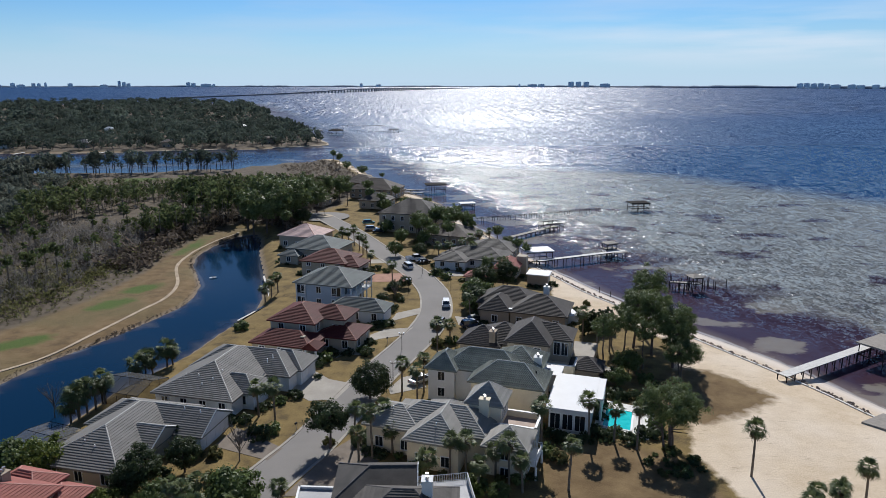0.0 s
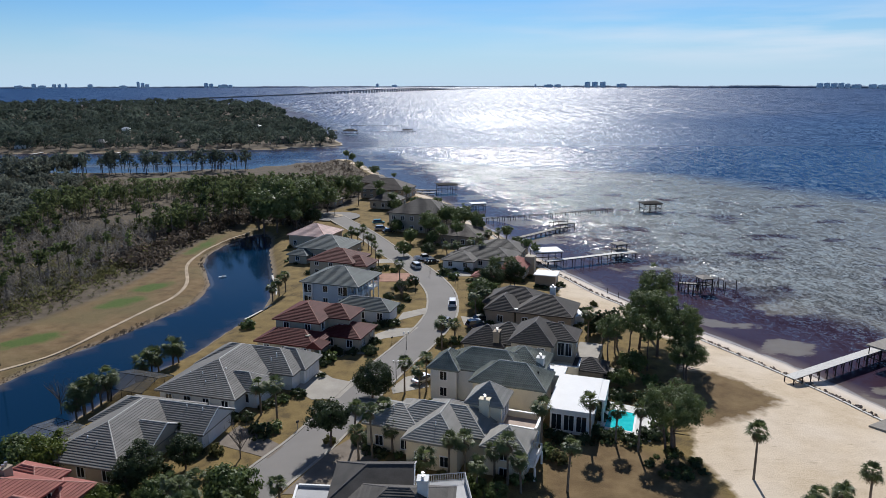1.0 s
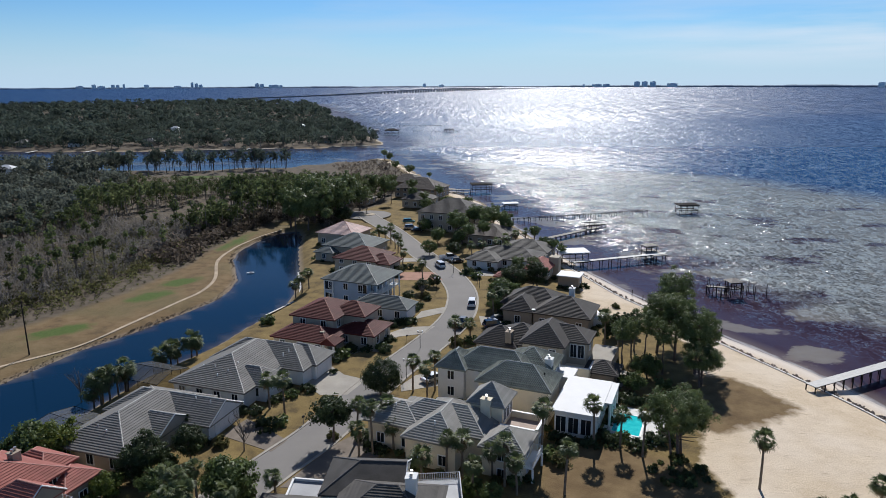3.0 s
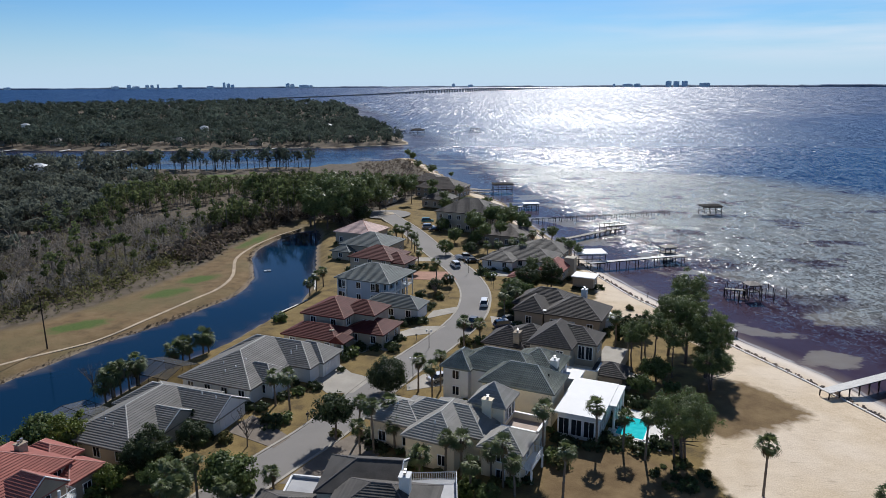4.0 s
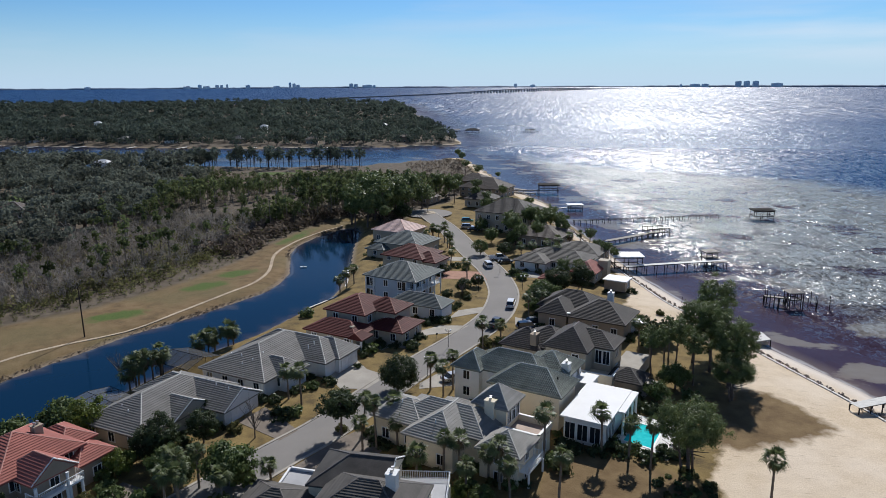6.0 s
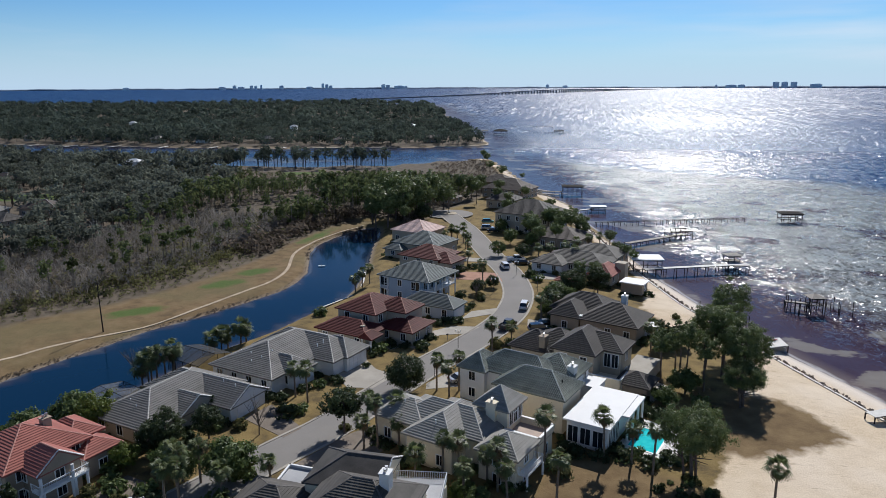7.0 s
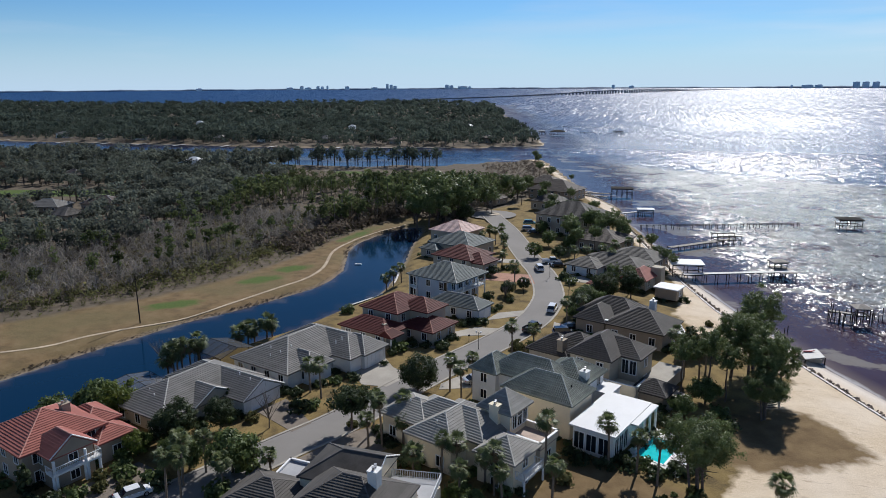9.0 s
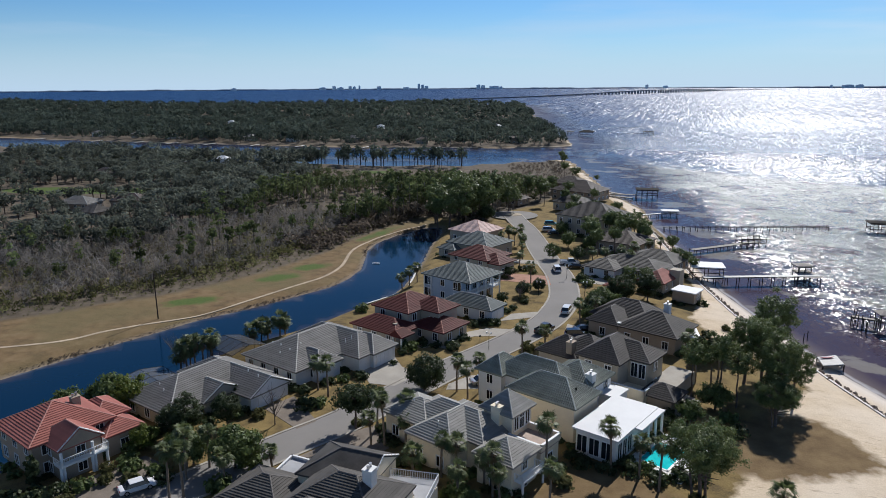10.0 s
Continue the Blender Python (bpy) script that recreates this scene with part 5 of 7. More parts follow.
for k, x, y, s in [("bush", -20.6, 131.4, 1.3), ("bush_green", -29.0, 128.6, 1.5), ("bush_green", -48.8, 148.0, 1.4), ("bush", -29.6, 126.0, 0.9), ("hedge", -32.0, 113.0, 0.9), ("bush_green", -34.4, 110.6, 1.0), ("bush", -38.6, 104.0, 1.1),
                   ("hedge", 9.0, 97.0, 0.9), ("hedge", 13.6, 95.2, 0.9), ("hedge", 17.0, 96.0, 1.0), ("hedge", 20.4, 94.6, 1.0), ("hedge", 23.0, 96.4, 1.0), ("bush_green", 7.2, 91.4, 1.2), ("bush_dry", 8.6, 89.6, 1.3),
                   ("hedge", 20.4, 110.6, 1.1), ("hedge", 23.0, 110.0, 1.1), ("hedge", 25.4, 109.0, 1.1), ("hedge", 27.6, 107.6, 1.1), ("bush", -16.4, 157.8, 1.0), ("bush", -14.0, 166.0, 0.9), ("hedge", -19.4, 163.0, 1.0), ("bush", -15.6, 160.5, 0.9),
                   ("hedge", -4.0, 190.5, 1.3), ("bush_green", -1.6, 186.0, 1.4), ("bush", -26.8, 180.6, 1.2), ("bush", -26.4, 176.4, 1.1), ("bush_green", -18.0, 193.5, 1.0), ("hedge", -21.0, 196.0, 1.0), ("bush_dry", -6.4, 135.6, 1.4), ("bush_green", -3.4, 137.0, 1.2),
                   ("bush_green", -11.8, 88.4, 1.3), ("bush", -13.6, 87.2, 1.1), ("bush_green", -4.0, 83.4, 1.3), ("bush_green", 1.8, 84.6, 0.9), ("hedge", -36.4, 84.6, 1.1), ("bush_green", -33.6, 80.6, 1.5), ("bush_green", -44.4, 74.6, 1.3), ("bush_green", -48.4, 74.0, 1.3),
                   ("bush_dry", -46.0, 71.6, 1.2), ("bush_green", -34.0, 74.0, 1.5), ("bush_green", -31.0, 72.0, 1.4), ("hedge", 31.0, 111.6, 1.1), ("bush_green", 30.0, 116.0, 1.3), ("bush", 27.4, 156.5, 1.0), ("bush_green", 24.4, 182.0, 1.3), ("bush_dry", 31.4, 162.5, 0.9),
                   ("bush_dry", -24.6, 96.2, 0.9), ("hedge", -35.6, 99.4, 1.2), ("bush_green", -33.8, 100.6, 1.1), ("bush_dry", -40.8, 93.6, 1.1), ("bush", -30.4, 174.0, 1.0), ("hedge", -27.4, 131.6, 0.8), ("hedge", -24.0, 133.0, 0.8), ("hedge", -20.8, 137.4, 0.8), ("hedge", -34.6, 127.0, 0.7), ("bush", -28.0, 108.6, 0.9), ("hedge", -41.0, 104.4, 0.8), ("hedge", -44.6, 106.0, 0.7), ("hedge", -17.0, 148.4, 1.0), ("hedge", -20.6, 146.6, 0.9), ("bush_dry", -14.6, 168.0, 1.2), ("hedge", 10.4, 95.4, 0.9), ("hedge", 15.2, 98.0, 0.8), ("bush_green", 19.0, 97.4, 0.9), ("bush_green", 26.0, 99.0, 1.2), ("hedge", 25.2, 96.0, 1.0), ("hedge", -46.6, 88.6, 0.9), ("bush_green", -44.2, 92.6, 1.0), ("hedge", -52.6, 83.0, 0.9), ("bush_green", -50.6, 76.2, 1.0), ("hedge", -42.6, 73.4, 0.9), ("bush_green", -38.0, 83.4, 1.0), ("bush_dry", -39.6, 87.4, 1.0), ("hedge", -53.0, 66.0, 1.1), ("bush_green", -51.2, 68.4, 1.2), ("bush_dry", -50.4, 64.6, 1.3), ("hedge", -55.2, 64.0, 1.2), ("bush_dry", -51.4, 72.8, 1.0), ("bush_green", -50.6, 75.6, 1.1), ("bush_dry", -49.6, 70.6, 1.0), ("hedge", -57.6, 62.4, 1.3), ("bush_green", -52.4, 78.4, 1.2)]:
    plant(k, x, y, float(height(np.array([x]), np.array([y]))[0]) + 0.45 * s, s)

# dark planting bed under the broad pine
for i in range(26):
    a, r = rng.uniform(0, 6.28), rng.uniform(0, 1) ** 0.5
    x, y = 24.6 + 4.2 * r * math.cos(a), 88.2 + 4.4 * r * math.sin(a)
    q = rng.uniform(0.35, 0.7)
    plant(("bush_green", "bush", "bush_dry")[i % 3], x, y, float(height(np.array([x]), np.array([y]))[0]) + 0.3 * q, q)

# cypress spires
KINDS["cypress"] = tagged(link_mesh("cypress", crown_mesh(np.random.default_rng(41), 0.5, 1.9, 40, 22, 0.28, 0.3, 0), M["leaf_dark"]), "slender dark green cypress", "cypress", "garden cypresses")
for x, y, s in [(-27.6, 160.4, 1.0), (-26.0, 159.8, 1.0), (-46.6, 96.2, 1.1), (-56.9, 66.2, 1.5), (-58.0, 66.6, 1.3)]:
    plant("cypress", x, y, 2.0 + 1.8 * s, s)
KINDS["spire"] = tagged(link_mesh("juniper", crown_mesh(np.random.default_rng(42), 1.2, 3.0, 60, 30, 0.4, 0.3, 0), M["leaf_dark"]), "dark upright juniper tree", "juniper", "row of junipers")
for i in range(7):
    plant("spire", 25.0 + i * 1.0 + rng.uniform(-.3, .3), 140.6 + i * 0.5, 4.4 + rng.uniform(-0.5, 0.5), rng.uniform(0.8, 1.05))


# bare winter trees
def bare_tree(x, y, z, h, seed, label="small bare winter tree with grey branches"):
    g = np.random.default_rng(seed)
    t = tagged(empty("bare_tree", x, y, z), label, "tree", "bare trees")
    bm = bmesh.new()
    add_rod(bm, (0, 0, -0.2), (0.1, 0, h * 0.4), 0.11, 0.08)
    part("trunk", bm, M["bark_grey"], t)
    bm = bmesh.new()
    for i in range(16):
        a, u = g.uniform(0, 6.28), g.uniform(0.2, 0.42)
        p = Vector((0.1 * u / 0.4, 0, h * u))
        e = p + Vector((math.cos(a), math.sin(a), 1.6)) * h * g.uniform(0.18, 0.34)
        add_rod(bm, p, e, 0.05, 0.02, 4)
        for j in range(5):
            q = p.lerp(e, g.uniform(0.4, 1))
            b = g.uniform(0, 6.28)
            add_rod(bm, q, q + Vector((math.cos(b), math.sin(b), 1.3)) * h * g.uniform(0.05, 0.14), 0.022, 0.01, 3)
    part("branch_crown", bm, M["bark_grey"], t)


bare_tree(-37.0, 92.2, G0, 6.2, 61)
bare_tree(-71.7, 111.4, 0.0, 7.0, 62, "bare grey tree at the canal's edge")
bare_tree(-15.5, 167.2, G0, 4.5, 63)
bare_tree(-44.6, 279.4, G0 + 0.2, 7.5, 64)
bare_tree(-50.0, 272.0, G0, 7.0, 65)
bare_tree(-16.5, 94.0, G0, 3.5, 66)


# ---- woods ----
def template(seed, kind):
    """Leaf quads of one woodland tree, unit height."""
    g = np.random.default_rng(seed)

    def tufts(k, per, shape, zc, r, lo, hi, inner=0.45):
        d = spread(g, k)
        cc = d * g.uniform(inner, 1, k)[:, None] * np.array(shape) + np.array([0, 0, zc])
        off = spread(g, k * per) * g.uniform(0.5, 1, k * per)[:, None] * r
        D = off / r + np.repeat(d, per, 0) * 0.5 + np.array([0, 0, 0.3])
        return (np.repeat(cc, per, 0) + off * np.array([1, 1, 0.75]),) + leaf_facing(g, D, lo, hi, 0.7, 1.1)
    if kind == "pine":
        return tufts(13, 9, (0.155, 0.155, 0.27), 0.71, 0.080, 0.036, 0.074, 0.25)
    if kind == "bank_pine":
        return tufts(18, 8, (0.25, 0.25, 0.28), 0.68, 0.09, 0.035, 0.08, 0.15)
    if kind == "oak":
        return tufts(15, 11, (0.38, 0.38, 0.32), 0.56, 0.15, 0.058, 0.11)
    if kind == "bank":
        return tufts(12, 8, (0.42, 0.42, 0.40), 0.50, 0.17, 0.08, 0.15)
    if kind == "far":
        return tufts(9, 6, (0.48, 0.48, 0.34), 0.55, 0.20, 0.12, 0.22)
    if kind == "brush":
        n = 58
        d = spread(g, n) * g.uniform(0.2, 1, n)[:, None] * np.array([0.45, 0.45, 0.5])
        C = d + np.array([0, 0, 0.52])
        U, V = leaf_frames(g, n, 0.10, 0.26, 0.13, 0.55)
        return C, U, V
    n = 30
    d = spread(g, n)
    C = d * g.uniform(0.4, 1, n)[:, None] * np.array([0.75, 0.75, 0.45]) + np.array([0, 0, 0.42])
    U, V = leaf_facing(g, d + np.array([0, 0, 0.3]), 0.14, 0.34, 0.5, 1.0)
    return C, U, V


def stems(name, label, mat, X, Y, H, r=0.012, top=0.8):
    """Thin crossed stems for woodland trees, one joined object."""
    Z = height(X, Y)
    Cs, Us, Vs = [], [], []
    for ang in (0.3, 1.9):
        h = H * top
        Cs.append(np.stack([X, Y, Z + h / 2 - 0.1], 1))
        Us.append(np.stack([0 * X, 0 * X, h / 2 + 0.1], 1))
        Vs.append(np.stack([math.cos(ang) * r * H, math.sin(ang) * r * H, 0 * X], 1))
    me = quick_mesh(name, *leaf_quads(np.vstack(Cs), np.vstack(Us), np.vstack(Vs)))
    tagged(link_mesh(name, me, M[mat]), label, "tree trunks", kind="stuff")


def woods(name, label, mat, kind, X, Y, H, seeds, category="trees", tones=0.2):
    g = np.random.default_rng(sum(map(ord, name)))
    tpl = [template(s, kind) for s in seeds]
    which = g.integers(len(tpl), size=len(X))
    Z = height(X, Y)
    Cs, Us, Vs = [], [], []
    for k, (C, U, V) in enumerate(tpl):
        sel = np.where(which == k)[0]
        a = g.uniform(0, 6.283, len(sel))
        ca, sa = np.cos(a), np.sin(a)
        s = H[sel] * g.uniform(0.8, 1.15, len(sel))

        def turn(W):
            x = W[None, :, 0] * ca[:, None] - W[None, :, 1] * sa[:, None]
            y = W[None, :, 0] * sa[:, None] + W[None, :, 1] * ca[:, None]
            return np.stack([x, y, np.broadcast_to(W[None, :, 2], x.shape)], -1) * s[:, None, None]
        base = np.stack([X[sel], Y[sel], Z[sel]], -1)[:, None, :]
        Cs.append((turn(C) + base).reshape(-1, 3))
        Us.append(turn(U).reshape(-1, 3))
        Vs.append(turn(V).reshape(-1, 3))
    me = quick_mesh(name, *leaf_quads(np.vstack(Cs), np.vstack(Us), np.vstack(Vs)))
    attribute(me, "tone", np.concatenate([np.repeat(g.normal(0, tones, int((which == k).sum())).clip(-0.5, 0.8), len(c[0]) * 4) for k, c in enumerate(tpl)]))
    return tagged(link_mesh(name, me, M[mat]), label, category, kind="stuff")


def scatter(seed, x0, x1, y0, y1, step, keep):
    g = np.random.default_rng(seed)
    xs, ys = np.meshgrid(np.arange(x0, x1, step), np.arange(y0, y1, step))
    X = xs.ravel() + g.uniform(-.5, .5, xs.size) * step
    Y = ys.ravel() + g.uniform(-.5, .5, xs.size) * step
    k = keep(X, Y)
    return X[k], Y[k]


CLEARINGS = [(-222, 240, 13), (-204, 228, 11), (-205, 248, 8), (-250, 286, 24), (-285, 276, 24), (-233, 294, 10), (-261, 387, 8), (-340, 318, 10), (-300, 330, 10), (-261, 374, 9)]


def in_woods(X, Y):
    ok = (sdist(WOODS, X, Y) > 1.0) & (land_d(X, Y) > 2.5)
    for cx, cy, r in CLEARINGS:
        ok &= np.hypot(X - cx, (Y - cy) * 1.3) > r
    ok &= np.hypot((X + 157) / 26, (Y - 393) / 12) > 1
    return ok


def view_wedge(X, Y):
    return (X > -1.28 * Y - 40) & (Y > 60)


def edge_in(X, Y):
    return sdist(WOODS, X, Y)


def rough_field(X, Y, scale, seed):
    """Soft uneven field between 0 and 1 over the plan."""
    g = np.random.default_rng(seed)
    f = 0
    for k in range(7):
        a, w = g.uniform(0, 6.283), g.uniform(0.5, 1.6) / scale
        f = f + np.sin((X * math.cos(a) + Y * math.sin(a)) * w + g.uniform(0, 6.283))
    return np.clip(0.5 + f / 6.0, 0, 1)


def draw(seed, lo, hi, n):
    return np.random.default_rng(seed).uniform(lo, hi, n)


# belt of olive and brown scrub beside the golf strip, then grey leafless wood
X, Y = scatter(71, -290, -40, 100, 268, 2.2, lambda X, Y: (edge_in(X, Y) > 0.2) & (edge_in(X, Y) < 15 + 24 * rough_field(X, Y, 12, 1)) & view_wedge(X, Y) & (draw(20, 0, 1, len(X)) < 0.94))
tall = np.clip(edge_in(X, Y) / 9, 0.35, 1)
woods("scrub", "olive-brown winter scrub along the golf strip", "scrub", "scrub", X, Y, draw(1, 1.0, 3.0, len(X)) * tall, (1, 2, 3), "scrub", 0.35)
X, Y = scatter(72, -330, -60, 105, 262, 2.9, lambda X, Y: in_woods(X, Y) & (edge_in(X, Y) > 12) & (edge_in(X, Y) < 72) & view_wedge(X, Y) & ~((X > -100) & (Y > 236)))
HB = draw(2, 2.6, 5.6, len(X)) * (0.7 + 0.6 * rough_field(X, Y, 9, 2))
woods("bare_wood", "grey leafless winter woodland", "twigs", "brush", X, Y, HB, (4, 5, 6, 7), "trees", 0.16)
sel = draw(3, 0, 1, len(X)) < 0.16
stems("bare_stems", "pale grey stems of the leafless wood", "stem_pale", X[sel], Y[sel], HB[sel] * 1.35, 0.006, 1.0)
sel = draw(4, 0, 1, len(X)) < 0.35 + 0.35 * rough_field(X, Y, 15, 3)
woods("undergrowth", "grey-green undergrowth among bare trees", "brush", "scrub", X[sel] + 1.0, Y[sel], draw(4, 1.4, 3.4, int(sel.sum())), (8, 9), "scrub", 0.3)
sel = draw(5, 0, 1, len(X)) < 0.06
HS = draw(6, 6.5, 12, int(sel.sum()))
woods("young_pines", "slim young pines among leafless trees", "wood_mid", "pine", X[sel], Y[sel], HS, (10, 18), "trees", 0.25)
stems("young_pine_stems", "thin trunks of young pines", "bark_grey", X[sel], Y[sel], HS, 0.012, 0.85)
# ragged dry grass along the canal's west bank
bank = smooth_line(CANAL[12:], 0.22)
BX = np.array([q.x for q in bank]) + draw(87, -1.1, 0.25, len(bank))
BY = np.array([q.y for q in bank]) + draw(88, -0.5, 0.5, len(bank))
BH = draw(89, 0.08, 0.34, len(bank)) * (0.4 + 1.5 * rough_field(BX, BY, 4, 5))
woods("bank_grass", "dry brown grass tufts on the canal bank", "thicket", "scrub", BX, BY, BH, (2, 19), "grass", 0.3)
# dark thicket where the strip ends
X, Y = scatter(78, -112, -50, 205, 275, 2.6, lambda X, Y: in_woods(X, Y) & (edge_in(X, Y) > 1.5) & (edge_in(X, Y) < 20))
woods("thicket", "dark reddish-brown leafless thicket", "thicket", "scrub", X, Y, draw(21, 2.0, 5.5, len(X)), (19, 20), "scrub", 0.3)
# brown flats of low scrub towards the point
FLATS = [(-30, 362), (-30, 384), (-38, 410), (-49, 448), (-59, 484), (-76, 478), (-92, 455), (-80, 420), (-66, 390), (-52, 362)]
X, Y = scatter(84, -95, -28, 358, 488, 2.6, lambda X, Y: (sdist(FLATS, X, Y) > 0.5) & (draw(85, 0, 1, len(X)) < 0.75))
woods("flats_scrub", "low reddish-brown winter scrub on the point", "thicket", "scrub", X, Y, draw(86, 0.6, 2.0, len(X)), (19, 20, 2), "scrub", 0.3)
# pine wood, uneven in height and density; lowered so the camera sees the inlet
X, Y = scatter(73, -430, -34, 170, 398, 3.9, lambda X, Y: in_woods(X, Y) & view_wedge(X, Y) & (sdist(FLATS, X, Y) < 0) & ((edge_in(X, Y) > 60) | ((X > -105) & (Y > 240) & (edge_in(X, Y) > 3))))
left = (X < -150 - 0.25 * (Y - 240)) & (Y < 372)
g2 = draw(22, 0, 1, len(X))
pick = (g2 < 0.58 + 0.4 * rough_field(X, Y, 14, 4)) & ~left
# clipped by Y, and cut round the far green, to clear the camera's sightlines
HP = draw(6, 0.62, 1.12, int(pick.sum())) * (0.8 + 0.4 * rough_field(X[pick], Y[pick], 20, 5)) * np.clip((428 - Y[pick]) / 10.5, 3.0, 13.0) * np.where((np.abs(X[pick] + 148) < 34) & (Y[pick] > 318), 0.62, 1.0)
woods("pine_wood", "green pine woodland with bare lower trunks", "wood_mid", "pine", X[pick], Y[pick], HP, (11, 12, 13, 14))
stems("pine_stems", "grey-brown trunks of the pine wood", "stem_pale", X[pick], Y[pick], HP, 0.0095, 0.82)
sel = pick & (draw(23, 0, 1, len(X)) < 0.38)
woods("wood_floor_scrub", "grey-brown undergrowth below the pines", "twigs_dark", "brush", X[sel] + 1.2, Y[sel] - 1.0, draw(24, 2.5, 6, int(sel.sum())) * np.clip((440 - Y[sel]) / 90, 0.4, 1), (4, 6), "scrub", 0.25)
sel = ~pick & ~left & (g2 > 0.86)
# oak heights held down by the same camera-fitted limit
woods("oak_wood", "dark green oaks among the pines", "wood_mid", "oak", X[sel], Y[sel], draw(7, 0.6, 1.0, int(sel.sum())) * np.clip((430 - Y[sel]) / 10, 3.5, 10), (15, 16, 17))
sel = left & (g2 < 0.22 + 0.42 * rough_field(X, Y, 16, 6))
sel &= ~((Y < 262) & (X > -315) & (X < -205) & (g2 > 0.16))
HO = draw(25, 5.5, 10.5, int(sel.sum()))
woods("live_oaks", "broad dark live oaks round the golf lawns", "wood_oak", "oak", X[sel], Y[sel], HO, (34, 35, 36), "trees", 0.22)
stems("oak_stems", "dark trunks of the live oaks", "bark", X[sel], Y[sel], HO, 0.03, 0.5)
FAR_GAPS = [(-300, 720), (-180, 760), (-520, 760)]
far_ok = lambda X, Y: np.all([np.hypot(X - a, (Y - b + 6) * 0.7) > 9 for a, b in FAR_GAPS], 0) & (sdist(LAND, X, Y) > 4) & (X > -1.25 * Y - 60) & (X < 20)
X, Y = scatter(74, -1150, -60, 548, 900, 9.2, lambda X, Y: far_ok(X, Y) & (draw(26, 0, 1, len(X)) < 0.7 + 0.4 * rough_field(X, Y, 22, 7)))
woods("far_wood", "dark green woodland on the far side of the inlet", "wood_far", "bank", X, Y, draw(8, 6.5, 14, len(X)) * (0.75 + 0.5 * rough_field(X, Y, 30, 8)), (21, 22, 23), "trees", 0.22)
sel = sdist(LAND, X, Y) < 30
stems("far_stems", "trunks along the far bank", "stem_pale", X[sel], Y[sel], 0 * X[sel] + 11, 0.02, 0.7)
X, Y = scatter(75, -2750, -100, 900, 2100, 19.5, far_ok)
woods("distant_wood", "distant dark woodland on the peninsula", "wood_far", "far", X, Y, draw(9, 8, 17, len(X)) * (0.8 + 0.3 * rough_field(X, Y, 60, 9)), (24, 25, 26), "trees", 0.2)
X, Y = scatter(76, -900, -330, 330, 540, 8.0, lambda X, Y: (land_d(X, Y) > 3) & (sdist(WOODS, X, Y) < 1) & view_wedge(X, Y))
woods("inlet_wood", "oak woodland along the inlet", "wood_far", "oak", X, Y, draw(10, 8, 13, len(X)), (27, 28))
X, Y = scatter(79, -430, -212, 378, 434, 6.0, lambda X, Y: (land_d(X, Y) > 2) & view_wedge(X, Y) & (np.hypot(X + 261, (Y - 380) * 0.7) > 10) & (draw(27, 0, 1, len(X)) < 0.8))
woods("bank_oaks", "tall oaks along the near bank of the inlet", "wood_oak", "oak", X, Y, draw(28, 9, 13.5, len(X)), (34, 36, 37), "trees", 0.25)
# tall thin pines on the inlet's near bank
X, Y = scatter(77, -222, -112, 405, 470, 5.0, lambda X, Y: (land_d(X, Y) > 1.5) & (land_d(X, Y) < 24) & (np.random.default_rng(11).uniform(size=len(X)) < 0.7))
HK = np.random.default_rng(12).uniform(10, 15, len(X))
woods("bank_pines", "tall thin pines on the inlet bank", "wood_far", "bank_pine", X, Y, HK, (31, 32, 33))
stems("bank_stems", "thin trunks of the inlet pines", "bark", X, Y, HK, 0.013, 0.75)

# ---- house details ----
def columns(h, pts, z0, z1, r=0.16):
    for x, y in pts:
        rod("column", (x, y, z0), (x, y, z1), r, M["trim"], h, sides=10)


def turned(cx, cy, rot, x, y):
    a = radians(rot)
    return cx + x * math.cos(a) - y * math.sin(a), cy + x * math.sin(a) + y * math.cos(a)


def garage_door(h, cx, cy, rot, face_x, oy, z, w=4.8, hh=2.2, mat="trim"):
    """Panelled garage door on a block's +x face."""
    m = Matrix.Translation((cx, cy, 0)) @ Matrix.Rotation(radians(rot), 4, 'Z')
    bm = bmesh.new()
    add_box(bm, face_x + 0.012, oy, z, 0.05, w, hh)
    bm.transform(m)
    door = part("garage_door", bm, M[mat], h)
    for i in range(4):
        for j in range(4):
            bm = bmesh.new()
            add_box(bm, face_x + 0.03, oy - w / 2 + (j + 0.5) * w / 4, z + i * hh / 4 + 0.03, 0.08, w / 4 - 0.05, hh / 4 - 0.05)
            bm.transform(m)
            part("panel", bm, M[mat], door)


def railing(h, pts, z, hh=1.0, gap=0.22, mat="trim", name="railing"):
    """White balustrade: each run a hand rail with its bottom rail and balusters."""
    up = Vector((0, 0, 1))
    bm = bmesh.new()
    add_rod(bm, (0, 0, 0), (0, 0, hh), 0.026, sides=4)
    thin = part("baluster", bm, M[mat], h)
    spare = thin
    for a, b in zip(pts, pts[1:]):
        a, b = Vector((*a, z)), Vector((*b, z))
        run = rod(name, a + up * hh, b + up * hh, 0.06, M[mat], h, sides=4)
        rod("bottom_rail", a + up * 0.12, b + up * 0.12, 0.04, M[mat], run, sides=4)
        for p in (a, b):
            rod("post", p, p + up * hh, 0.07, M[mat], run, sides=4)
        n = max(2, int((b - a).length / gap))
        for i in range(1, n):
            p = a.lerp(b, i / n)
            if spare is not None:
                ob, spare = spare, None
                ob.parent = run
            else:
                ob = link_mesh("baluster", thin.data, None, run)
            ob.matrix_basis = Matrix.Translation(p)


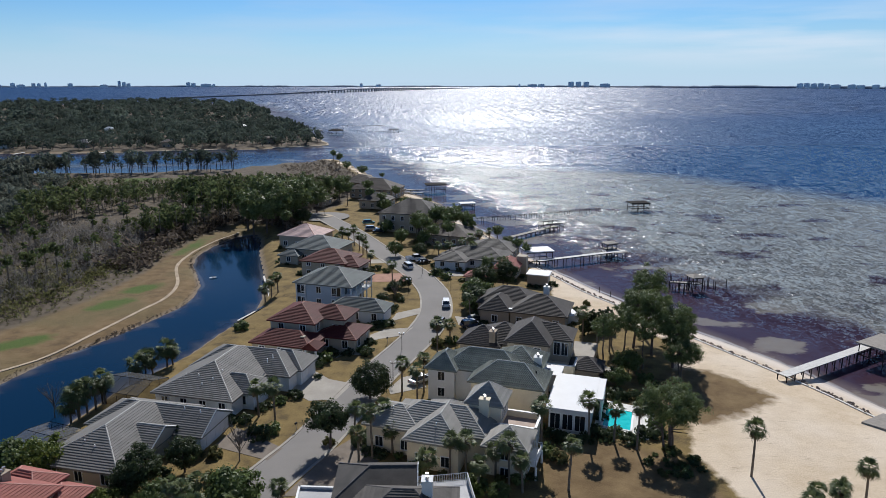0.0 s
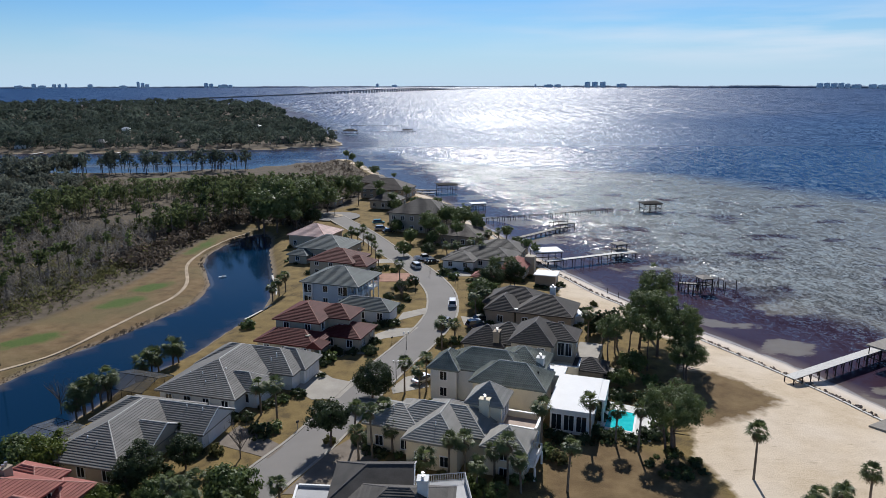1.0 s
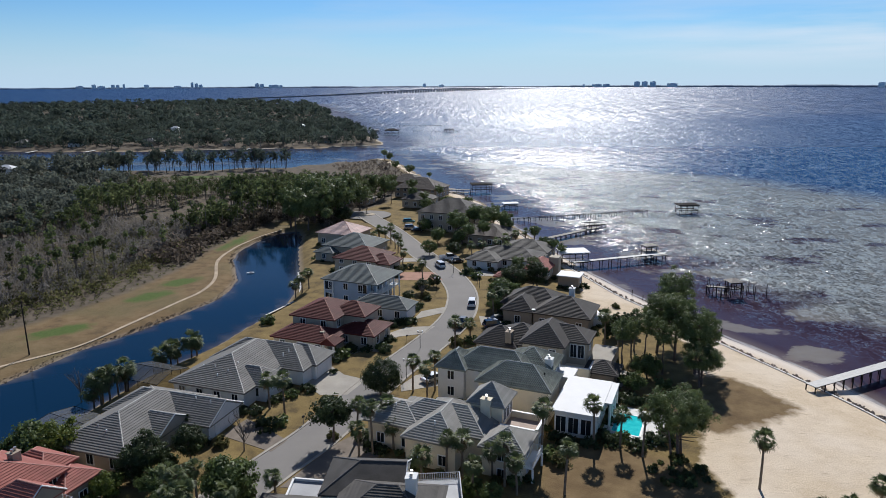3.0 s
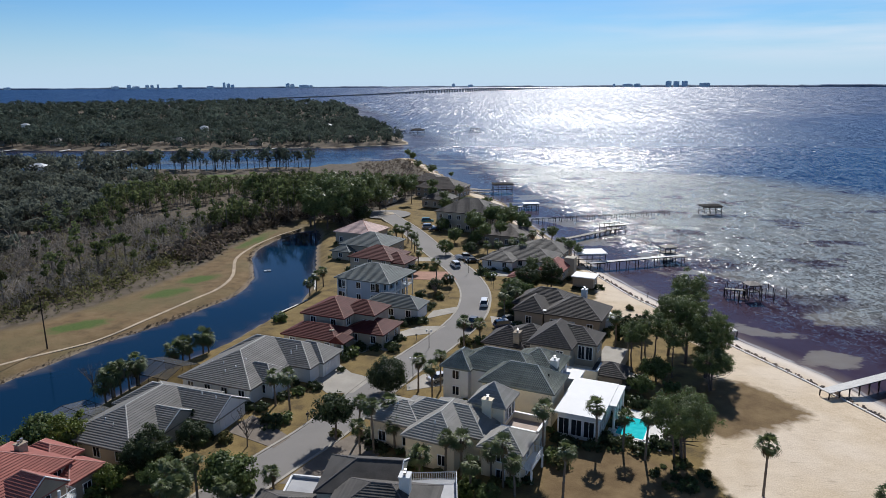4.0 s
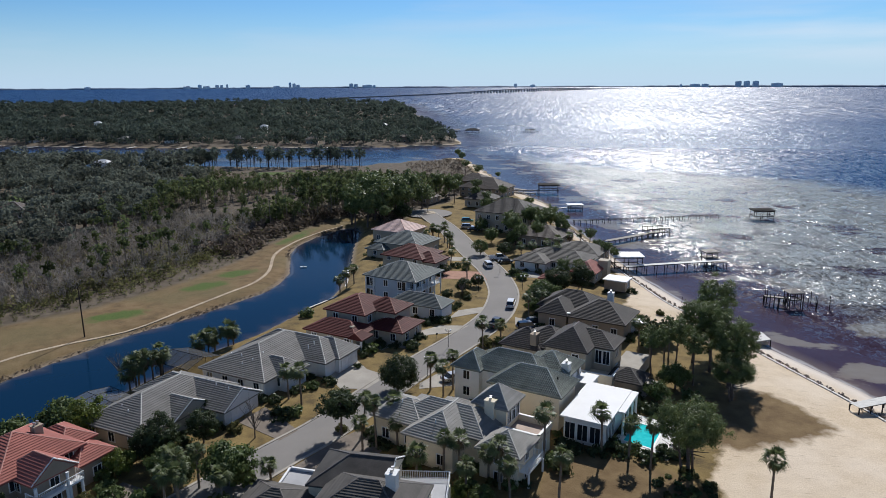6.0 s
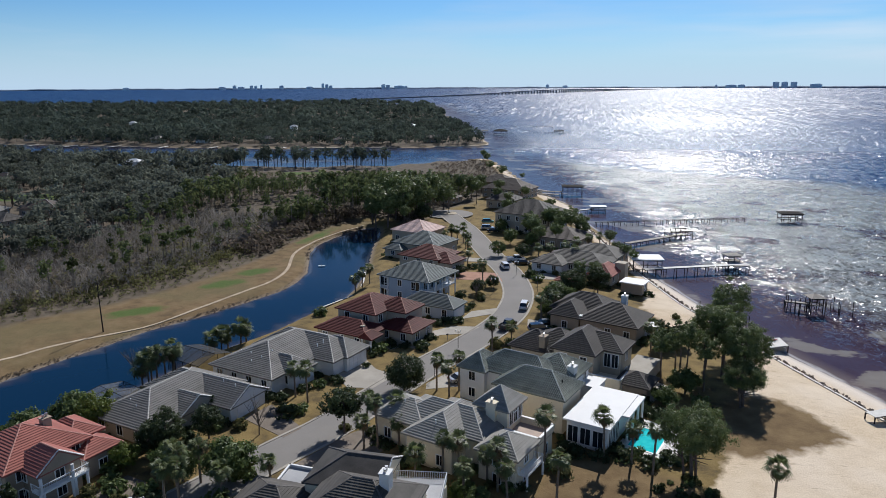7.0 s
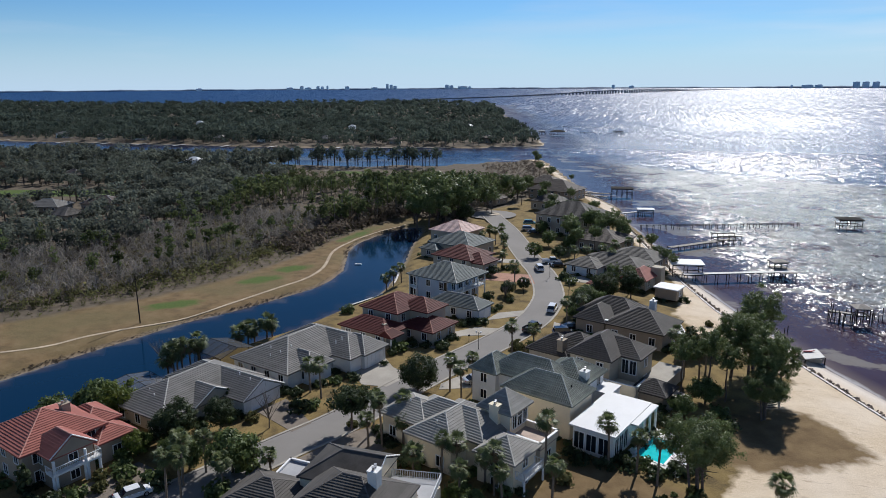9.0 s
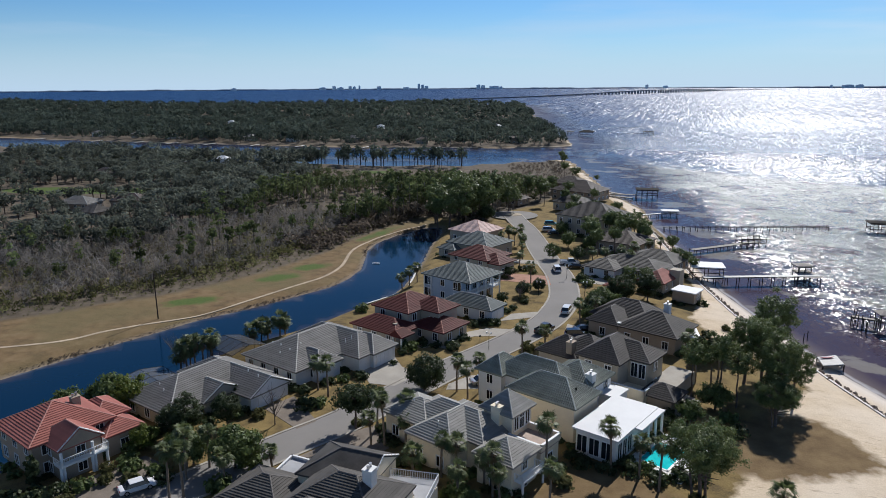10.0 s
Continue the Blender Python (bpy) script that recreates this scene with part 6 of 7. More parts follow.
def parapet(h, pts, z0, z1, th=0.25, mat="wall_cream"):
    for a, b in zip(pts, pts[1:]):
        a, b = Vector(a), Vector(b)
        d = b - a
        c = (a + b) / 2
        w = box("parapet", c.x, c.y, z0, d.length + th, th, z1 - z0, M[mat], h, math.degrees(math.atan2(d.y, d.x)))
        box("coping", c.x, c.y, z1, d.length + th + 0.12, th + 0.12, 0.1, M["trim"], w, math.degrees(math.atan2(d.y, d.x)))


def vents(h, pts):
    for x, y, z in pts:
        rod("vent_pipe", (x, y, z - 0.4), (x, y, z + 0.35), 0.09, M["trim"], h)


garage_door(hA, -34.7, 121.8, -17.6, 4.1, 0.0, G0 + 0.05, 4.6)
vents(hA, [(-47.6, 111.6, 6.9), (-45.0, 110.4, 6.7), (-43.9, 112.4, 7.2), (-46.6, 109.6, 6.2), (-50.0, 112.6, 6.6), (-37.4, 117.6, 6.9), (-36.6, 118.6, 7.3)])
garage_door(hB, -50.9, 101.3, -16, 9.25, 0.0, 1.75, 5.0)
vents(hB, [(-57.4, 90.8, 6.4), (-55.6, 89.6, 6.2), (-46.4, 99.4, 6.8), (-43.8, 98.4, 6.7)])
window(hB, -50.9, 101.3, -16, 9.25, 0.0, 4.7, 1.0, 0.9, 'e')


# screened pool cages
def pool_cage(label, cx, cy, rot, sx, sy, z0, hh, tone, cover):
    c = tagged(empty("pool_enclosure", cx, cy, z0, rot), label, "pool enclosure")
    m, t, b = nodes_of("fly_screen")
    b.inputs["Base Color"].default_value = (tone, tone, tone, 1)
    b.inputs["Roughness"].default_value = 0.9
    n = noise_of(t, 1.5, 3)
    t.links.new(ramp(t, n, [(0.3, (cover - .07,) * 3), (0.7, (cover + .07,) * 3)]), b.inputs["Alpha"])
    for i in range(5):
        x = -sx / 2 + sx * i / 4
        for y in (-sy / 2, sy / 2):
            rod("post", (x, y, 0), (x, y, hh * 0.7), 0.05, M["black"], c, sides=4)
            rod("rafter", (x, y, hh * 0.7), (x, 0, hh), 0.05, M["black"], c, sides=4)
    for y, z in ((-sy / 2, hh * 0.7), (sy / 2, hh * 0.7), (0, hh)):
        rod("beam", (-sx / 2, y, z), (sx / 2, y, z), 0.05, M["black"], c, sides=4)
    for k, quad in enumerate((((-1, -1, .7), (1, -1, .7), (1, 0, 1), (-1, 0, 1)), ((-1, 1, .7), (1, 1, .7), (1, 0, 1), (-1, 0, 1)), ((-1, -1, 0), (1, -1, 0), (1, -1, .7), (-1, -1, .7)), ((-1, 1, 0), (1, 1, 0), (1, 1, .7), (-1, 1, .7)))):
        bm = bmesh.new()
        bm.faces.new([bm.verts.new((x * sx / 2, y * sy / 2, z * hh)) for x, y, z in quad])
        part("screen", bm, m, c)


pool_cage("dark screened pool enclosure behind the house", -60.0, 115.2, -20, 8.5, 8.0, 1.6, 3.6, 0.05, 0.55)
pool_cage("pale screened pool enclosure behind the house", -66.3, 98.6, -25, 9.5, 8.5, 1.2, 2.2, 0.30, 0.24)

# salmon house: balcony with columns
bx = [(-56.0, 68.6), (-54.3, 68.0), (-52.3, 74.4), (-53.9, 75.0)]
slab("balcony", bx, 4.4, 4.65, M["trim"], hR)
railing(hR, [bx[0], bx[1], bx[2], bx[3]], 4.65)
for k in (0.03, 0.09, 0.66, 0.72, 0.97):
    q = Vector(bx[1]).lerp(Vector(bx[2]), k) + Vector((-0.2, 0.06))
    columns(hR, [(q.x, q.y)], 1.7, 4.4, 0.2)
for k in (0.06, 0.69):
    q = Vector(bx[1]).lerp(Vector(bx[2]), k) + Vector((-0.2, 0.06))
    columns(hR, [(q.x, q.y)], 4.65, 6.5, 0.2)
chimney(hR, -60.9, 77.5, 8.0, 9.7, 1.0, 1.2, -20, "wall_tan")
columns(hD, [turned(-31.0, 128.6, -19, -1.1, -0.8), turned(-31.0, 128.6, -19, 1.1, -0.8)], G0, 4.9, 0.22)
roof_block(hD, -30.8, 129.4, 2.8, 3.4, 4.9, 6.2, -19, TR, CR, over=0.3, gable="-y")
box("chimney", -33.0, 131.2, 4.5, 0.8, 0.8, 1.8, M["wall_beige"], hD, -19)
columns(hE, [turned(-30.1, 167.0, -21, 7.1, y) for y in (-6.0, -3.0, 0.0, 3.0, 6.0)], G0, 7.8, 0.18)
bq = [turned(-30.1, 167.0, -21, x, y) for x, y in ((5.1, -6.1), (7.2, -6.1), (7.2, 6.1), (5.1, 6.1))]
slab("balcony", bq, 4.9, 5.1, M["trim"], hE)
railing(hE, bq, 5.1)
for o in (-4.2, -1.4, 1.4, 4.2):
    for z in (G0 + 0.3, G0 + 3.3):
        window(hE, -31.2, 167.4, -21, 6.1, o, z, 1.2, 2.1, 'e', "porch_window")
garage_door(hE, -23.2, 153.8, -17, 6.4, 0.0, G0 + 0.05, 4.6)
# added dark glazing imitates the shade inside recessed corner porches
for ox in (-4.6, 4.6):
    for z in (G0 + 0.4, G0 + 3.4):
        window(hE, -31.2, 167.4, -21, ox, -6.2, z, 2.3, 2.1, 's', "porch_window")
# west porch of the pale house
columns(hE, [turned(-30.3, 167.1, -21, x, -6.6) for x in (-6.6, -4.4)], G0, 7.9, 0.16)

# cream house: chimneys, tower terrace, balconies
chimney(hC, -1.7, 94.2, 6.0, 9.7, 1.5, 1.0, ROT, "wall_cream")
pt = [turned(3.6, 94.6, ROT, x, y) for x, y in ((-2.4, -2.6), (2.8, -2.6), (2.8, 2.2), (-2.4, 2.2))]
slab("terrace", pt, 5.1, 5.4, M["terrace_stone"], hC)
wall_block(hC, *turned(3.6, 94.6, ROT, 0.2, -0.2), 5.0, 4.6, G0, 5.1, ROT, M["wall_cream"], "e", 1)
parapet(hC, [pt[0], pt[1], pt[2], pt[3]], 5.4, 6.3)
for o in (-1.4, 0, 1.4):
    window(hC, -0.8, 96.7, ROT, 2.45, o, 6.3, 1.0, 2.1, 'e')
be = [turned(1.2, 88.6, ROT, x, y) for x, y in ((2.85, -2.4), (4.2, -2.4), (4.2, 2.4), (2.85, 2.4))]
slab("balcony", be, 3.9, 4.1, M["trim"], hC)
railing(hC, be, 4.1)
columns(hC, [be[1], be[2]], 1.4, 3.9, 0.16)
st = [turned(1.2, 88.6, ROT, x, y) for x, y in ((4.8, -3.0), (6.6, -3.0), (6.6, 1.0), (4.8, 1.0))]
slab("patio", st, 1.4, 1.95, M["paver"], hC)
vents(hC, [(-9.0, 90.0, 8.0), (-15.0, 96.0, 7.8)])

# white house: flat annexe, chimney, pool
FX, FY = 13.9, 103.6
wall_block(hW, FX, FY, 6.2, 12.6, G0, 5.9, ROT + 1, M["wall_white"], "", 1)
for o in (-2.1, -0.2, 1.7):
    window(hW, FX, FY, ROT + 1, o, -6.3, G0 + 0.6, 1.5, 2.5, 's')
for o in (-5.2, -3.6, -2.0):
    window(hW, FX, FY, ROT + 1, 3.1, o, G0 + 0.5, 1.2, 2.6, 'e')
fl = [turned(FX, FY, ROT + 1, x, y) for x, y in ((-3.6, -6.8), (3.6, -6.8), (3.6, 6.8), (-3.6, 6.8))]
flat = slab("flat_roof", fl, 5.9, 6.15, M["membrane"], hW)
fl2 = [turned(11.6, 113.4, ROT, x, y) for x, y in ((-2.2, -2.2), (2.6, -2.2), (2.6, 2.2), (-2.2, 2.2))]
slab("flat_roof", fl2, 5.7, 5.95, M["membrane"], hW)
wall_block(hW, 11.8, 113.4, 4.4, 4.0, G0, 5.7, ROT, M["wall_white"], "e", 1)
fp = [turned(FX, FY, ROT + 1, x, y) for x, y in ((3.6, -1.4), (4.7, -1.4), (4.7, 6.8), (3.6, 6.8))]
slab("porch_roof", fp, 5.8, 6.05, M["membrane"], hW)
columns(hW, [turned(FX, FY, ROT + 1, 4.4, y) for y in (-1.1, 1.5, 4.1, 6.5)], G0, 5.8, 0.2)
chimney(hW, 9.2, 110.2, 7.0, 9.5, 1.2, 1.3, ROT)
box("vent_pipe", 7.8, 104.4, 8.2, 0.2, 0.2, 1.3, M["black"], hW, 0)
for o in (-1.2, 1.2):
    window(hW, 2.6, 113.6, ROT, 7.0, o, 5.6, 1.0, 1.5, 'e')
# pool deck and pool
deck_pts = [(15.8, 98.6), (23.4, 94.8), (28.0, 104.6), (20.2, 109.0)]
tagged(slab("pool_deck", deck_pts, G0 - 0.4, G0 + 0.06, M["pool_paving"]), "pale concrete pool terrace", "terrace", kind="structure")


def water_pool():
    m, t, b = nodes_of("pool_water")
    n = noise_of(t, 1.2, 3)
    t.links.new(ramp(t, n, [(0.3, (0.02, 0.50, 0.52)), (0.7, (0.05, 0.62, 0.62))]), b.inputs["Base Color"])
    b.inputs["Roughness"].default_value, b.inputs["IOR"].default_value = 0.06, 1.33
    bumped(t, b, noise_of(t, 3.0, 2), 0.15, 0.1)
    return m


pool = tagged(empty("swimming_pool", 0, 0, 0), "turquoise swimming pool with pale coping", "swimming pool")
pp = [(17.5, 99.6), (21.6, 97.6), (24.0, 104.0), (20.0, 106.0)]
slab("water", pp, G0, G0 + 0.09, water_pool(), pool, "clear turquoise pool water")
for a, b in zip(pp, pp[1:] + pp[:1]):
    d = Vector(b) - Vector(a)
    c = (Vector(a) + Vector(b)) / 2
    box("coping", c.x, c.y, G0 + 0.05, d.length + 0.3, 0.32, 0.1, M["trim"], pool, math.degrees(math.atan2(d.y, d.x)), 0.02)

# terrace house: terrace wall and garden pavilion
tw = [turned(15.2, 118.8, ROT, x, y) for x, y in ((-3.0, -1.6), (2.6, -1.6), (2.6, 2.4))]
parapet(hF, tw, 3.6, 5.0, 0.3, "wall_cream")
slab("terrace", [turned(15.2, 118.8, ROT, x, y) for x, y in ((-3.0, -1.6), (2.6, -1.6), (2.6, 2.6), (-3.0, 2.6))], 2.0, 3.9, M["wall_cream"], hF)
for o in (-0.7, 0.7):
    window(hF, 13.4, 125.6, ROT, 3.6 + o, -3.0, 5.2, 1.1, 2.4, 's')
gz = tagged(empty("pavilion", 0, 0, 0), "small garden pavilion with dark tiled hip roof", "pavilion")
roof_block(gz, 20.0, 118.8, 5.2, 4.6, 4.3, 5.9, ROT, TD, CD)
wall_block(gz, 20.0, 118.8, 4.8, 4.2, G0, 4.25, ROT, M["wall_tan"])
wp = [turned(19.0, 126.5, ROT, x, y) for x, y in ((0, -4), (4.5, -4), (4.5, 5), (0, 5))]
tagged(slab("paved_terrace", wp, G0 - 0.2, 4.2, M["concrete"], None), "pale paved raised terrace behind house", "terrace")
chimney(hF, 3.6, 126.0, 6.4, 8.5, 1.2, 1.6, ROT, "wall_tan")
chimney(hG, 19.2, 152.4, 6.5, 9.2, 1.2, 1.2, ROT, "wall_white")
parapet(hG, [turned(8.0, 147.6, ROT, -3.4, 0), turned(8.0, 147.6, ROT, 2.4, 0)], 5.3, 6.0, 0.7, "wall_white")
tagged(slab("terrace", [(22.4, 147.2), (26.2, 149.0), (25.2, 155.4), (21.6, 153.6)], G0 - 0.2, G0 + 1.6, M["membrane"]), "white terrace beside house", "terrace")
tagged(slab("patio", [(15.0, 110.0), (21.0, 112.4), (26.0, 122.0), (22.0, 126.0)], G0 - 0.2, G0 + 0.05, M["concrete"]), "pale concrete patio", "patio", kind="structure")

M["deck_grey"] = plain("pale_grey_deck_coating", (0.38, 0.38, 0.39), 0.6, 0.15, 0.6, 6, bump=0.1)
# nearest house: chimney, deck, balustrade
chimney(hN, -10.9, 71.7, 8.6, 10.7, 1.2, 1.3, -6)
dk = [(-26.8, 76.9), (-20.2, 76.2), (-19.9, 79.8), (-26.8, 80.6)]
slab("roof_deck", dk, 4.3, 4.5, M["deck_grey"], hN)
parapet(hN, dk[1:] + dk[:1], 4.5, 4.78, 0.16, "trim")
wall_block(hN, -23.4, 78.4, 5.8, 3.4, 1.6, 4.3, -6, M["wall_cream"])
slab("balcony", [(-11.8, 79.5), (-5.5, 80.2), (-5.0, 73.0), (-7.0, 73.0), (-7.2, 76.4), (-11.6, 77.0)], 5.1, 5.3, M["deck_grey"], hN)
railing(hN, [(-11.8, 79.5), (-5.5, 80.2), (-5.0, 73.0)], 5.3)
wall_block(hN, -8.0, 77.2, 5.0, 4.6, 1.6, 5.1, -6, M["wall_cream"], "e")

# ---- houses further along ----
def plain_house(label, blocks, wall, tile, cap, wins="se"):
    h = house(label)
    for b in blocks:
        cx, cy, sx, sy, eave, ridge = b[:6]
        block(h, cx, cy, sx, sy, G0, eave, ridge, b[6] if len(b) > 6 else ROT, M[wall], M["tile_" + tile], M["cap_" + cap], wins, 2 if eave > 6.3 else 1, pitch=0.6)
    return h


plain_house("dark red roofed house with white gable wall", [(-33.4, 194.0, 13, 11, 6.4, 9.0), (-28.0, 190.4, 8, 7, 5.8, 7.8)], "wall_beige", "red", "red")
plain_house("grey house with dark grey hip roof", [(-38.4, 211.0, 15, 13, 6.2, 9.2), (-46.0, 207.0, 6, 6, 4.6, 6.4)], "wall_beige", "slate", "green")
plain_house("house with faded pink tile hip roof", [(-45.0, 229.0, 13, 12, 6.2, 9.2)], "wall_beige", "pink", "salmon")
hh = plain_house("low white house with grey hip roof and double garage", [(8.6, 202.0, 19, 11, 4.7, 7.2), (1.6, 199.4, 9, 9, 4.7, 6.6)], "wall_white", "weathered", "dark", "s")
plain_house("tan house with grey-brown hip roof", [(14.6, 211.0, 14, 11, 5.0, 7.4)], "wall_tan", "weathered", "dark")
hr = plain_house("small house with salmon clay tile roof", [(16.0, 189.0, 6, 9, 4.9, 7.2), (6.4, 183.0, 5, 4, 3.8, 5.2)], "wall_beige", "salmon", "salmon")
box("stair_tower", 20.2, 191.0, G0, 2.8, 2.8, 5.0, M["wall_beige"], hr, ROT, 0.03)
an = tagged(empty("house", 0, 0, 0), "low flat-roofed white beach house with large windows", "house")
wall_block(an, 23.0, 180.6, 5.4, 4.6, G0, 4.6, ROT, M["wall_tan"], "e")
slab("flat_roof", [turned(23.0, 180.6, ROT, x, y) for x, y in ((-3.1, -2.7), (3.1, -2.7), (3.1, 2.7), (-3.1, 2.7))], 4.6, 4.85, M["membrane"], an)
plain_house("large two-storey tan house with dark brown hip roof", [(-9.0, 254.0, 21, 16, 8.8, 13.0), (-16.0, 262.0, 8, 8, 6.0, 8.0)], "wall_beige", "dark", "dark")
plain_house("brown-roofed house among trees", [(2.4, 231.0, 17, 13, 5.6, 8.4)], "wall_tan", "brown", "dark")
plain_house("two-storey brown tiled house near the point", [(-25.0, 328.0, 21, 15, 6.4, 10.6)], "wall_tan", "brown", "dark")
plain_house("brown tiled house near the point", [(-33.0, 352.0, 16, 12, 6.0, 9.2)], "wall_tan", "brown", "dark")
plain_house("small grey-brown house at the street's end", [(-50.5, 306.0, 10, 9, 4.6, 6.8)], "wall_tan", "brown", "dark")
plain_house("house with brown roof near the point", [(-24.0, 300.0, 12, 11, 5.6, 8.4)], "wall_beige", "dark", "dark")
plain_house("grey-roofed house in the woods", [(-228, 240, 15, 11, 4.4, 7.0, 10)], "wall_tan", "grey", "green")
plain_house("dark grey house in the woods", [(-207, 228, 12, 9, 4.0, 6.4, -15)], "wall_beige", "weathered", "dark")
fw = tagged(empty("house", 0, 0, 0), "white-roofed house beside the inlet", "house")
roof_block(fw, -261, 387, 9, 7, 7.6, 9.4, 8, M["membrane"], M["trim"], fine=False)
wall_block(fw, -261, 387, 8.4, 6.4, 1.5, 7.6, 8, M["wall_white"], "s")


# ---- piers and bay structures ----
def pier(label, a, b, z, w=1.6, step=3.0, deck=True, rail=False, mat="wood_grey", wild=0.0):
    p = tagged(empty("pier", 0, 0, 0), label, "pier", "piers in the bay")
    a, b = Vector(a), Vector(b)
    d = (b - a).normalized()
    n = Vector((-d.y, d.x))
    L = (b - a).length
    k = int(L / step)
    for i in range(k + 1):
        c = a + d * (L * i / k)
        for s in (-1, 1):
            q = c + n * s * w * 0.5
            o = rng.uniform(-wild, wild, 3)
            rod("post", (q.x, q.y, -1.2), (q.x + o[0] * 0.3, q.y + o[1] * 0.3, z - 0.03 + (1.0 if rail else 0.6 * abs(o[2]) if wild else 0.0)), 0.11, M["wood_dark"], p, sides=6)
        if not deck:
            e = n * w * 0.5
            rod("crossbeam", (*(c - e), z - 0.1), (*(c + e), z - 0.1), 0.09, M["wood_dark"], p, sides=4)
    ang = math.degrees(math.atan2(d.y, d.x))
    if deck:
        planks = int(L / 0.4)
        me = None
        for i in range(planks):
            c = a + d * (L * (i + 0.5) / planks)
            if me is None:
                ob = box("plank", 0, 0, 0, 0.388, w + 0.2, 0.07, M[mat], p)
                me = ob.data
            else:
                ob = link_mesh("plank", me, None, p)
            ob.matrix_basis = pose(c.x, c.y, z, 0, 0, ang)
        for s in (-1, 1):
            e = n * s * w * 0.45
            rod("stringer", (*(a + e), z - 0.12), (*(b + e), z - 0.12), 0.12, M["wood_dark"], p, sides=4)
    elif L > 30:
        for s in (-1, 1):
            e = n * s * w * 0.5
            rod("stringer", (*(a + e), z - 0.1), (*(b + e), z - 0.1), 0.07, M["wood_dark"], p, sides=4)
    return p


def boat_shed(label, cx, cy, rot, sx, sy, z_roof, z_deck, roof_mat, hip=0.0, nx=3, top=0.3):
    b = tagged(empty("boat_shelter", cx, cy, 0, rot), label, "boat shelter", "boat shelters in the bay")
    for i in range(nx):
        for y in (-sy / 2, sy / 2):
            x = -sx / 2 + sx * i / (nx - 1)
            rod("post", (x, y, -1.2), (x, y, z_roof), 0.11, M["wood_dark"], b, sides=6)
    for y in (-sy / 2, sy / 2):
        rod("beam", (-sx / 2, y, z_deck), (sx / 2, y, z_deck), 0.12, M["wood_dark"], b, sides=4)
        rod("beam", (-sx / 2, y, z_roof - 0.2), (sx / 2, y, z_roof - 0.2), 0.14, M["wood_dark"], b, sides=4)
    for x in (-sx / 2, sx / 2):
        rod("beam", (x, -sy / 2, z_deck), (x, sy / 2, z_deck), 0.12, M["wood_dark"], b, sides=4)
    if roof_mat is None:
        return b
    bm = bmesh.new()
    hx, hy = sx / 2 + 0.5, sy / 2 + 0.5
    v = [bm.verts.new(q) for q in ((-hx, -hy, z_roof), (hx, -hy, z_roof), (hx, hy, z_roof), (-hx, hy, z_roof))]
    u = [bm.verts.new(q) for q in ((-hx, -hy, z_roof + top), (hx, -hy, z_roof + top), (hx, hy, z_roof + top), (-hx, hy, z_roof + top))]
    rx = max(0.2, hx - hy) if hip else hx * 0.999
    r = [bm.verts.new((-rx, 0, z_roof + top + max(hip, 0.05))), bm.verts.new((rx, 0, z_roof + top + max(hip, 0.05)))]
    bm.faces.new(v[::-1])
    for i in range(4):
        bm.faces.new((v[i], v[(i + 1) % 4], u[(i + 1) % 4], u[i]))
    bm.faces.new((u[0], u[1], r[1], r[0]))
    bm.faces.new((u[2], u[3], r[0], r[1]))
    bm.faces.new((u[1], u[2], r[1]))
    bm.faces.new((u[3], u[0], r[0]))
    bmesh.ops.recalc_face_normals(bm, faces=bm.faces[:])
    part("roof", bm, M[roof_mat], b)
    return b


pier("long weathered grey timber walkway from the beach", (56.1, 116.9), (78.9, 129.1), 2.2, 1.8, 2.4, mat="deck_pale")
pier("long weathered grey timber walkway from the beach", (78.9, 129.1), (107.4, 144.6), 2.2, 1.8, 2.4, mat="deck_pale")
boat_shed("grey roofed boat shelter on the pier", 82.4, 127.4, 28, 8.4, 4.8, 3.9, 1.6, "wood_grey")
tagged(slab("platform", [(60.0, 99.7), (62.9, 96.4), (68.0, 99.5), (65.5, 102.4)], 1.0, 1.55, M["wood_grey"]), "low grey timber platform on the sand", "platform")
pier("timber pier with white deck boards", (27.0, 203.0), (57.0, 214.6), 2.3, 1.5, 3.0, mat="deck_pale")
boat_shed("pier-end timber shelter with open frame", 53.0, 217.6, 21, 3.6, 2.8, 4.0, 2.3, "wood_grey", 0.5)
tagged(slab("platform", [(53.0, 211.0), (57.6, 212.6), (55.0, 220.6), (50.4, 219.0)], 2.1, 2.3, M["wood_grey"]), "timber pier head platform", "platform")
boat_shed("boat shelter with flat white roof", 27.9, 209.2, 8, 8.0, 5.5, 4.1, 1.2, "membrane")
pier("ruined pier of bare timber posts", (14.0, 274.0), (71.0, 293.5), 1.6, 1.8, 2.4, False, wild=0.5)
pier("ruined pier of bare timber posts", (24.0, 240.0), (44.5, 259.0), 1.4, 1.8, 2.6, True, wild=0.6)
boat_shed("roofless timber boat lift frame", 42.5, 257.5, 20, 8, 5, 3.2, 1.6, None, 0, 5, 0.08)
boat_shed("dark roofed boat shelter standing in the bay", 88.3, 295.5, 4, 7.6, 5.0, 3.7, 1.6, "roof_dark", 0.5, 4)
boat_shed("derelict timber pavilion with pale hip roof", 64.6, 177.6, 12, 2.8, 2.8, 4.0, 2.2, "wood_grey", 0.7, 2, 0.08)
for i in range(24):
    x, y = 56 + rng.uniform(0, 17), 174.5 + rng.uniform(0, 8)
    h = rng.uniform(1.2, 3.6)
    ob = rod("post", (0, 0, -1.2), (rng.uniform(-.15, .15), rng.uniform(-.15, .15), h), 0.09, M["wood_dark"], None)
    ob.location = (x, y, 0)
    tagged(ob, "dark timber post standing in the shallows", "post", "derelict posts")
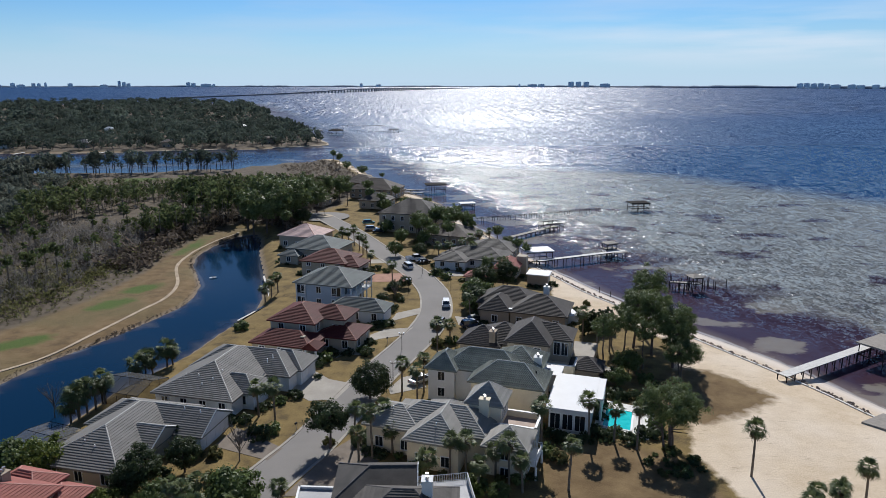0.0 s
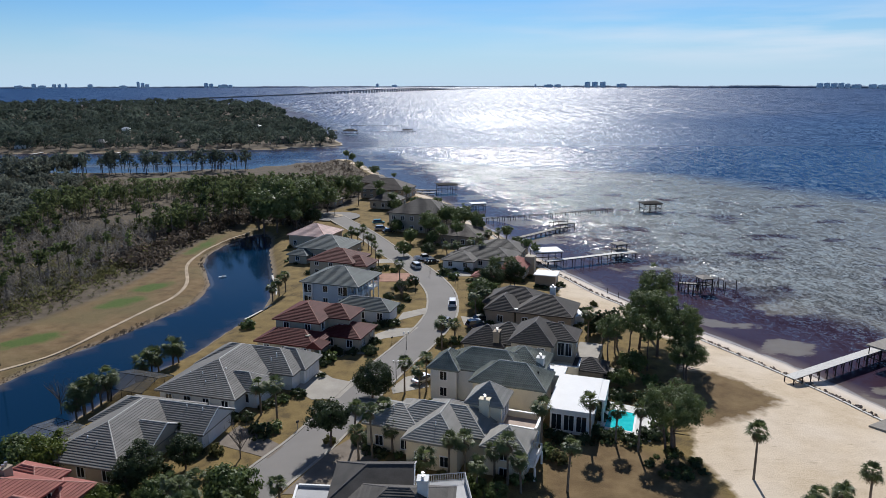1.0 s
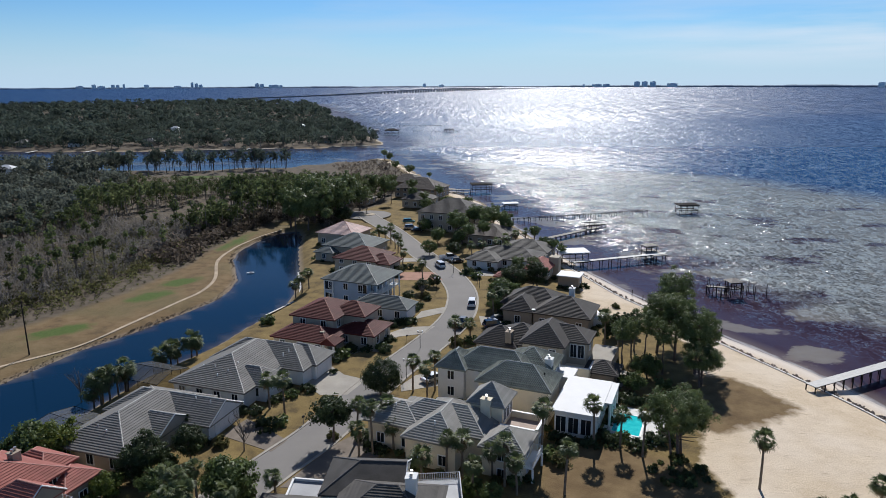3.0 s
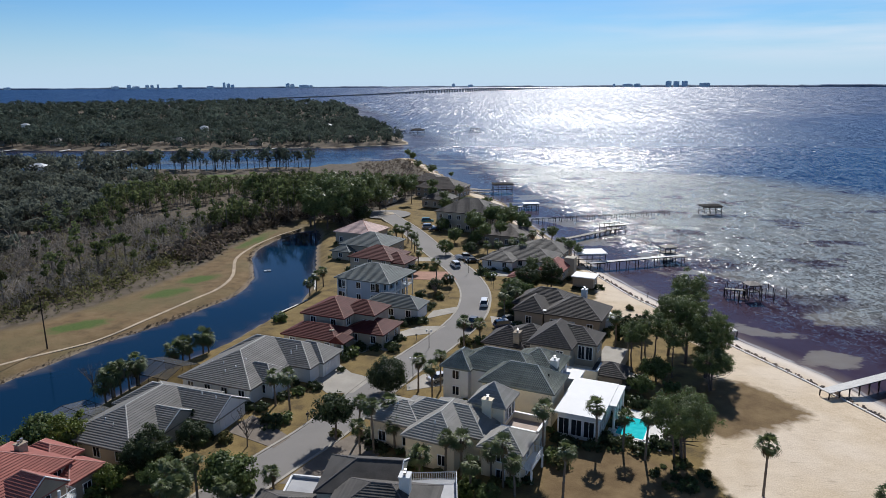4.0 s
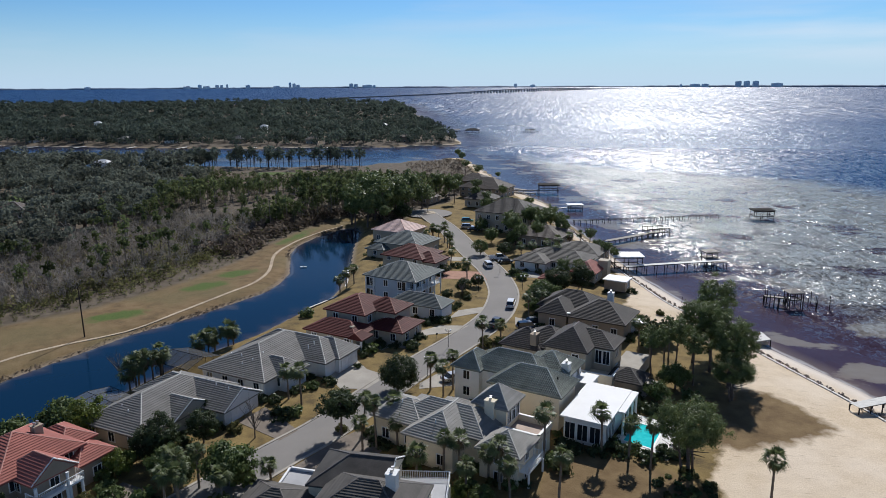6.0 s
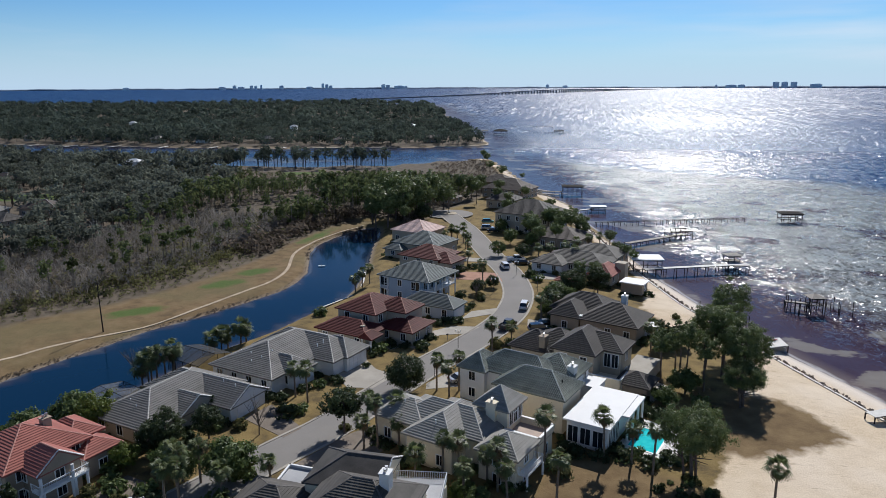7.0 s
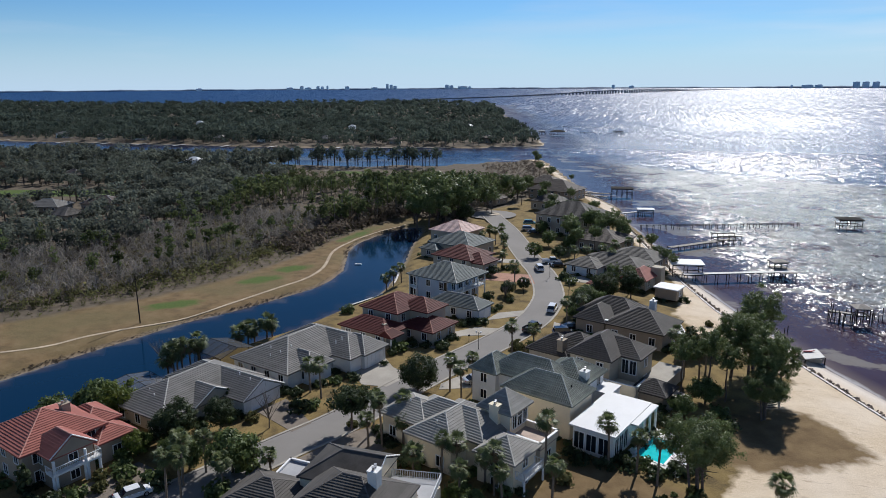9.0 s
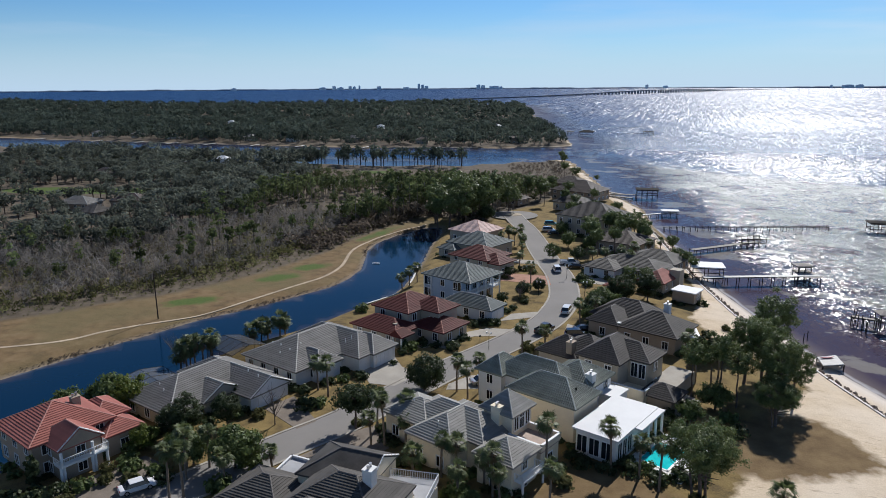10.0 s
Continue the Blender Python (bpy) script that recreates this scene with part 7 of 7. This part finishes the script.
pier("derelict timber walkway on piles", (58.5, 179.3), (63.2, 178.1), 2.1, 1.0, 2.2, True, wild=0.4)
boat_shed("two-storey timber boat shelter frame with flat top", 3.2, 350.6, 6, 9.5, 6.0, 4.4, 2.0, "roof_dark", 0, 5, 0.25)
pier("thin timber pier to the shelter", (-16.0, 349.0), (-2.0, 350.4), 1.6, 1.2, 3.0)
pier("pale narrow timber pier", (4.3, 297.0), (13.5, 304.7), 1.6, 1.2, 3.0, mat="deck_pale")
boat_shed("small shelter with flat white roof", 15.0, 305.7, 10, 6, 3.4, 2.3, 1.0, "membrane")
pier("pale timber boat ramp jetty", (-19.7, 361.3), (-6.0, 351.4), 1.2, 1.6, 3.0)
pier("pale timber boat ramp jetty", (-17.1, 348.7), (-3.2, 344.3), 1.0, 1.6, 3.0)
for i, (x, y) in enumerate([(43.0, 169.0), (44.6, 166.4), (47.0, 165.0), (48.0, 167.0), (40.4, 173.0), (38.6, 177.0)]):
    ob = rod("post", (0, 0, -1.0), (0.05, 0, 1.6), 0.09, M["wood_dark"], None)
    ob.location = (x, y, 0)
    tagged(ob, "dark timber post standing in the shallows", "post", "derelict posts")
dk2 = tagged(slab("floating_dock", [(48.0, 151.5), (52.0, 150.2), (51.1, 148.0), (47.2, 149.4)], 0.5, 1.3, M["wood_grey"]), "low grey dock with covered boat", "dock")
# far docks beyond the inlet
pier("far timber dock off the point", (-60.5, 772.3), (-12.8, 762.8), 2.0, 1.6, 4.0, False)
boat_shed("far boat shelter off the point", -80.3, 738.0, 0, 14, 9, 4.6, 1.6, "roof_dark", 1.6)
boat_shed("far small boat shelter", -22.0, 775.0, 0, 10, 6, 3.4, 2.0, "roof_dark", 0.3)
boat_shed("far white boat shelter", -99.1, 755.6, 0, 6, 5, 3.6, 2.0, "wood_grey", 0.5)
pier("far timber dock off the point", (-99.1, 755.6), (-81.3, 748.0), 2.0, 1.6, 4.0, False)
pier("far timber dock off the point", (-91.3, 871.4), (-33.6, 863.5), 2.0, 1.6, 6.0, False)

# little boat on the canal
bt = tagged(empty("dinghy", -67.4, 196.8, 0.0, 20), "small pale dinghy floating on the canal", "boat")
bm = bmesh.new()
add_box(bm, 0, 0, -0.1, 2.2, 0.9, 0.4)
bmesh.ops.bevel(bm, geom=bm.edges[:], offset=0.14, segments=2, affect='EDGES')
part("hull", bm, M["trim"], bt)
box("bench", 0, 0, 0.3, 0.3, 0.8, 0.06, M["wood_grey"], bt)


# ---- cars ----
def car(label, x, y, rot, paint, kind="suv"):
    c = tagged(empty("car", x, y, G0 + 0.04, rot), label, "car", "cars along the street")
    L, W, H = {"suv": (4.7, 1.9, 1.75), "sedan": (4.6, 1.8, 1.45), "pickup": (5.6, 1.95, 1.85)}[kind]
    bm = bmesh.new()
    belt = 0.35 + H * 0.36
    nose = {"suv": 0.88, "sedan": 0.80, "pickup": 0.95}[kind]
    side = [(-0.495, 0.30), (-0.5, 0.60), (-0.485, belt - 0.04), (-0.44, belt), (0.24, belt), (0.44, belt * nose), (0.495, belt * nose - 0.16), (0.5, 0.45), (0.48, 0.30)]
    f = bm.faces.new([bm.verts.new((q * L, -W / 2, z)) for q, z in side])
    ex = bmesh.ops.extrude_face_region(bm, geom=[f])
    bmesh.ops.translate(bm, vec=(0, W, 0), verts=[v for v in ex["geom"] if isinstance(v, bmesh.types.BMVert)])
    bmesh.ops.recalc_face_normals(bm, faces=bm.faces[:])
    bmesh.ops.bevel(bm, geom=bm.edges[:], offset=0.06, segments=2, affect='EDGES')
    body = part("body", bm, M[paint], c)
    x0, x1 = {"suv": (-L * 0.46, L * 0.2), "sedan": (-L * 0.36, L * 0.2), "pickup": (-L * 0.12, L * 0.22)}[kind]
    z0, z1 = 0.33 + H * 0.36, H
    bm = bmesh.new()
    lo = [(x0, -W * .46), (x1 + 0.55, -W * .46), (x1 + 0.55, W * .46), (x0, W * .46)]
    back = 0.75 if kind == "sedan" else 0.3
    hi = [(x0 + back, -W * .37), (x1 - 0.15, -W * .37), (x1 - 0.15, W * .37), (x0 + back, W * .37)]
    a = [bm.verts.new((*q, z0)) for q in lo]
    b = [bm.verts.new((*q, z1 - 0.06)) for q in hi]
    for i in range(4):
        bm.faces.new((a[i], a[(i + 1) % 4], b[(i + 1) % 4], b[i]))
    bm.faces.new(b)
    bm.faces.new(a[::-1])
    part("cabin_glass", bm, M["glass"], c, "dark tinted car windows")
    box("roof_panel", (hi[0][0] + hi[1][0]) / 2, 0, z1 - 0.07, hi[1][0] - hi[0][0] + 0.1, W * 0.78, 0.07, M[paint], c, 0, 0.03)
    if kind == "pickup":
        for s in (-1, 1):
            box("bed_side", -L * 0.31, s * W * 0.46, z0, L * 0.36, 0.1, 0.35, M[paint], c, 0, 0.03)
        box("tailgate", -L * 0.49, 0, z0, 0.1, W * 0.9, 0.35, M[paint], c, 0, 0.03)
    for sx in (-1, 1):
        for sy in (-1, 1):
            w = rod("wheel", (sx * L * 0.31, sy * (W / 2 - 0.2), 0.33), (sx * L * 0.31, sy * (W / 2 + 0.02), 0.33), 0.34, M["black"], c, sides=16)
            rod("rim", (sx * L * 0.31, sy * (W / 2 + 0.0), 0.33), (sx * L * 0.31, sy * (W / 2 + 0.03), 0.33), 0.2, M["metal"], w, sides=12)
    for s in (-1, 1):
        box("headlight", L / 2 - 0.03, s * W * 0.34, 0.68, 0.08, 0.4, 0.16, M["trim"], c, 0, 0.02)
        box("tail_light", -L / 2 + 0.03, s * W * 0.38, 0.72, 0.08, 0.25, 0.2, M["car_red"], c, 0, 0.02)
    return c


car("white car on the street", -12.0, 197.8, 112, "car_white", "suv")
car("white sport utility car parked at the kerb", -3.1, 162.0, 87, "car_white", "suv")
car("black pickup truck parked at the kerb", -5.4, 147.4, 70, "car_black", "pickup")
car("dark blue car parked on a drive", 1.4, 146.6, 20, "car_blue", "suv")
car("black car parked on a drive", 2.6, 150.4, 20, "car_black", "sedan")
car("white pickup truck parked on a drive", -9.8, 206.7, 20, "car_white", "pickup")
car("black car parked beside a white truck", -7.4, 203.2, 10, "car_black", "sedan")
car("silver car parked on a drive", -10.5, 117.8, 40, "car_silver", "sedan")
car("white car parked on a forecourt", -44.2, 70.5, 55, "car_white", "sedan")
car("silver car parked by the house", -24.7, 251.5, 10, "car_silver", "suv")
car("dark car parked by the house", -21.9, 247.2, 10, "car_black", "sedan")
car("teal covered trailer beside the drive", -26.2, 263.0, 10, "car_teal", "suv")

# ---- street furniture ----
def lamp_post(x, y, h=3.6):
    p = tagged(empty("street_lamp", x, y, G0 + 0.05), "black street lamp with twin lantern heads", "street lamp", "street lamps")
    rod("pole", (0, 0, 0), (0, 0, h), 0.06, M["black"], p, 0.045, 8)
    rod("arm", (-0.45, 0, h - 0.25), (0.45, 0, h - 0.25), 0.03, M["black"], p)
    for s in (-1, 1):
        rod("lantern", (s * 0.45, 0, h - 0.2), (s * 0.45, 0, h + 0.2), 0.1, M["trim"], p, 0.17, 8)


for x, y in [(-15.4, 118.6), (-13.8, 133.4), (-1.0, 176.0), (-12.0, 173.0), (-8.0, 191.0)]:
    lamp_post(x, y)


def mailbox(x, y, rot):
    p = tagged(empty("mailbox", x, y, G0 + 0.05, rot), "dark mailbox on a post", "mailbox", "mailboxes")
    rod("post", (0, 0, 0), (0, 0, 1.1), 0.06, M["wood_grey"], p, sides=6)
    box("box", 0, 0, 1.05, 0.5, 0.25, 0.3, M["black"], p, 0, 0.04)


for x, y, r in [(-30.2, 100.8, 60), (-27.6, 105.0, 60), (-16.8, 137.4, 60), (-1.4, 181.0, 90)]:
    mailbox(x, y, r)
pl = tagged(empty("utility_pole", -82.6 * 1.12, 130.6, 0.6), "tall dark timber pole on the golf strip", "pole")
rod("pole", (0, 0, 0), (-0.3, 0.2, 11.5), 0.16, M["wood_dark"], pl, 0.1, 8)

# small landing with a kayak outside the sea wall
ld = tagged(empty("landing", 0, 0, 0), "small pale timber landing on posts at the sea wall", "landing")
lp = [(48.0, 147.0), (51.9, 149.0), (51.2, 153.6), (47.6, 151.4)]
slab("deck", lp, 1.4, 1.55, M["deck_pale"], ld)
for x, y in lp:
    rod("post", (x * 0.996 + 0.2, y * 0.999 + 0.15, -1.0), (x * 0.996 + 0.2, y * 0.999 + 0.15, 1.4), 0.12, M["wood_dark"], ld, sides=6)
bm = bmesh.new()
rings = []
for i in range(11):
    u = i / 10 * 2 - 1
    r = 0.36 * (1 - abs(u) ** 2.4) + 0.02
    rings.append([bm.verts.new((u * 1.6, math.cos(q) * r, 0.2 + math.sin(q) * r * (0.55 if math.sin(q) < 0 else 0.3) + 0.12 * u * u)) for q in np.linspace(0, 6.283, 9)[:-1]])
for p_, q_ in zip(rings, rings[1:]):
    for j in range(8):
        bm.faces.new((p_[j], p_[(j + 1) % 8], q_[(j + 1) % 8], q_[j]))
bm.faces.new(rings[0])
bm.faces.new(rings[-1][::-1])
bmesh.ops.recalc_face_normals(bm, faces=bm.faces[:])
bm.transform(pose(49.2, 151.2, 1.56, 0, 0, 25))
tagged(part("kayak", bm, M["car_red"]), "red kayak lying on the small landing", "kayak")

# ---- far bridge ----
BR = [(-1255, 1660, 5), (-961, 1850, 5), (-749, 2037, 5), (-535, 2463, 6.5), (-397, 2772, 10), (-248, 3024, 17), (-130, 3242, 20), (34, 3563, 18), (207, 3895, 13), (576, 4461, 11)]
# dark blue-grey base colour carries the backlit tone and the haze
M["bridge_grey"] = plain("haze_painted_concrete", (0.16, 0.18, 0.21), 0.9, 0.15, 0.01, 0.1, bump=0)
bridge = tagged(empty("bridge", 0, 0, 0), "long low concrete bridge across the bay", "bridge")
br = smooth_line(BR, 22)
for a, b in zip(br, br[1:]):
    if a.y < 2150:
        continue
    d = (b - a)
    n = Vector((-d.y, d.x, 0)).normalized() * 6
    bm = bmesh.new()
    v = [bm.verts.new(q) for q in (a - n, a + n, b + n, b - n)]
    w = [bm.verts.new(q + Vector((0, 0, -3.2))) for q in (a - n, a + n, b + n, b - n)]
    bm.faces.new(v)
    bm.faces.new(w[::-1])
    for i in range(4):
        bm.faces.new((v[i], w[i], w[(i + 1) % 4], v[(i + 1) % 4]))
    part("deck_span", bm, M["bridge_grey"], bridge)
for i, a in enumerate(br):
    if a.y > 2150:
        rod("pier", (a.x, a.y, -2), (a.x, a.y, a.z - 1.7), 3.6, M["bridge_grey"], bridge, sides=8)

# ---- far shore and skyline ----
# blue lift of distance haze is painted into the shore's base colour
M["far_shore"] = plain("haze-painted far woodland", (0.15, 0.20, 0.27), 0.95, 0.2, 0.004, 0.03, bump=0)
# towers get a near-white blue base colour in place of real haze
M["far_tower"] = plain("haze-painted far concrete", (0.84, 0.88, 0.93), 0.9, 0.15, 0.01, 0.1, bump=0)
FR = 4640.0
bm = bmesh.new()
prev = None
g = np.random.default_rng(81)
az = np.linspace(radians(-60), radians(50), 420)
hs = 20.5 + 1.2 * np.sin(az * 60) + 0.8 * np.sin(az * 151 + 1) + np.where(az > radians(8), 3.0, 0.0) + np.where(az > radians(22), 3.0, 0.0) + g.uniform(-0.9, 0.9, len(az))
for a, h in zip(az, hs):
    x, y = FR * math.sin(a), FR * math.cos(a)
    k = 1.01
    col = [bm.verts.new((x, y, -1)), bm.verts.new((x, y, h * 0.8)), bm.verts.new((x * 1.004, y * 1.004, h)), bm.verts.new((x * k, y * k, -1))]
    if prev:
        for i in range(3):
            bm.faces.new((prev[i], prev[i + 1], col[i + 1], col[i]))
    prev = col
tagged(part("far_shore", bm, M["far_shore"]), "low wooded shore across the bay, haze painted in", "shore", kind="structure")


def tower(a_deg, w, h, d=40):
    a = radians(a_deg)
    t = tagged(empty("tower_block", FR * 0.995 * math.sin(a), FR * 0.995 * math.cos(a), 0, -a_deg), "distant tower block on the far shore, haze painted in", "building", "skyline across the bay")
    bm = bmesh.new()
    add_box(bm, 0, 0, 8, w, d, h + 5)
    part("wall", bm, M["far_tower"], t)
    box("roof_house", w * 0.1, 0, h + 13, w * 0.5, d * 0.5, 2.5, M["far_tower"], t)


px5 = lambda x: math.degrees(math.atan((x - 784) / 1262)) - 6.64
px0 = lambda x: math.degrees(math.atan((x - 784) / 1262)) + 3.33
for x, w, h in [(100, 34, 12), (280, 40, 14), (303, 22, 22), (315, 40, 14), (334, 20, 21), (342, 18, 20), (352, 12, 24), (389, 26, 20), (440, 40, 13), (464, 16, 33), (471, 20, 27), (478, 22, 20),
                (572, 24, 26), (580, 26, 22), (600, 60, 17), (612, 20, 15), (858, 18, 21), (888, 30, 15), (1141, 12, 17), (1165, 60, 17), (1182, 40, 18), (1238, 34, 33), (1252, 34, 33), (1267, 34, 33), (1303, 60, 22)]:
    tower(px5(x), w, h)
for x, w, h in [(1400, 34, 34), (1412, 30, 36), (1424, 34, 34), (1436, 30, 35), (1447, 26, 30), (1462, 50, 26), (1490, 40, 27), (1506, 40, 24), (1532, 36, 26), (1556, 40, 30)]:
    tower(px0(x), w, h * 0.8)

# ---- houses and docks glimpsed along the inlet's far bank ----
gh = np.random.default_rng(91)


def far_house(x, y, sx, sy, eave, ridge, rot, wall, tile, label):
    h = tagged(empty("house", 0, 0, 0), label, "house", "houses across the inlet")
    wall_block(h, x, y, sx, sy, 0.5, eave, rot, M[wall], "s")
    roof_block(h, x, y, sx, sy, eave, ridge, rot, M[tile], M["cap_grey"], fine=False)


for x, y, wall, tile in [(-640, 590, "wall_beige", "tile_brown"), (-560, 580, "wall_white", "tile_grey"), (-505, 574, "wall_beige", "tile_grey"), (-462, 572, "wall_white", "tile_slate"),
                         (-420, 572, "wall_tan", "tile_brown"), (-372, 574, "wall_beige", "tile_grey"), (-330, 578, "wall_white", "tile_brown"), (-270, 584, "wall_tan", "tile_grey"), (-205, 590, "wall_beige", "tile_brown"), (-128, 618, "wall_tan", "tile_brown")]:
    far_house(x, y + 9, gh.uniform(9, 13), gh.uniform(8, 10), gh.uniform(4.0, 6.0), gh.uniform(7.0, 8.6), gh.uniform(-15, 15), wall, tile, "far house among trees on the inlet's bank")
for x, y in [(-300, 720), (-180, 760), (-520, 760)]:
    far_house(x, y, 7, 5, 8.5, 10.2, gh.uniform(-20, 20), "wall_white", "membrane", "pale-roofed house showing between far trees")
for x, y in [(-600, 556), (-520, 549), (-470, 546), (-430, 546), (-390, 548), (-345, 550), (-300, 553), (-240, 557), (-180, 570)]:
    pier("short pale dock on the far bank", (x, y + 5), (x + gh.uniform(-2, 2), y - gh.uniform(6, 12)), 1.0, 2.2, 4.0, mat="deck_pale")
for x, y, r in [(-213, 254, 20), (-340, 318, 10), (-300, 330, -14)]:
    h = tagged(empty("house", 0, 0, 0), "low grey-brown house among live oaks", "house", "houses by the golf lawns")
    wall_block(h, x, y, 14, 10, 0.6, 4.2, r, M["wall_tan"], "s")
    roof_block(h, x, y, 14, 10, 4.2, 7.0, r, M["tile_brown"], M["cap_grey"], fine=False)

# ---- shrubs along the house walls ----
gs = np.random.default_rng(97)


def in_block(x, y, pad):
    for cx, cy, sx, sy, rot in FOOTPRINTS:
        a = radians(rot)
        u = (x - cx) * math.cos(a) + (y - cy) * math.sin(a)
        v = -(x - cx) * math.sin(a) + (y - cy) * math.cos(a)
        if abs(u) < sx / 2 + pad and abs(v) < sy / 2 + pad:
            return True
    return False


STREET_X, STREET_Y = np.array([q.x for q in line]), np.array([q.y for q in line])
for cx, cy, sx, sy, rot in list(FOOTPRINTS):
    for face, length in (("s", sx), ("e", sy), ("w", sy)):
        k = -length / 2 + 0.8
        while k < length / 2:
            off = gs.uniform(0.8, 1.5)
            u, v = {"s": (k, -sy / 2 - off), "e": (sx / 2 + off, k), "w": (-sx / 2 - off, k)}[face]
            x, y = turned(cx, cy, rot, u, v)
            k += gs.uniform(1.6, 3.8)
            if in_block(x, y, 0.5) or np.hypot(STREET_X - x, STREET_Y - y).min() < 5.5 or gs.uniform() < 0.38:
                continue
            if face == "e" and x < -22 and gs.uniform() < 0.75:
                continue
            kind = ("bush", "hedge", "bush_green", "hedge", "bush_dry")[int(gs.integers(5))]
            sc = gs.uniform(0.5, 0.95)
            plant(kind, x, y, float(height(np.array([x]), np.array([y]))[0]) + 0.4 * sc, sc)
